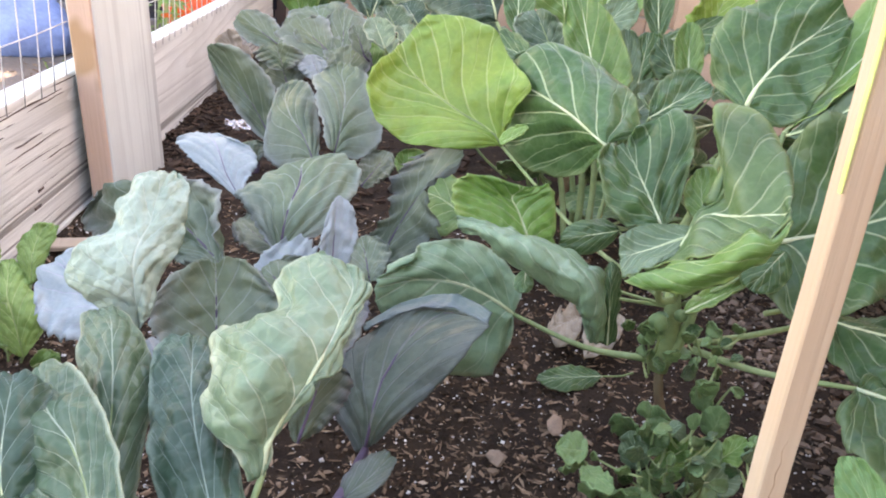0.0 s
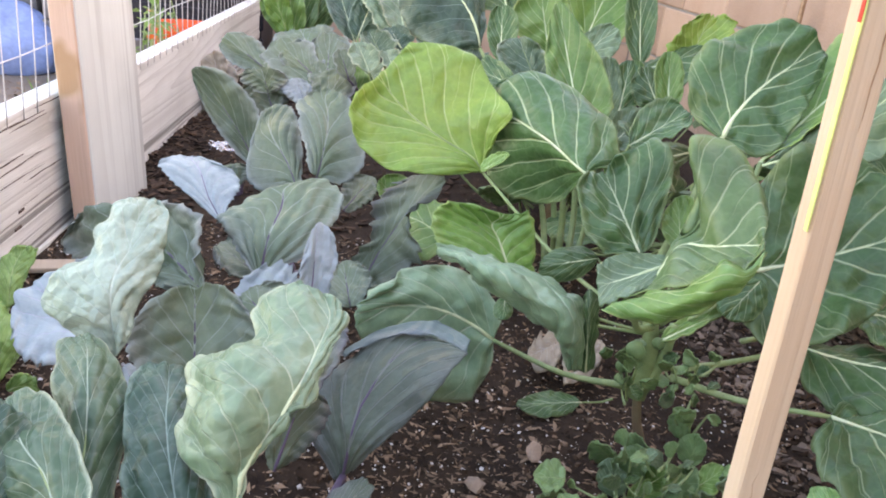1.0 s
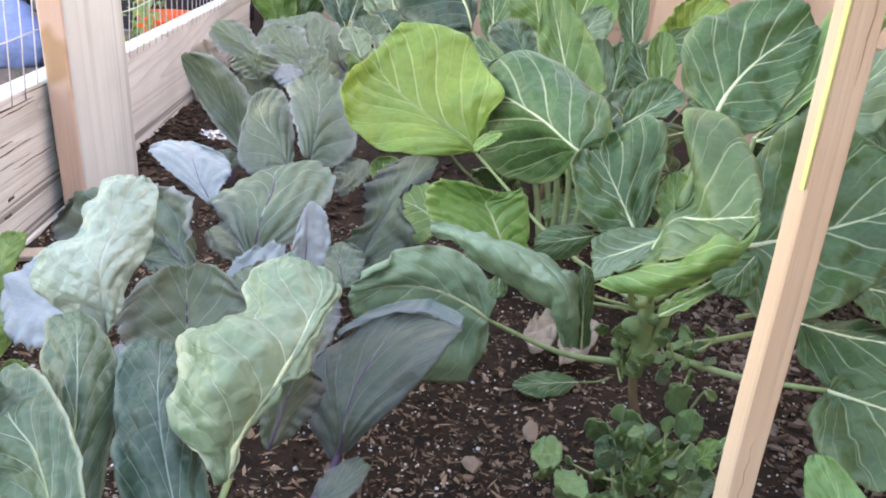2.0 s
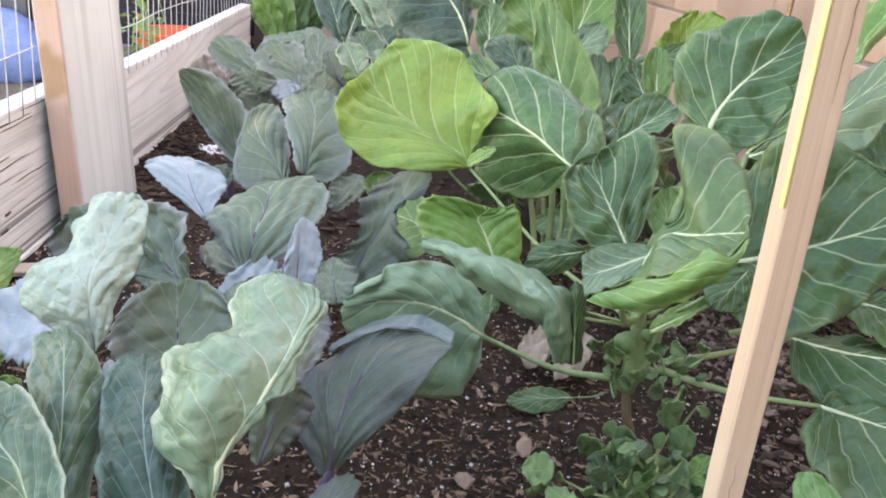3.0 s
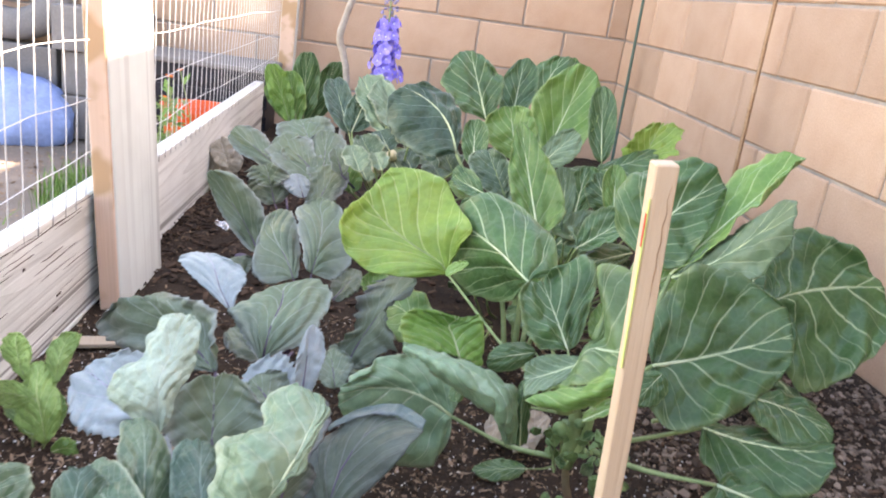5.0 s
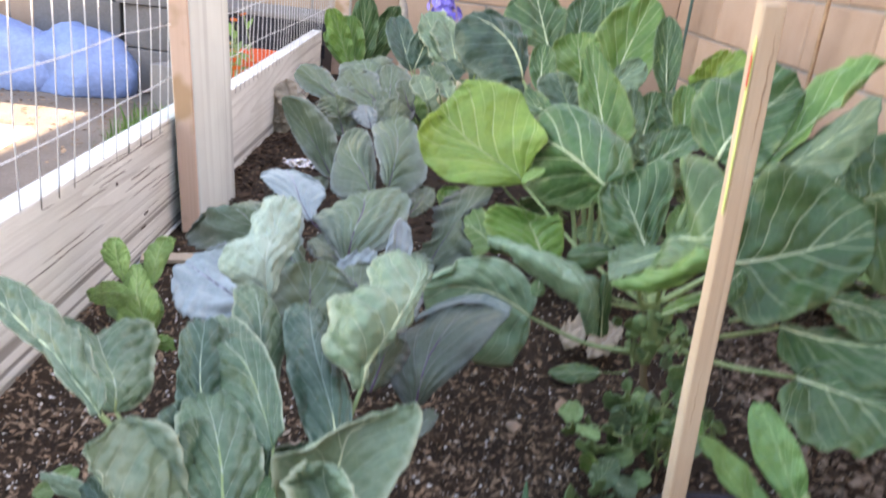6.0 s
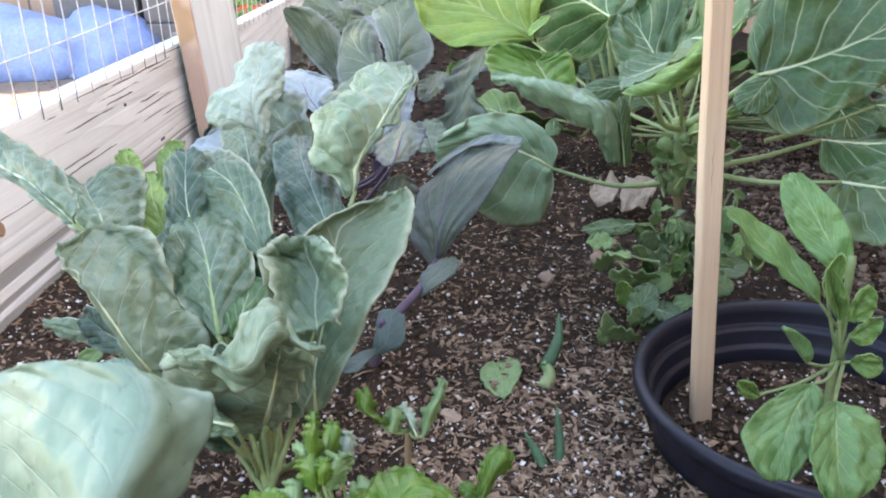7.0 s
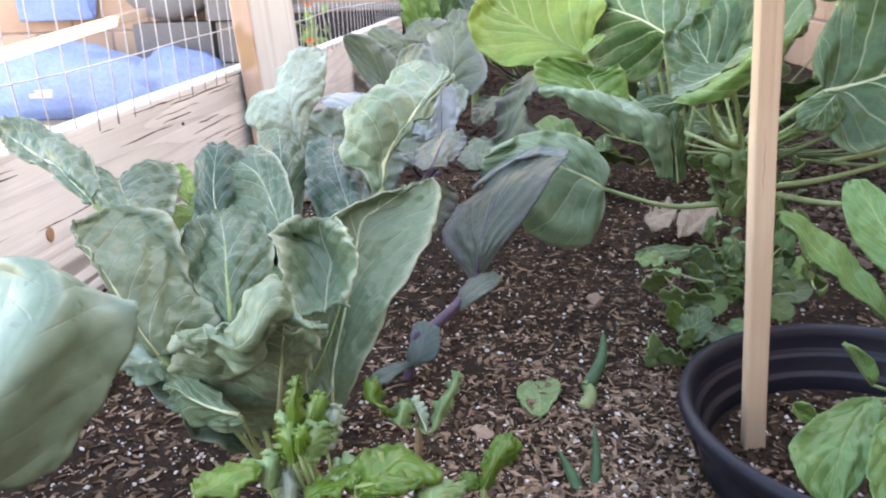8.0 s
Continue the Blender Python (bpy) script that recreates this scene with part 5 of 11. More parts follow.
leaf(sprouts_far, "lime", (0.459, 1.906, 0.176), (0.465, 1.956, 0.197), (0.470, 2.006, 0.188), (0.419, 1.961, 0.188), (0.511, 1.951, 0.176), "spoon", (0.530, 1.928, 0.020), cup=0.1, wave=0.06, rib=0.003, nu=18, nv=14, seed=38)
leaf(sprouts_far, "sprout", (1.001, 1.524, 0.077), (1.011, 1.464, 0.085), (1.022, 1.405, 0.063), (1.055, 1.472, 0.053), (0.968, 1.457, 0.088), "spoon", (0.800, 1.737, 0.020), cup=0.1, wave=0.06, rib=0.003, nu=18, nv=14, seed=39)
leaf(sprouts_far, "lime", (0.983, 1.695, 0.081), (0.962, 1.647, 0.141), (0.941, 1.598, 0.170), (1.008, 1.627, 0.152), (0.916, 1.666, 0.099), "spoon", (0.791, 1.822, 0.020), cup=0.1, wave=0.06, rib=0.003, nu=18, nv=14, seed=40)
leaf(sprouts_far, "sprout", (0.702, 1.555, 0.202), (0.659, 1.587, 0.259), (0.616, 1.619, 0.287), (0.631, 1.548, 0.248), (0.688, 1.625, 0.241), "spoon", (0.651, 1.752, 0.020), cup=0.1, wave=0.06, rib=0.003, nu=18, nv=14, seed=41)
leaf(sprouts_far, "lime", (1.025, 1.576, 0.111), (1.073, 1.536, 0.122), (1.121, 1.495, 0.103), (1.114, 1.583, 0.109), (1.033, 1.488, 0.105), "spoon", (0.813, 1.763, 0.020), cup=0.1, wave=0.06, rib=0.003, nu=18, nv=14, seed=42)
leaf(sprouts_far, "lime", (0.823, 2.377, 0.075), (0.884, 2.400, 0.087), (0.946, 2.423, 0.069), (0.864, 2.454, 0.092), (0.904, 2.346, 0.052), "spoon", (0.711, 2.164, 0.020), cup=0.1, wave=0.06, rib=0.003, nu=18, nv=14, seed=43)
leaf(sprouts_far, "lime", (0.848, 1.797, 0.119), (0.905, 1.827, 0.147), (0.963, 1.857, 0.145), (0.882, 1.871, 0.144), (0.928, 1.783, 0.120), "spoon", (0.724, 1.874, 0.020), cup=0.1, wave=0.06, rib=0.003, nu=18, nv=14, seed=44)
leaf(sprouts_far, "sprout", (0.479, 1.629, 0.155), (0.498, 1.686, 0.190), (0.517, 1.743, 0.195), (0.449, 1.702, 0.195), (0.547, 1.670, 0.154), "spoon", (0.540, 1.790, 0.020), cup=0.1, wave=0.06, rib=0.003, nu=18, nv=14, seed=45)
leaf(sprouts_far, "sprout", (0.933, 1.530, 0.240), (0.967, 1.570, 0.290), (1.000, 1.611, 0.310), (0.930, 1.601, 0.285), (1.004, 1.539, 0.265), "spoon", (0.767, 1.740, 0.020), cup=0.1, wave=0.06, rib=0.003, nu=18, nv=14, seed=46)
leaf(sprouts_far, "sprout", (0.714, 1.948, 0.092), (0.669, 1.994, 0.124), (0.625, 2.039, 0.127), (0.626, 1.951, 0.139), (0.712, 2.036, 0.080), "spoon", (0.657, 1.949, 0.020), cup=0.1, wave=0.06, rib=0.003, nu=18, nv=14, seed=47)
cabbage_a = plant("red_cabbage", (0.130, 1.500, -0.020), "red cabbage with grey-green fanned leaves", "cabbage", [((0.130, 1.500, -0.020), 0.012), ((0.130, 1.500, 0.050), 0.014)], "stem_purple", "red cabbages")
sheet(cabbage_a, "cabbage", (
    ((0.134, 1.470, 0.182), (0.142, 1.465, 0.185), (0.148, 1.465, 0.189)),
    ((0.099, 1.480, 0.165), (0.127, 1.490, 0.208), (0.148, 1.485, 0.203)),
    ((0.072, 1.490, 0.179), (0.103, 1.520, 0.230), (0.141, 1.520, 0.233)),
    ((0.070, 1.520, 0.214), (0.090, 1.550, 0.250), (0.131, 1.550, 0.252)),
    ((0.077, 1.560, 0.256), (0.095, 1.570, 0.268), (0.119, 1.570, 0.268))), stem=(0.163, 1.450, 0.106), teeth=0.06, jag=0.03, ruffle=0.002, puff=0.02, rib=0.002, seed=20)
sheet(cabbage_a, "cabbage", (
    ((0.162, 1.450, 0.209), (0.171, 1.450, 0.204), (0.181, 1.450, 0.201)),
    ((0.151, 1.470, 0.235), (0.177, 1.470, 0.242), (0.207, 1.450, 0.198)),
    ((0.138, 1.500, 0.266), (0.176, 1.510, 0.271), (0.232, 1.465, 0.225)),
    ((0.131, 1.530, 0.282), (0.169, 1.535, 0.292), (0.222, 1.500, 0.258)),
    ((0.145, 1.540, 0.297), (0.173, 1.545, 0.306), (0.204, 1.530, 0.295))), stem=(0.167, 1.450, 0.106), teeth=0.06, jag=0.03, ruffle=0.002, puff=0.02, rib=0.002, seed=21)
sheet(cabbage_a, "lavender", (
    ((0.046, 1.420, 0.141), (0.051, 1.420, 0.142), (0.057, 1.420, 0.144)),
    ((0.012, 1.440, 0.159), (0.029, 1.445, 0.165), (0.060, 1.440, 0.161)),
    ((-0.025, 1.470, 0.173), (0.012, 1.475, 0.188), (0.069, 1.455, 0.177)),
    ((-0.047, 1.490, 0.186), (-0.005, 1.500, 0.194), (0.060, 1.480, 0.186)),
    ((-0.045, 1.500, 0.193), (-0.006, 1.510, 0.197), (0.039, 1.490, 0.197))), stem=(0.140, 1.420, 0.091), teeth=0.10, jag=0.03, ruffle=0.003, puff=0.02, rib=0.0022, seed=23)
sheet(cabbage_a, "cabbage", (
    ((0.123, 1.260, 0.141), (0.126, 1.260, 0.142), (0.130, 1.260, 0.143), (0.135, 1.260, 0.145), (0.142, 1.260, 0.148)),
    ((0.100, 1.280, 0.161), (0.116, 1.280, 0.172), (0.135, 1.275, 0.186), (0.162, 1.270, 0.180), (0.179, 1.265, 0.167)),
    ((0.080, 1.300, 0.178), (0.111, 1.305, 0.198), (0.143, 1.310, 0.209), (0.176, 1.300, 0.209), (0.200, 1.285, 0.189)),
    ((0.071, 1.310, 0.182), (0.102, 1.320, 0.203), (0.143, 1.330, 0.222), (0.179, 1.330, 0.227), (0.209, 1.310, 0.205)),
    ((0.074, 1.315, 0.185), (0.110, 1.330, 0.209), (0.155, 1.340, 0.230), (0.188, 1.345, 0.238), (0.213, 1.325, 0.225))), fan=True, stem=(0.157, 1.400, 0.085), teeth=0.06, jag=0.03, ruffle=0.002, puff=0.03, seed=22)
leaf(cabbage_a, "cabbage_dark", (0.039, 1.600, 0.128), (0.033, 1.610, 0.143), (0.027, 1.620, 0.157), (0.001, 1.600, 0.138), (0.053, 1.620, 0.149), "fan", cup=0.06, wave=0.04, waves=7, jag=0.05, teeth=0.14, rib=0.0028, seed=24)
leaf(cabbage_a, "cabbage_dark", (0.127, 1.300, 0.118), (0.094, 1.330, 0.125), (0.061, 1.360, 0.132), (0.080, 1.300, 0.121), (0.096, 1.360, 0.135), "fan", cup=0.06, wave=0.04, waves=7, jag=0.05, teeth=0.14, rib=0.0028, seed=25)
cabbage_b = plant("red_cabbage", (0.080, 1.170, -0.010), "red cabbage with wide grey-green outer leaves", "cabbage", [((0.080, 1.170, -0.010), 0.012), ((0.080, 1.170, 0.060), 0.014)], "stem_purple", "red cabbages")
leaf(cabbage_b, "cabbage", (0.077, 1.200, 0.145), (0.020, 1.260, 0.165), (-0.056, 1.330, 0.186), ((0.031, 1.220, 0.138), (-0.058, 1.320, 0.104), (-0.140, 1.400, 0.097), (-0.105, 1.380, 0.145)), ((0.081, 1.220, 0.173), (0.071, 1.250, 0.206), (0.037, 1.280, 0.212), (-0.012, 1.320, 0.198)), "fan", (0.070, 1.150, 0.128), cup=0.05, wave=0.02, waves=7, jag=0.02, teeth=0.14, rib=0.0026, seed=27)
leaf(cabbage_b, "cabbage", (0.118, 0.990, 0.148), (0.112, 1.020, 0.187), (0.107, 1.040, 0.228), ((0.086, 1.000, 0.149), (0.062, 1.010, 0.178), (0.070, 1.030, 0.210)), ((0.151, 1.000, 0.158), (0.171, 1.010, 0.196), (0.148, 1.030, 0.224)), "fan", (0.083, 1.130, 0.099), cup=0.05, wave=0.02, waves=7, jag=0.02, teeth=0.14, rib=0.0026, seed=28)
leaf(cabbage_b, "lavender", (0.029, 1.060, 0.157), (-0.016, 1.090, 0.166), (-0.061, 1.120, 0.176), ((0.003, 1.050, 0.132), (-0.041, 1.060, 0.128), (-0.067, 1.090, 0.149)), ((0.025, 1.090, 0.177), (0.007, 1.130, 0.195), (-0.037, 1.130, 0.190)), "fan", (0.069, 1.120, 0.127), cup=0.05, wave=0.02, waves=7, jag=0.02, teeth=0.12, rib=0.0026, seed=29)
leaf(cabbage_b, "lavender", (0.201, 1.070, 0.183), (0.201, 1.090, 0.226), (0.201, 1.110, 0.268), (0.189, 1.080, 0.219), (0.220, 1.100, 0.233), "fan", (0.145, 1.100, 0.124), cup=0.06, wave=0.04, waves=7, jag=0.05, teeth=0.14, rib=0.0028, seed=30)
leaf(cabbage_b, "lavender", (0.197, 1.100, 0.171), (0.161, 1.115, 0.175), (0.124, 1.130, 0.180), (0.157, 1.080, 0.172), (0.171, 1.140, 0.208), "fan", (0.130, 1.100, 0.122), cup=0.06, wave=0.04, waves=7, jag=0.12, teeth=0.14, rib=0.0028, seed=31)
leaf(cabbage_b, "cabbage_dark", (0.173, 1.060, 0.181), (0.157, 1.075, 0.191), (0.140, 1.090, 0.200), (0.131, 1.070, 0.178), (0.180, 1.100, 0.201), "fan", cup=0.06, wave=0.04, waves=7, jag=0.05, teeth=0.14, rib=0.0028, seed=32)
leaf(cabbage_b, "cabbage_dark", (0.212, 0.900, 0.216), (0.215, 0.950, 0.225), (0.219, 1.000, 0.233), (0.189, 0.950, 0.214), (0.239, 0.970, 0.217), "fan", (0.126, 1.050, 0.110), cup=0.06, wave=0.04, waves=7, jag=0.05, teeth=0.14, rib=0.0028, seed=33)
leaf(cabbage_b, "cabbage_dark", (0.194, 0.920, 0.137), (0.202, 0.935, 0.163), (0.210, 0.950, 0.189), (0.186, 0.940, 0.165), (0.228, 0.950, 0.164), "fan", cup=0.06, wave=0.04, waves=7, jag=0.05, teeth=0.14, rib=0.0028, seed=34)
cabbage_c = plant("red_cabbage", (0.270, 1.420, -0.020), "dark red cabbage seedling in shade", "cabbage", [((0.270, 1.420, -0.020), 0.012), ((0.270, 1.420, 0.050), 0.014)], "stem_purple", "red cabbages")
leaf(cabbage_c, "cabbage_dark", (0.241, 1.340, 0.090), (0.275, 1.360, 0.167), (0.332, 1.360, 0.253), ((0.218, 1.360, 0.110), (0.255, 1.370, 0.150), (0.247, 1.390, 0.190), (0.272, 1.400, 0.221)), ((0.279, 1.330, 0.110), (0.310, 1.330, 0.155), (0.294, 1.340, 0.197), (0.327, 1.350, 0.226)), "fan", (0.275, 1.380, 0.057), cup=0.05, wave=0.09, waves=7, jag=0.12, teeth=0.24, rib=0.0026, seed=36)
leaf(cabbage_c, "cabbage_dark", (0.273, 1.380, 0.077), (0.243, 1.390, 0.089), (0.213, 1.400, 0.101), (0.236, 1.360, 0.082), (0.250, 1.420, 0.097), "fan", cup=0.06, wave=0.04, waves=7, jag=0.05, teeth=0.14, rib=0.0028, seed=0)
leaf(cabbage_c, "lime", (0.277, 1.450, 0.181), (0.266, 1.455, 0.193), (0.254, 1.460, 0.205), (0.258, 1.440, 0.182), (0.292, 1.470, 0.207), "oval", cup=0.1, seed=1)
cabbage_d = plant("red_cabbage", (-0.030, 1.980, -0.040), "red cabbage with upright grey-green leaves beside the board", "cabbage", [((-0.030, 1.980, -0.040), 0.012), ((-0.030, 1.980, 0.030), 0.014)], "stem_purple", "red cabbages")
leaf(cabbage_d, "cabbage", (0.042, 1.750, 0.121), (-0.007, 1.770, 0.195), (-0.068, 1.765, 0.269), ((0.015, 1.750, 0.132), (-0.033, 1.760, 0.186), (-0.061, 1.765, 0.236)), ((0.052, 1.750, 0.161), (0.042, 1.760, 0.216), (-0.006, 1.770, 0.263), (-0.047, 1.770, 0.275)), "fan", (0.074, 1.750, 0.091), cup=0.05, wave=0.02, waves=7, jag=0.02, teeth=0.14, rib=0.0026, seed=3)
leaf(cabbage_d, "cabbage", (-0.006, 2.350, 0.155), (-0.075, 2.375, 0.194), (-0.144, 2.400, 0.233), (-0.120, 2.380, 0.172), (-0.060, 2.420, 0.221), "fan", (0.052, 2.100, 0.116), cup=0.06, wave=0.04, waves=7, jag=0.05, teeth=0.14, rib=0.0028, seed=4)
leaf(cabbage_d, "cabbage_dark", (0.034, 2.000, 0.154), (0.018, 2.025, 0.190), (0.001, 2.050, 0.226), (-0.029, 2.020, 0.167), (0.068, 2.030, 0.199), "fan", (0.065, 2.000, 0.103), cup=0.06, wave=0.04, waves=7, jag=0.05, teeth=0.14, rib=0.0028, seed=5)
leaf(cabbage_d, "cabbage", (0.024, 2.000, 0.193), (0.014, 2.010, 0.215), (0.004, 2.020, 0.237), (-0.029, 2.000, 0.209), (0.060, 2.000, 0.222), "fan", cup=0.06, wave=0.04, waves=7, jag=0.1, teeth=0.14, rib=0.0028, seed=6)
leaf(cabbage_d, "cabbage", (0.116, 2.100, 0.168), (0.075, 2.175, 0.220), (0.033, 2.250, 0.271), (-0.012, 2.200, 0.207), (0.115, 2.200, 0.226), "fan", (0.101, 2.050, 0.094), cup=0.06, wave=0.04, waves=7, jag=0.05, teeth=0.14, rib=0.0028, seed=7)
leaf(cabbage_d, "cabbage", (0.129, 2.100, 0.170), (0.123, 2.175, 0.230), (0.118, 2.250, 0.290), (0.072, 2.200, 0.227), (0.174, 2.200, 0.241), "fan", (0.114, 2.050, 0.096), cup=0.06, wave=0.04, waves=7, jag=0.05, teeth=0.14, rib=0.0028, seed=8)
leaf(cabbage_d, "cabbage", (0.108, 2.150, 0.199), (0.067, 2.175, 0.226), (0.026, 2.200, 0.252), (0.033, 2.180, 0.211), (0.081, 2.220, 0.261), "fan", cup=0.06, wave=0.04, waves=7, jag=0.1, teeth=0.14, rib=0.0028, seed=9)
leaf(cabbage_d, "cabbage_dark", (0.115, 2.000, 0.138), (0.139, 2.050, 0.188), (0.163, 2.100, 0.238), (0.100, 2.080, 0.199), (0.185, 2.050, 0.190), "fan", cup=0.06, wave=0.04, waves=7, jag=0.05, teeth=0.14, rib=0.0028, seed=10)
leaf(cabbage_d, "cabbage", (0.054, 2.600, 0.163), (0.029, 2.650, 0.197), (0.003, 2.700, 0.230), (-0.057, 2.650, 0.182), (0.112, 2.660, 0.222), "fan", cup=0.06, wave=0.04, waves=7, jag=0.05, teeth=0.14, rib=0.0028, seed=11)
leaf(cabbage_d, "lavender", (0.097, 2.000, 0.176), (0.084, 2.015, 0.199), (0.070, 2.030, 0.222), (0.050, 2.000, 0.196), (0.105, 2.020, 0.206), "fan", cup=0.06, wave=0.04, waves=7, jag=0.05, teeth=0.14, rib=0.0028, seed=12)
cabbage_e = plant("red_cabbage", (0.178, 0.890, 0.000), "young red cabbage with one long purple-stalked leaf", "cabbage", [((0.178, 0.890, -0.010), 0.006), ((0.193, 0.896, 0.052), 0.0045)], "stem_purple", "red cabbages")
sheet(cabbage_e, "purple_under", (
    ((0.255, 1.005, 0.077), (0.244, 1.005, 0.068), (0.236, 1.010, 0.061)),
    ((0.272, 1.000, 0.106), (0.247, 1.010, 0.098), (0.215, 1.040, 0.076)),
    ((0.299, 1.000, 0.141), (0.252, 1.030, 0.124), (0.201, 1.070, 0.097)),
    ((0.320, 1.000, 0.168), (0.267, 1.045, 0.152), (0.212, 1.085, 0.119)),
    ((0.331, 1.005, 0.186), (0.287, 1.055, 0.172), (0.239, 1.085, 0.146)),
    ((0.338, 1.010, 0.196), (0.304, 1.055, 0.186), (0.270, 1.075, 0.173)),
    ((0.341, 1.015, 0.198), (0.321, 1.040, 0.195), (0.301, 1.055, 0.191))), mid=-0.05, stem=(0.192, 0.895, 0.050), jag=0.012, ruffle=0.0015, crumple=0.0014, puff=0.012, rib=0.0028, nu=52, nv=40, seed=14)
sheet(cabbage_e, "purple", (
    ((0.236, 1.086, 0.143), (0.234, 1.090, 0.145), (0.237, 1.095, 0.147)),
    ((0.268, 1.076, 0.172), (0.268, 1.084, 0.173), (0.269, 1.088, 0.176)),
    ((0.300, 1.056, 0.191), (0.302, 1.066, 0.193), (0.304, 1.072, 0.196)),
    ((0.323, 1.040, 0.195), (0.324, 1.050, 0.197), (0.326, 1.058, 0.200)),
    ((0.340, 1.016, 0.198), (0.342, 1.024, 0.200), (0.344, 1.030, 0.203))), mid=0.9, teeth=0.08, jag=0.03, ruffle=0.0015, puff=0.0, rib=0.0, nu=50, nv=14, seed=3)
sheet(cabbage_e, "purple_under", (
    ((0.221, 0.955, 0.052), (0.224, 0.950, 0.052), (0.229, 0.946, 0.053)),
    ((0.231, 0.970, 0.069), (0.242, 0.955, 0.069), (0.249, 0.945, 0.067)),
    ((0.246, 0.985, 0.076), (0.256, 0.970, 0.074), (0.264, 0.960, 0.072)),
    ((0.262, 0.995, 0.077), (0.268, 0.990, 0.076), (0.273, 0.985, 0.074))), jag=0.02, ruffle=0.0015, crumple=0.001, puff=0.02, rib=0.0015, nu=28, nv=22, seed=15)
stalk(cabbage_e, (0.192, 0.893, 0.045), (0.245, 1.005, 0.069), 0.0048, "stem_purple")
chard = plant("chard", (-0.11, 3.25, -0.04), "light green leafy plant at the far end of the bed", "vegetable plant")
leaf(chard, "lettuce", (-0.080, 3.150, 0.129), (-0.119, 3.150, 0.232), (-0.159, 3.150, 0.334), (-0.170, 3.150, 0.242), (-0.087, 3.170, 0.252), "oval", (-0.085, 3.250, 0.053), cup=0.12, wave=0.06, rib=0.004, seed=17)
leaf(chard, "lime", (-0.061, 3.180, 0.127), (-0.081, 3.180, 0.221), (-0.100, 3.180, 0.314), (-0.130, 3.180, 0.231), (-0.040, 3.200, 0.241), "oval", (-0.062, 3.250, 0.056), cup=0.12, wave=0.06, rib=0.004, seed=18)
leaf(chard, "sprout", (-0.042, 3.210, 0.125), (-0.045, 3.210, 0.256), (-0.048, 3.210, 0.386), (-0.096, 3.210, 0.266), (0.005, 3.230, 0.279), "oval", (-0.040, 3.250, 0.060), cup=0.12, wave=0.06, rib=0.004, seed=19)
leaf(chard, "sprout", (-0.028, 3.240, 0.122), (-0.013, 3.240, 0.217), (0.003, 3.240, 0.313), (-0.061, 3.240, 0.228), (0.041, 3.260, 0.241), "oval", (-0.023, 3.250, 0.062), cup=0.12, wave=0.06, rib=0.004, seed=20)
leaf(chard, "sprout", (-0.010, 3.270, 0.120), (0.022, 3.270, 0.239), (0.055, 3.270, 0.359), (-0.023, 3.270, 0.251), (0.081, 3.290, 0.264), "oval", (-0.002, 3.250, 0.065), cup=0.12, wave=0.06, rib=0.004, seed=21)
leaf(chard, "lettuce", (-0.073, 3.300, 0.106), (-0.089, 3.300, 0.167), (-0.106, 3.300, 0.227), (-0.133, 3.300, 0.178), (-0.055, 3.320, 0.187), "oval", (-0.062, 3.250, 0.056), cup=0.12, wave=0.06, rib=0.004, seed=22)
leaf(chard, "lime", (-0.045, 3.330, 0.105), (-0.035, 3.330, 0.175), (-0.024, 3.330, 0.246), (-0.079, 3.330, 0.187), (0.011, 3.350, 0.198), "oval", (-0.032, 3.250, 0.061), cup=0.12, wave=0.06, rib=0.004, seed=23)
leaf(chard, "lime", (-0.106, 3.360, 0.092), (-0.148, 3.360, 0.161), (-0.190, 3.360, 0.230), (-0.198, 3.360, 0.172), (-0.119, 3.380, 0.181), "oval", (-0.089, 3.250, 0.053), cup=0.12, wave=0.06, rib=0.004, seed=24)
leaf(chard, "sprout", (-0.027, 3.390, 0.098), (0.004, 3.390, 0.178), (0.036, 3.390, 0.259), (-0.031, 3.390, 0.192), (0.050, 3.410, 0.201), "oval", (-0.010, 3.250, 0.064), cup=0.12, wave=0.06, rib=0.004, seed=25)
broccoli = plant("cauliflower", (0.13, 2.55, -0.04), "blue-green cauliflower plant going to seed", "vegetable plant", [((0.13, 2.55, -0.04), 0.012), ((0.13, 2.55, 0.15), 0.010)])
leaf(broccoli, "cauli_blue", (0.163, 2.500, 0.239), (0.131, 2.550, 0.307), (0.099, 2.600, 0.376), (0.085, 2.550, 0.311), (0.159, 2.560, 0.337), "oval", (0.200, 2.500, 0.135), cup=0.1, seed=27)
leaf(broccoli, "cauli_blue", (0.171, 2.450, 0.257), (0.188, 2.475, 0.312), (0.204, 2.500, 0.367), (0.147, 2.480, 0.313), (0.232, 2.480, 0.301), "oval", (0.200, 2.500, 0.135), cup=0.1, seed=28)
leaf(broccoli, "cauli_light", (0.274, 2.400, 0.272), (0.229, 2.450, 0.338), (0.183, 2.500, 0.403), (0.196, 2.450, 0.316), (0.276, 2.480, 0.372), "oval", (0.264, 2.400, 0.166), cup=0.1, jag=0.15, wave=0.08, seed=29)
leaf(broccoli, "cauli_light", (0.288, 2.400, 0.282), (0.267, 2.450, 0.344), (0.247, 2.500, 0.405), (0.216, 2.450, 0.343), (0.290, 2.460, 0.352), "oval", (0.264, 2.400, 0.166), cup=0.1, jag=0.15, wave=0.08, seed=30)
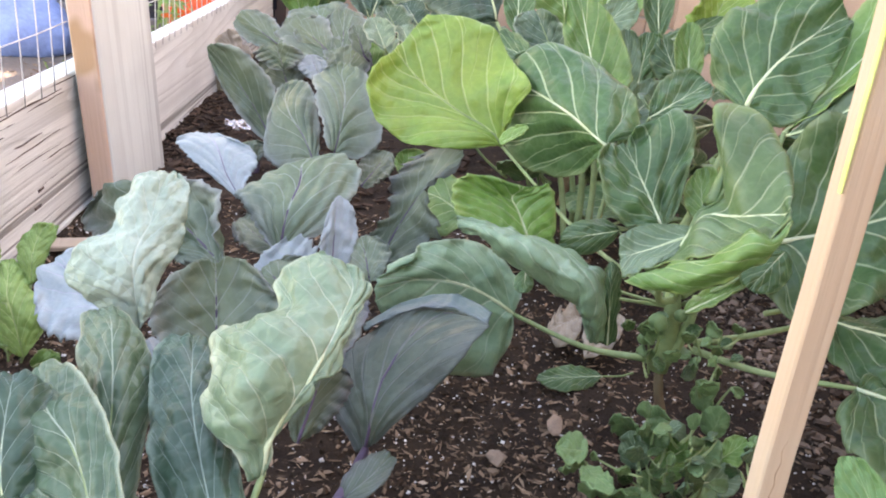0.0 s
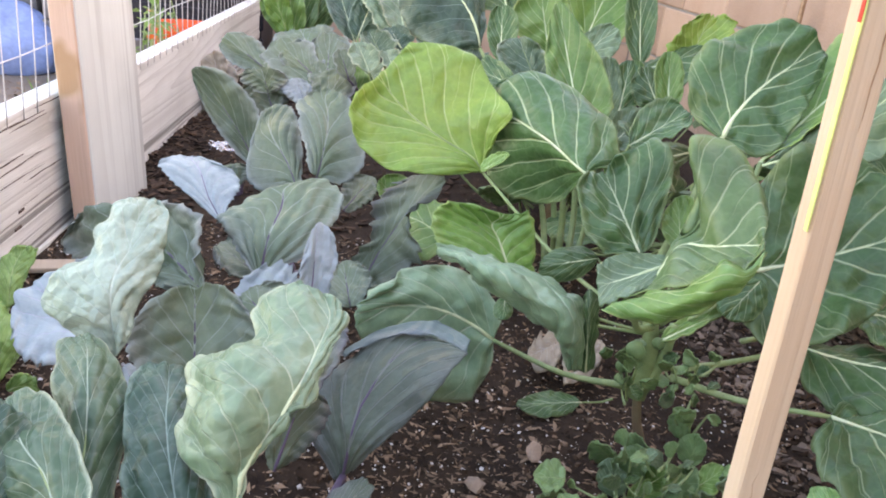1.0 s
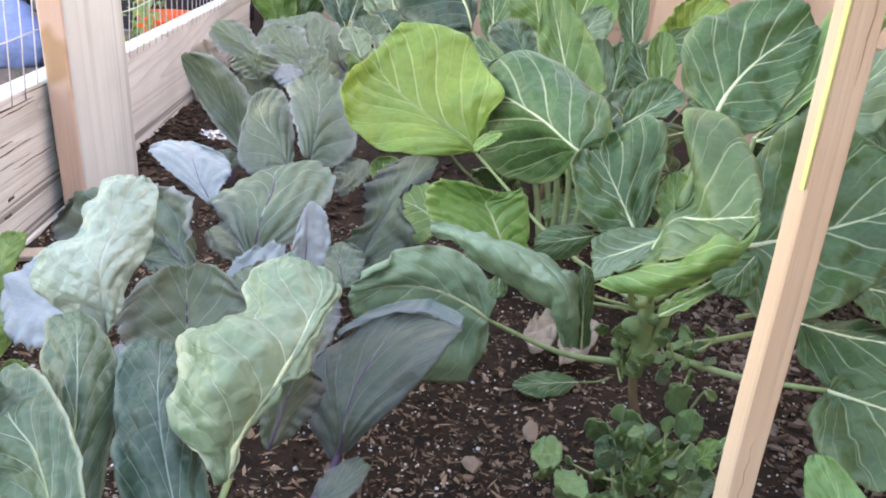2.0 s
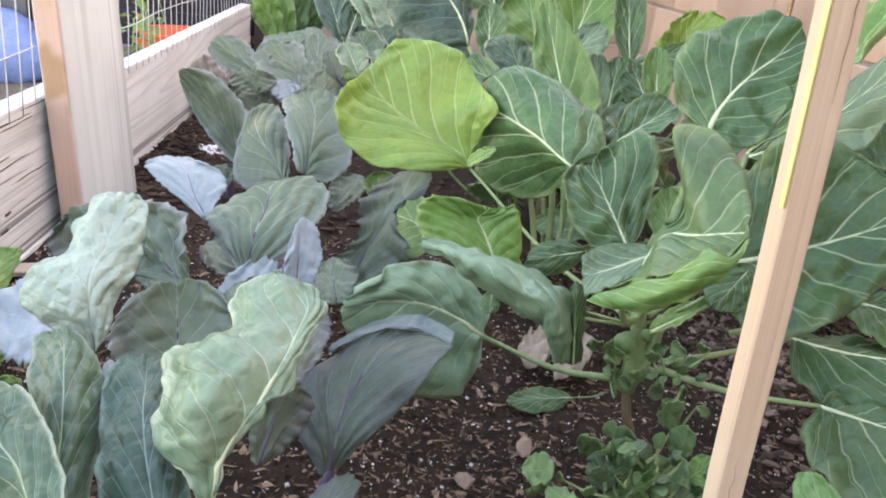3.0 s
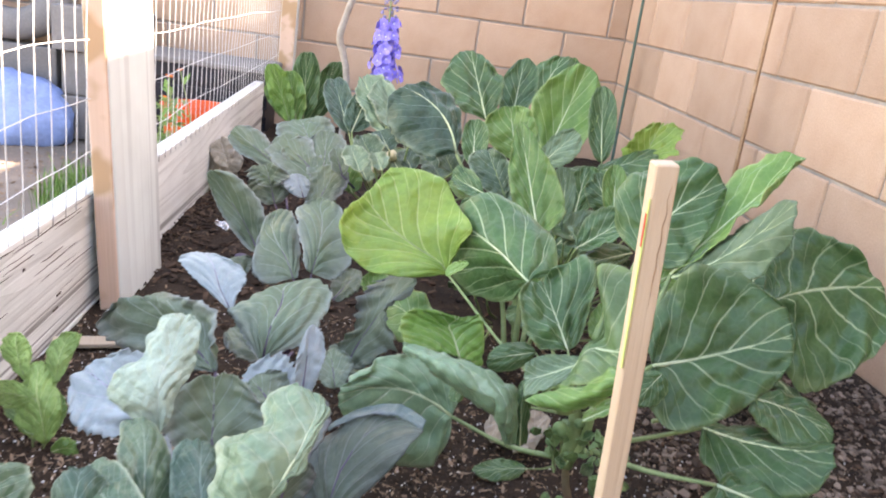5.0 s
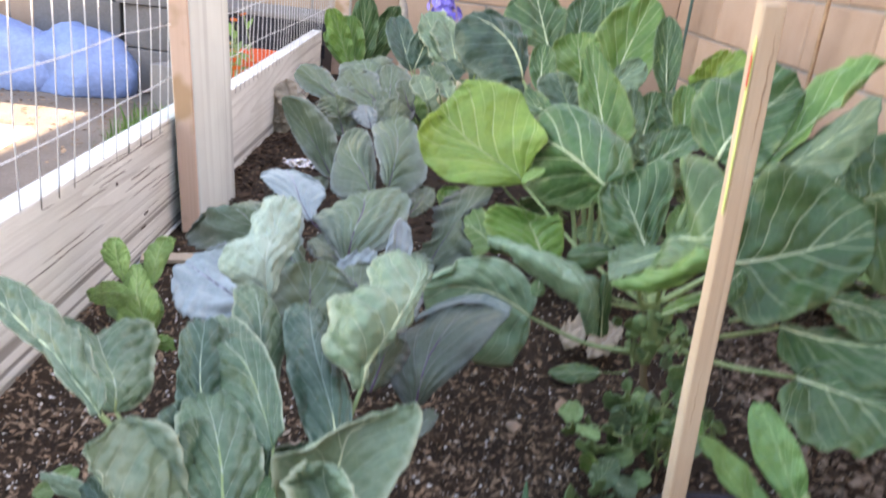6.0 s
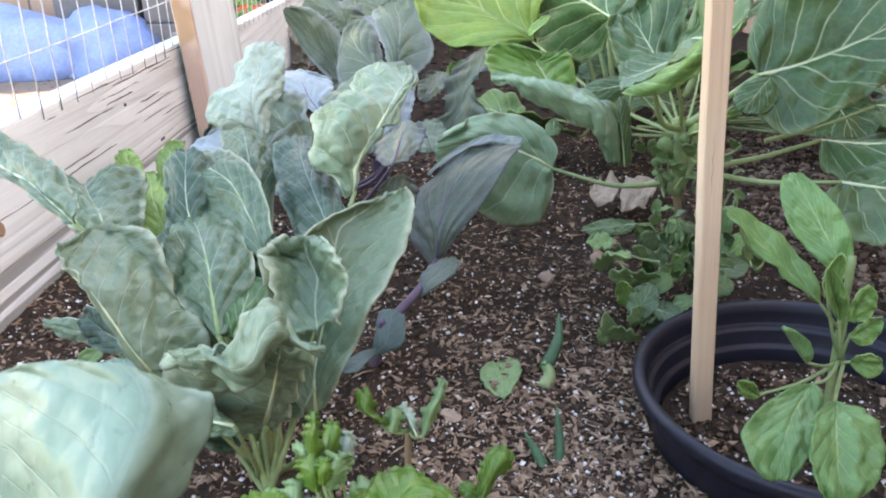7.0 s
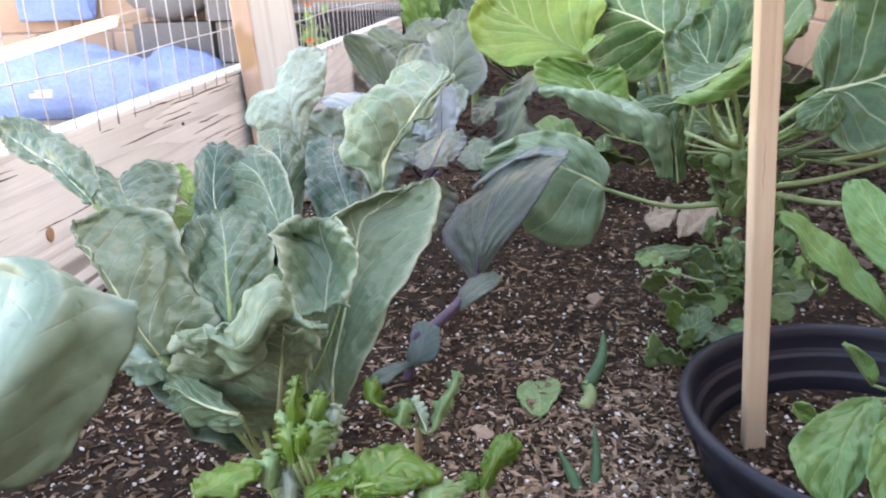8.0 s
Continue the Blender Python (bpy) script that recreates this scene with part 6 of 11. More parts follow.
leaf(broccoli, "cauli_light", (0.218, 1.950, 0.262), (0.204, 1.970, 0.286), (0.190, 1.990, 0.310), (0.177, 1.950, 0.282), (0.231, 1.980, 0.291), "oval", (0.291, 2.300, 0.097), cup=0.15, wave=0.08, jag=0.12, nu=14, nv=12, seed=31)
leaf(broccoli, "cauli", (0.241, 2.000, 0.285), (0.225, 2.020, 0.305), (0.210, 2.040, 0.325), (0.194, 2.000, 0.300), (0.258, 2.030, 0.312), "oval", (0.291, 2.300, 0.097), cup=0.15, wave=0.08, jag=0.12, nu=14, nv=12, seed=32)
leaf(broccoli, "cauli_blue", (0.277, 2.050, 0.297), (0.263, 2.070, 0.315), (0.249, 2.090, 0.332), (0.232, 2.050, 0.310), (0.295, 2.080, 0.322), "oval", (0.291, 2.300, 0.097), cup=0.15, wave=0.08, jag=0.12, nu=14, nv=12, seed=33)
leaf(broccoli, "cauli_light", (0.308, 2.100, 0.238), (0.291, 2.120, 0.261), (0.274, 2.140, 0.284), (0.254, 2.100, 0.256), (0.328, 2.130, 0.269), "oval", (0.291, 2.300, 0.097), cup=0.15, wave=0.08, jag=0.12, nu=14, nv=12, seed=34)
leaf(broccoli, "cauli", (0.350, 2.150, 0.271), (0.336, 2.170, 0.293), (0.322, 2.190, 0.315), (0.305, 2.150, 0.288), (0.367, 2.180, 0.300), "oval", (0.291, 2.300, 0.097), cup=0.15, wave=0.08, jag=0.12, nu=14, nv=12, seed=35)
leaf(broccoli, "cauli", (0.388, 2.200, 0.231), (0.373, 2.220, 0.252), (0.358, 2.240, 0.273), (0.338, 2.200, 0.247), (0.408, 2.230, 0.260), "oval", (0.291, 2.300, 0.097), cup=0.15, wave=0.08, jag=0.12, nu=14, nv=12, seed=36)
leaf(broccoli, "cauli_light", (0.316, 1.950, 0.334), (0.303, 1.970, 0.351), (0.291, 1.990, 0.368), (0.276, 1.950, 0.347), (0.331, 1.980, 0.357), "oval", (0.291, 2.300, 0.097), cup=0.15, wave=0.08, jag=0.12, nu=14, nv=12, seed=0)
leaf(broccoli, "cauli", (0.425, 2.000, 0.277), (0.411, 2.020, 0.298), (0.397, 2.040, 0.320), (0.379, 2.000, 0.294), (0.443, 2.030, 0.305), "oval", (0.291, 2.300, 0.097), cup=0.15, wave=0.08, jag=0.12, nu=14, nv=12, seed=1)
leaf(broccoli, "cauli", (0.409, 2.050, 0.241), (0.393, 2.070, 0.258), (0.378, 2.090, 0.275), (0.356, 2.050, 0.253), (0.431, 2.080, 0.265), "oval", (0.291, 2.300, 0.097), cup=0.15, wave=0.08, jag=0.12, nu=14, nv=12, seed=2)
leaf(broccoli, "lime", (0.202, 2.100, 0.173), (0.186, 2.120, 0.204), (0.171, 2.140, 0.235), (0.158, 2.100, 0.200), (0.216, 2.130, 0.210), "oval", (0.291, 2.300, 0.097), cup=0.15, wave=0.08, jag=0.12, nu=14, nv=12, seed=3)
leaf(broccoli, "cauli_light", (0.235, 2.150, 0.192), (0.218, 2.170, 0.219), (0.201, 2.190, 0.246), (0.185, 2.150, 0.214), (0.251, 2.180, 0.226), "oval", (0.291, 2.300, 0.097), cup=0.15, wave=0.08, jag=0.12, nu=14, nv=12, seed=4)
leaf(broccoli, "cauli", (0.499, 2.200, 0.180), (0.484, 2.220, 0.208), (0.469, 2.240, 0.236), (0.451, 2.200, 0.203), (0.517, 2.230, 0.215), "oval", (0.291, 2.300, 0.097), cup=0.15, wave=0.08, jag=0.12, nu=14, nv=12, seed=5)
leaf(broccoli, "cauli_light", (0.265, 1.950, 0.272), (0.255, 1.970, 0.286), (0.245, 1.990, 0.300), (0.235, 1.950, 0.284), (0.275, 1.980, 0.291), "oval", (0.291, 2.300, 0.097), cup=0.15, wave=0.08, jag=0.12, nu=14, nv=12, seed=6)
leaf(broccoli, "cauli_blue", (0.332, 2.000, 0.269), (0.321, 2.020, 0.285), (0.309, 2.040, 0.301), (0.295, 2.000, 0.282), (0.346, 2.030, 0.291), "oval", (0.291, 2.300, 0.097), cup=0.15, wave=0.08, jag=0.12, nu=14, nv=12, seed=7)
leaf(broccoli, "cabbage", (0.175, 2.050, 0.227), (0.163, 2.070, 0.253), (0.151, 2.090, 0.279), (0.143, 2.050, 0.250), (0.184, 2.080, 0.258), "oval", (0.291, 2.300, 0.097), cup=0.15, wave=0.08, jag=0.12, nu=14, nv=12, seed=8)
cauliflower = plant("cauliflower", (0.111, 0.723, 0.000), "cauliflower plant with wavy blue-green leaves", "vegetable plant", [((0.111, 0.723, 0.000), 0.011), ((0.113, 0.723, 0.056), 0.012), ((0.118, 0.723, 0.110), 0.010)])
sheet(cauliflower, "mint", (
    ((0.080, 0.915, 0.231), (0.083, 0.915, 0.231), (0.084, 0.915, 0.231), (0.088, 0.915, 0.234)),
    ((0.046, 0.920, 0.250), (0.069, 0.915, 0.256), (0.082, 0.915, 0.255), (0.091, 0.925, 0.252)),
    ((0.032, 0.925, 0.260), (0.058, 0.920, 0.269), (0.081, 0.920, 0.276), (0.099, 0.935, 0.270)),
    ((0.037, 0.935, 0.278), (0.061, 0.930, 0.282), (0.081, 0.935, 0.286), (0.102, 0.950, 0.277)),
    ((0.054, 0.950, 0.288), (0.069, 0.945, 0.293), (0.084, 0.950, 0.295), (0.103, 0.960, 0.290)),
    ((0.054, 0.965, 0.299), (0.070, 0.960, 0.307), (0.084, 0.965, 0.306), (0.104, 0.970, 0.304)),
    ((0.062, 0.980, 0.312), (0.075, 0.975, 0.317), (0.086, 0.980, 0.316), (0.102, 0.980, 0.311)),
    ((0.073, 0.990, 0.315), (0.080, 0.990, 0.317), (0.086, 0.990, 0.318), (0.093, 0.990, 0.316))), mid=0.3, stem=(0.125, 0.700, 0.060), jag=0.012, ruffle=0.002, crumple=0.003, puff=0.02, rib=0.0, nu=72, nv=52, seed=10)
sheet(cauliflower, "cauli", (
    ((0.108, 0.735, 0.166), (0.116, 0.735, 0.163), (0.127, 0.735, 0.171)),
    ((0.096, 0.760, 0.187), (0.110, 0.755, 0.193), (0.124, 0.760, 0.195)),
    ((0.092, 0.795, 0.207), (0.104, 0.788, 0.218), (0.119, 0.795, 0.209)),
    ((0.078, 0.830, 0.224), (0.098, 0.820, 0.240), (0.117, 0.830, 0.227)),
    ((0.066, 0.855, 0.239), (0.090, 0.845, 0.255), (0.109, 0.855, 0.238)),
    ((0.059, 0.875, 0.251), (0.081, 0.870, 0.260), (0.096, 0.875, 0.250)),
    ((0.059, 0.890, 0.255), (0.070, 0.890, 0.258), (0.081, 0.890, 0.256))), stem=(0.122, 0.690, 0.09), jag=0.012, ruffle=0.002, crumple=0.0018, puff=0.018, rib=0.0024, nu=56, seed=11)
sheet(cauliflower, "cauli", (
    ((0.124, 0.700, 0.206), (0.134, 0.700, 0.214), (0.141, 0.710, 0.225)),
    ((0.098, 0.735, 0.215), (0.117, 0.735, 0.231), (0.128, 0.745, 0.244)),
    ((0.072, 0.765, 0.223), (0.097, 0.765, 0.246), (0.111, 0.775, 0.256)),
    ((0.057, 0.780, 0.232), (0.078, 0.785, 0.250), (0.095, 0.800, 0.257)),
    ((0.052, 0.800, 0.239), (0.062, 0.810, 0.248), (0.075, 0.825, 0.254)),
    ((0.048, 0.815, 0.243), (0.052, 0.825, 0.249), (0.059, 0.835, 0.249))), stem=(0.115, 0.680, 0.09), jag=0.012, ruffle=0.002, crumple=0.003, puff=0.022, rib=0.0014, nu=56, seed=12)
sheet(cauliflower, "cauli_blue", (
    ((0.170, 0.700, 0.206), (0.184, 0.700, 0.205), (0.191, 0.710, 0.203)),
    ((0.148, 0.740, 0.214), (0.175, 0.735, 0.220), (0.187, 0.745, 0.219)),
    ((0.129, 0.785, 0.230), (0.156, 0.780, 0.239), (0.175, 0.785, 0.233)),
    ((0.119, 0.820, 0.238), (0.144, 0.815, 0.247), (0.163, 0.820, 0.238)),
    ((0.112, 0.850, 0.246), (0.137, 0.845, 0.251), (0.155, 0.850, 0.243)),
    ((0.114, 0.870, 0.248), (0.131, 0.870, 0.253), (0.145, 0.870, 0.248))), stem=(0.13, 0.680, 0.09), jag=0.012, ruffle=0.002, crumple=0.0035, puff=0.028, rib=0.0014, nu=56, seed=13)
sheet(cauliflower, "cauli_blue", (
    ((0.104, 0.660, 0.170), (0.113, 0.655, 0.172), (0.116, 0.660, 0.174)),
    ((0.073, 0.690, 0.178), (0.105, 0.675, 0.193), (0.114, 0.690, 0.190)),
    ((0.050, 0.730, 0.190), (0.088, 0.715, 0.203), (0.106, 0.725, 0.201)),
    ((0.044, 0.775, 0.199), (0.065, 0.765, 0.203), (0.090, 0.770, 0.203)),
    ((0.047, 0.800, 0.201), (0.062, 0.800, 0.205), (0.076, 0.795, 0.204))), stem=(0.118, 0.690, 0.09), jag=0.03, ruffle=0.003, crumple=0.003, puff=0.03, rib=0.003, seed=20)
sheet(cauliflower, "cauli_light", (
    ((0.186, 0.765, 0.231), (0.190, 0.765, 0.234), (0.193, 0.765, 0.236), (0.195, 0.765, 0.239)),
    ((0.180, 0.770, 0.247), (0.188, 0.765, 0.250), (0.194, 0.765, 0.251), (0.197, 0.770, 0.252)),
    ((0.162, 0.790, 0.249), (0.183, 0.765, 0.266), (0.199, 0.770, 0.264), (0.203, 0.778, 0.267)),
    ((0.159, 0.800, 0.257), (0.184, 0.770, 0.285), (0.208, 0.778, 0.278), (0.214, 0.785, 0.280)),
    ((0.163, 0.805, 0.272), (0.187, 0.780, 0.295), (0.215, 0.790, 0.284), (0.226, 0.800, 0.280)),
    ((0.155, 0.820, 0.279), (0.186, 0.795, 0.300), (0.221, 0.800, 0.296), (0.229, 0.810, 0.290)),
    ((0.161, 0.830, 0.285), (0.189, 0.810, 0.302), (0.225, 0.820, 0.300), (0.233, 0.825, 0.298)),
    ((0.186, 0.840, 0.293), (0.202, 0.830, 0.303), (0.228, 0.835, 0.303), (0.237, 0.840, 0.299)),
    ((0.185, 0.860, 0.299), (0.204, 0.850, 0.309), (0.230, 0.850, 0.307), (0.241, 0.850, 0.303)),
    ((0.195, 0.868, 0.309), (0.209, 0.866, 0.314), (0.226, 0.864, 0.311), (0.239, 0.860, 0.306)),
    ((0.206, 0.872, 0.312), (0.215, 0.870, 0.314), (0.224, 0.868, 0.314), (0.232, 0.866, 0.309))), mid=0.36, stem=(0.125, 0.660, 0.030), jag=0.015, ruffle=0.002, crumple=0.003, puff=0.03, rib=0.0030, nu=84, nv=56, seed=14)
sheet(cauliflower, "cauli_light", (
    ((0.019, 0.665, 0.251), (0.024, 0.665, 0.255), (0.025, 0.670, 0.258)),
    ((-0.010, 0.690, 0.256), (0.002, 0.690, 0.262), (0.006, 0.700, 0.259)),
    ((-0.043, 0.720, 0.262), (-0.022, 0.715, 0.269), (-0.014, 0.725, 0.266)),
    ((-0.082, 0.750, 0.263), (-0.054, 0.745, 0.276), (-0.035, 0.750, 0.272)),
    ((-0.111, 0.775, 0.268), (-0.094, 0.775, 0.284), (-0.071, 0.775, 0.281)),
    ((-0.128, 0.790, 0.277), (-0.121, 0.790, 0.285), (-0.106, 0.790, 0.286))), mid=-0.6, stem=(0.118, 0.723, 0.103), jag=0.03, ruffle=0.004, crumple=0.005, puff=0.02, rib=0.003, seed=16)
sheet(cauliflower, "cauli", (
    ((-0.013, 0.740, 0.207), (-0.004, 0.735, 0.208), (0.002, 0.735, 0.208), (0.007, 0.735, 0.209), (0.013, 0.740, 0.208)),
    ((-0.035, 0.765, 0.215), (-0.016, 0.750, 0.220), (-0.001, 0.745, 0.224), (0.009, 0.755, 0.217), (0.016, 0.770, 0.207)),
    ((-0.059, 0.790, 0.226), (-0.037, 0.780, 0.227), (-0.020, 0.775, 0.225), (-0.004, 0.785, 0.225), (0.012, 0.800, 0.218)),
    ((-0.078, 0.812, 0.234), (-0.053, 0.800, 0.236), (-0.033, 0.795, 0.230), (-0.014, 0.808, 0.234), (0.005, 0.825, 0.225)),
    ((-0.086, 0.822, 0.239), (-0.062, 0.815, 0.244), (-0.042, 0.812, 0.233), (-0.022, 0.825, 0.243), (-0.002, 0.838, 0.235))), mid=0.0, stem=(0.118, 0.723, 0.090), jag=0.02, ruffle=0.003, crumple=0.003, puff=0.016, rib=0.0022, nu=44, nv=48, seed=17)
sheet(cauliflower, "cauli_blue", (
    ((0.063, 0.745, 0.204), (0.072, 0.740, 0.206), (0.082, 0.745, 0.206)),
    ((0.042, 0.760, 0.212), (0.064, 0.755, 0.224), (0.085, 0.765, 0.220)),
    ((0.038, 0.780, 0.231), (0.059, 0.772, 0.243), (0.083, 0.785, 0.239)),
    ((0.037, 0.795, 0.250), (0.056, 0.790, 0.261), (0.076, 0.800, 0.254)),
    ((0.045, 0.802, 0.257), (0.053, 0.802, 0.261), (0.065, 0.804, 0.257))), mid=0.0, stem=(0.118, 0.710, 0.090), jag=0.02, ruffle=0.003, crumple=0.003, puff=0.022, rib=0.002, nu=40, nv=34, seed=18)
sheet(cauliflower, "cauli_light", (
    ((0.073, 0.612, 0.171), (0.080, 0.612, 0.171), (0.087, 0.622, 0.167), (0.098, 0.640, 0.165)),
    ((0.061, 0.612, 0.192), (0.067, 0.614, 0.195), (0.083, 0.632, 0.197), (0.104, 0.645, 0.179)),
    ((0.046, 0.616, 0.220), (0.053, 0.620, 0.219), (0.070, 0.645, 0.222), (0.087, 0.650, 0.199)),
    ((0.037, 0.620, 0.235), (0.040, 0.626, 0.231), (0.055, 0.662, 0.232), (0.082, 0.655, 0.225)),
    ((0.029, 0.625, 0.243), (0.030, 0.632, 0.242), (0.041, 0.668, 0.243), (0.071, 0.668, 0.243)),
    ((0.024, 0.632, 0.252), (0.027, 0.636, 0.251), (0.030, 0.662, 0.248), (0.045, 0.675, 0.245))), mid=-0.62, stem=(0.118, 0.700, 0.050), jag=0.025, ruffle=0.003, crumple=0.0035, puff=0.008, rib=0.003, nu=64, nv=48, seed=19)
sheet(cauliflower, "cauli_light", (
    ((0.155, 0.680, 0.091), (0.163, 0.680, 0.091), (0.171, 0.680, 0.095)),
    ((0.143, 0.672, 0.126), (0.162, 0.685, 0.123), (0.194, 0.672, 0.141)),
    ((0.140, 0.668, 0.165), (0.170, 0.690, 0.157), (0.213, 0.672, 0.181)),
    ((0.140, 0.668, 0.202), (0.178, 0.700, 0.196), (0.227, 0.682, 0.203)),
    ((0.140, 0.672, 0.229), (0.183, 0.705, 0.228), (0.240, 0.700, 0.224)),
    ((0.168, 0.685, 0.235), (0.203, 0.712, 0.239), (0.244, 0.712, 0.243)),
    ((0.210, 0.705, 0.249), (0.224, 0.715, 0.251), (0.238, 0.718, 0.255))), mid=0.12, stem=(0.122, 0.700, 0.020), jag=0.025, ruffle=0.003, crumple=0.0022, puff=0.014, rib=0.003, nu=60, nv=48, seed=21)
sheet(cauliflower, "cauli_light", (
    ((0.177, 0.590, 0.208), (0.186, 0.585, 0.212), (0.196, 0.585, 0.215), (0.205, 0.590, 0.215)),
    ((0.166, 0.600, 0.224), (0.175, 0.615, 0.215), (0.193, 0.610, 0.215), (0.208, 0.590, 0.222)),
    ((0.162, 0.605, 0.238), (0.173, 0.630, 0.227), (0.195, 0.625, 0.227), (0.212, 0.595, 0.236)),
    ((0.155, 0.610, 0.248), (0.167, 0.640, 0.237), (0.190, 0.630, 0.240), (0.210, 0.600, 0.246)),
    ((0.158, 0.625, 0.250), (0.169, 0.635, 0.247), (0.185, 0.635, 0.248), (0.202, 0.615, 0.251)),
    ((0.166, 0.635, 0.251), (0.174, 0.638, 0.250), (0.184, 0.638, 0.251), (0.193, 0.630, 0.252))), mid=0.1, stem=(0.118, 0.700, 0.103), jag=0.03, ruffle=0.003, crumple=0.003, puff=0.02, rib=0.0, seed=22)
sheet(cauliflower, "cauli_light", (
    ((0.099, 0.655, 0.097), (0.112, 0.650, 0.097), (0.128, 0.645, 0.103), (0.136, 0.642, 0.109), (0.143, 0.645, 0.105)),
    ((0.074, 0.650, 0.111), (0.097, 0.640, 0.114), (0.123, 0.628, 0.125), (0.147, 0.620, 0.136), (0.155, 0.632, 0.129)),
    ((0.077, 0.635, 0.140), (0.106, 0.618, 0.147), (0.134, 0.606, 0.159), (0.158, 0.598, 0.165), (0.168, 0.612, 0.156)),
    ((0.084, 0.618, 0.168), (0.118, 0.592, 0.183), (0.141, 0.588, 0.183), (0.169, 0.575, 0.194), (0.182, 0.590, 0.184)),
    ((0.092, 0.604, 0.189), (0.128, 0.570, 0.209), (0.143, 0.575, 0.206), (0.176, 0.560, 0.212), (0.191, 0.575, 0.203))), mid=0.5, stem=(0.120, 0.690, 0.030), jag=0.03, ruffle=0.006, crumple=0.003, puff=0.004, rib=0.0042, nu=48, nv=64, seed=23)
sheet(cauliflower, "cauli_light", (
    ((0.096, 0.600, 0.192), (0.100, 0.594, 0.191), (0.101, 0.596, 0.185)),
    ((0.112, 0.590, 0.200), (0.122, 0.574, 0.202), (0.116, 0.588, 0.186)),
    ((0.128, 0.580, 0.204), (0.136, 0.566, 0.206), (0.132, 0.576, 0.193)),
    ((0.142, 0.570, 0.208), (0.150, 0.555, 0.206), (0.146, 0.566, 0.191)),
    ((0.149, 0.572, 0.220), (0.164, 0.545, 0.217), (0.163, 0.560, 0.198)),
    ((0.155, 0.575, 0.228), (0.170, 0.552, 0.229), (0.170, 0.556, 0.215)),
    ((0.164, 0.575, 0.233), (0.177, 0.556, 0.234), (0.175, 0.560, 0.217)),
    ((0.168, 0.580, 0.229), (0.179, 0.565, 0.224), (0.179, 0.566, 0.214)),
    ((0.179, 0.566, 0.217), (0.193, 0.552, 0.221), (0.193, 0.560, 0.215)),
    ((0.196, 0.560, 0.220), (0.200, 0.556, 0.218), (0.201, 0.558, 0.216))), jag=0.03, ruffle=0.004, crumple=0.003, puff=0.0, rib=0.0, nu=90, nv=24, seed=24)
sheet(cauliflower, "cauli", (
    ((0.110, 0.640, 0.180), (0.116, 0.634, 0.183), (0.120, 0.640, 0.183)),
    ((0.086, 0.660, 0.191), (0.110, 0.650, 0.199), (0.129, 0.665, 0.196)),
    ((0.068, 0.690, 0.200), (0.103, 0.670, 0.215), (0.130, 0.690, 0.210)),
    ((0.053, 0.720, 0.211), (0.089, 0.705, 0.222), (0.117, 0.715, 0.219)),
    ((0.053, 0.745, 0.218), (0.073, 0.740, 0.222), (0.095, 0.745, 0.223)),
    ((0.060, 0.760, 0.217), (0.066, 0.760, 0.219), (0.074, 0.760, 0.219))), mid=0.0, stem=(0.120, 0.690, 0.060), jag=0.03, ruffle=0.003, crumple=0.003, puff=0.028, rib=0.003, nu=56, nv=44, seed=25)
sheet(cauliflower, "sprout", (
    ((0.116, 0.640, 0.180), (0.124, 0.638, 0.180), (0.133, 0.640, 0.180)),
    ((0.115, 0.650, 0.191), (0.131, 0.645, 0.196), (0.145, 0.650, 0.190)),
    ((0.119, 0.665, 0.199), (0.130, 0.668, 0.200), (0.142, 0.670, 0.200)),
    ((0.123, 0.675, 0.201), (0.130, 0.678, 0.202), (0.137, 0.680, 0.202))), jag=0.03, ruffle=0.003, crumple=0.003, puff=0.03, rib=0.0018, nu=36, nv=30, seed=27)
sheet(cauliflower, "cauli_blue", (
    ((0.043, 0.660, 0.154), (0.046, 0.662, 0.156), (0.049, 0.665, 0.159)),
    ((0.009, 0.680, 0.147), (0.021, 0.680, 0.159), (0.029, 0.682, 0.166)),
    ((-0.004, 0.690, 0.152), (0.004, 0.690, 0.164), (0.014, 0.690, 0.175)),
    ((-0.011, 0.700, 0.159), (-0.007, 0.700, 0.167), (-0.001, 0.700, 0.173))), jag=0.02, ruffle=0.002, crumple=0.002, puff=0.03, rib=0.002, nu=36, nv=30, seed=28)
sheet(cauliflower, "cauli_light", (
    ((-0.002, 0.705, 0.138), (-0.002, 0.705, 0.143), (-0.003, 0.706, 0.149)),
    ((-0.022, 0.715, 0.135), (-0.025, 0.715, 0.145), (-0.024, 0.718, 0.154)),
    ((-0.040, 0.722, 0.137), (-0.041, 0.722, 0.145), (-0.041, 0.726, 0.150)),
    ((-0.058, 0.730, 0.141), (-0.058, 0.730, 0.144), (-0.057, 0.732, 0.145))), stem=(0.110, 0.690, 0.040), jag=0.02, ruffle=0.002, crumple=0.002, puff=0.02, rib=0.0015, nu=30, nv=26, seed=29)
sheet(cauliflower, "cauli_sheen", (
    ((0.077, 0.632, 0.156), (0.080, 0.630, 0.153), (0.078, 0.630, 0.148)),
    ((0.051, 0.640, 0.163), (0.063, 0.625, 0.159), (0.072, 0.622, 0.148)),
    ((0.031, 0.650, 0.157), (0.038, 0.640, 0.148), (0.055, 0.630, 0.139)),
    ((0.025, 0.655, 0.152), (0.028, 0.650, 0.141), (0.040, 0.640, 0.135))), stem=(0.115, 0.660, 0.060), jag=0.02, ruffle=0.003, crumple=0.002, puff=0.02, rib=0.002, nu=36, nv=30, seed=30)
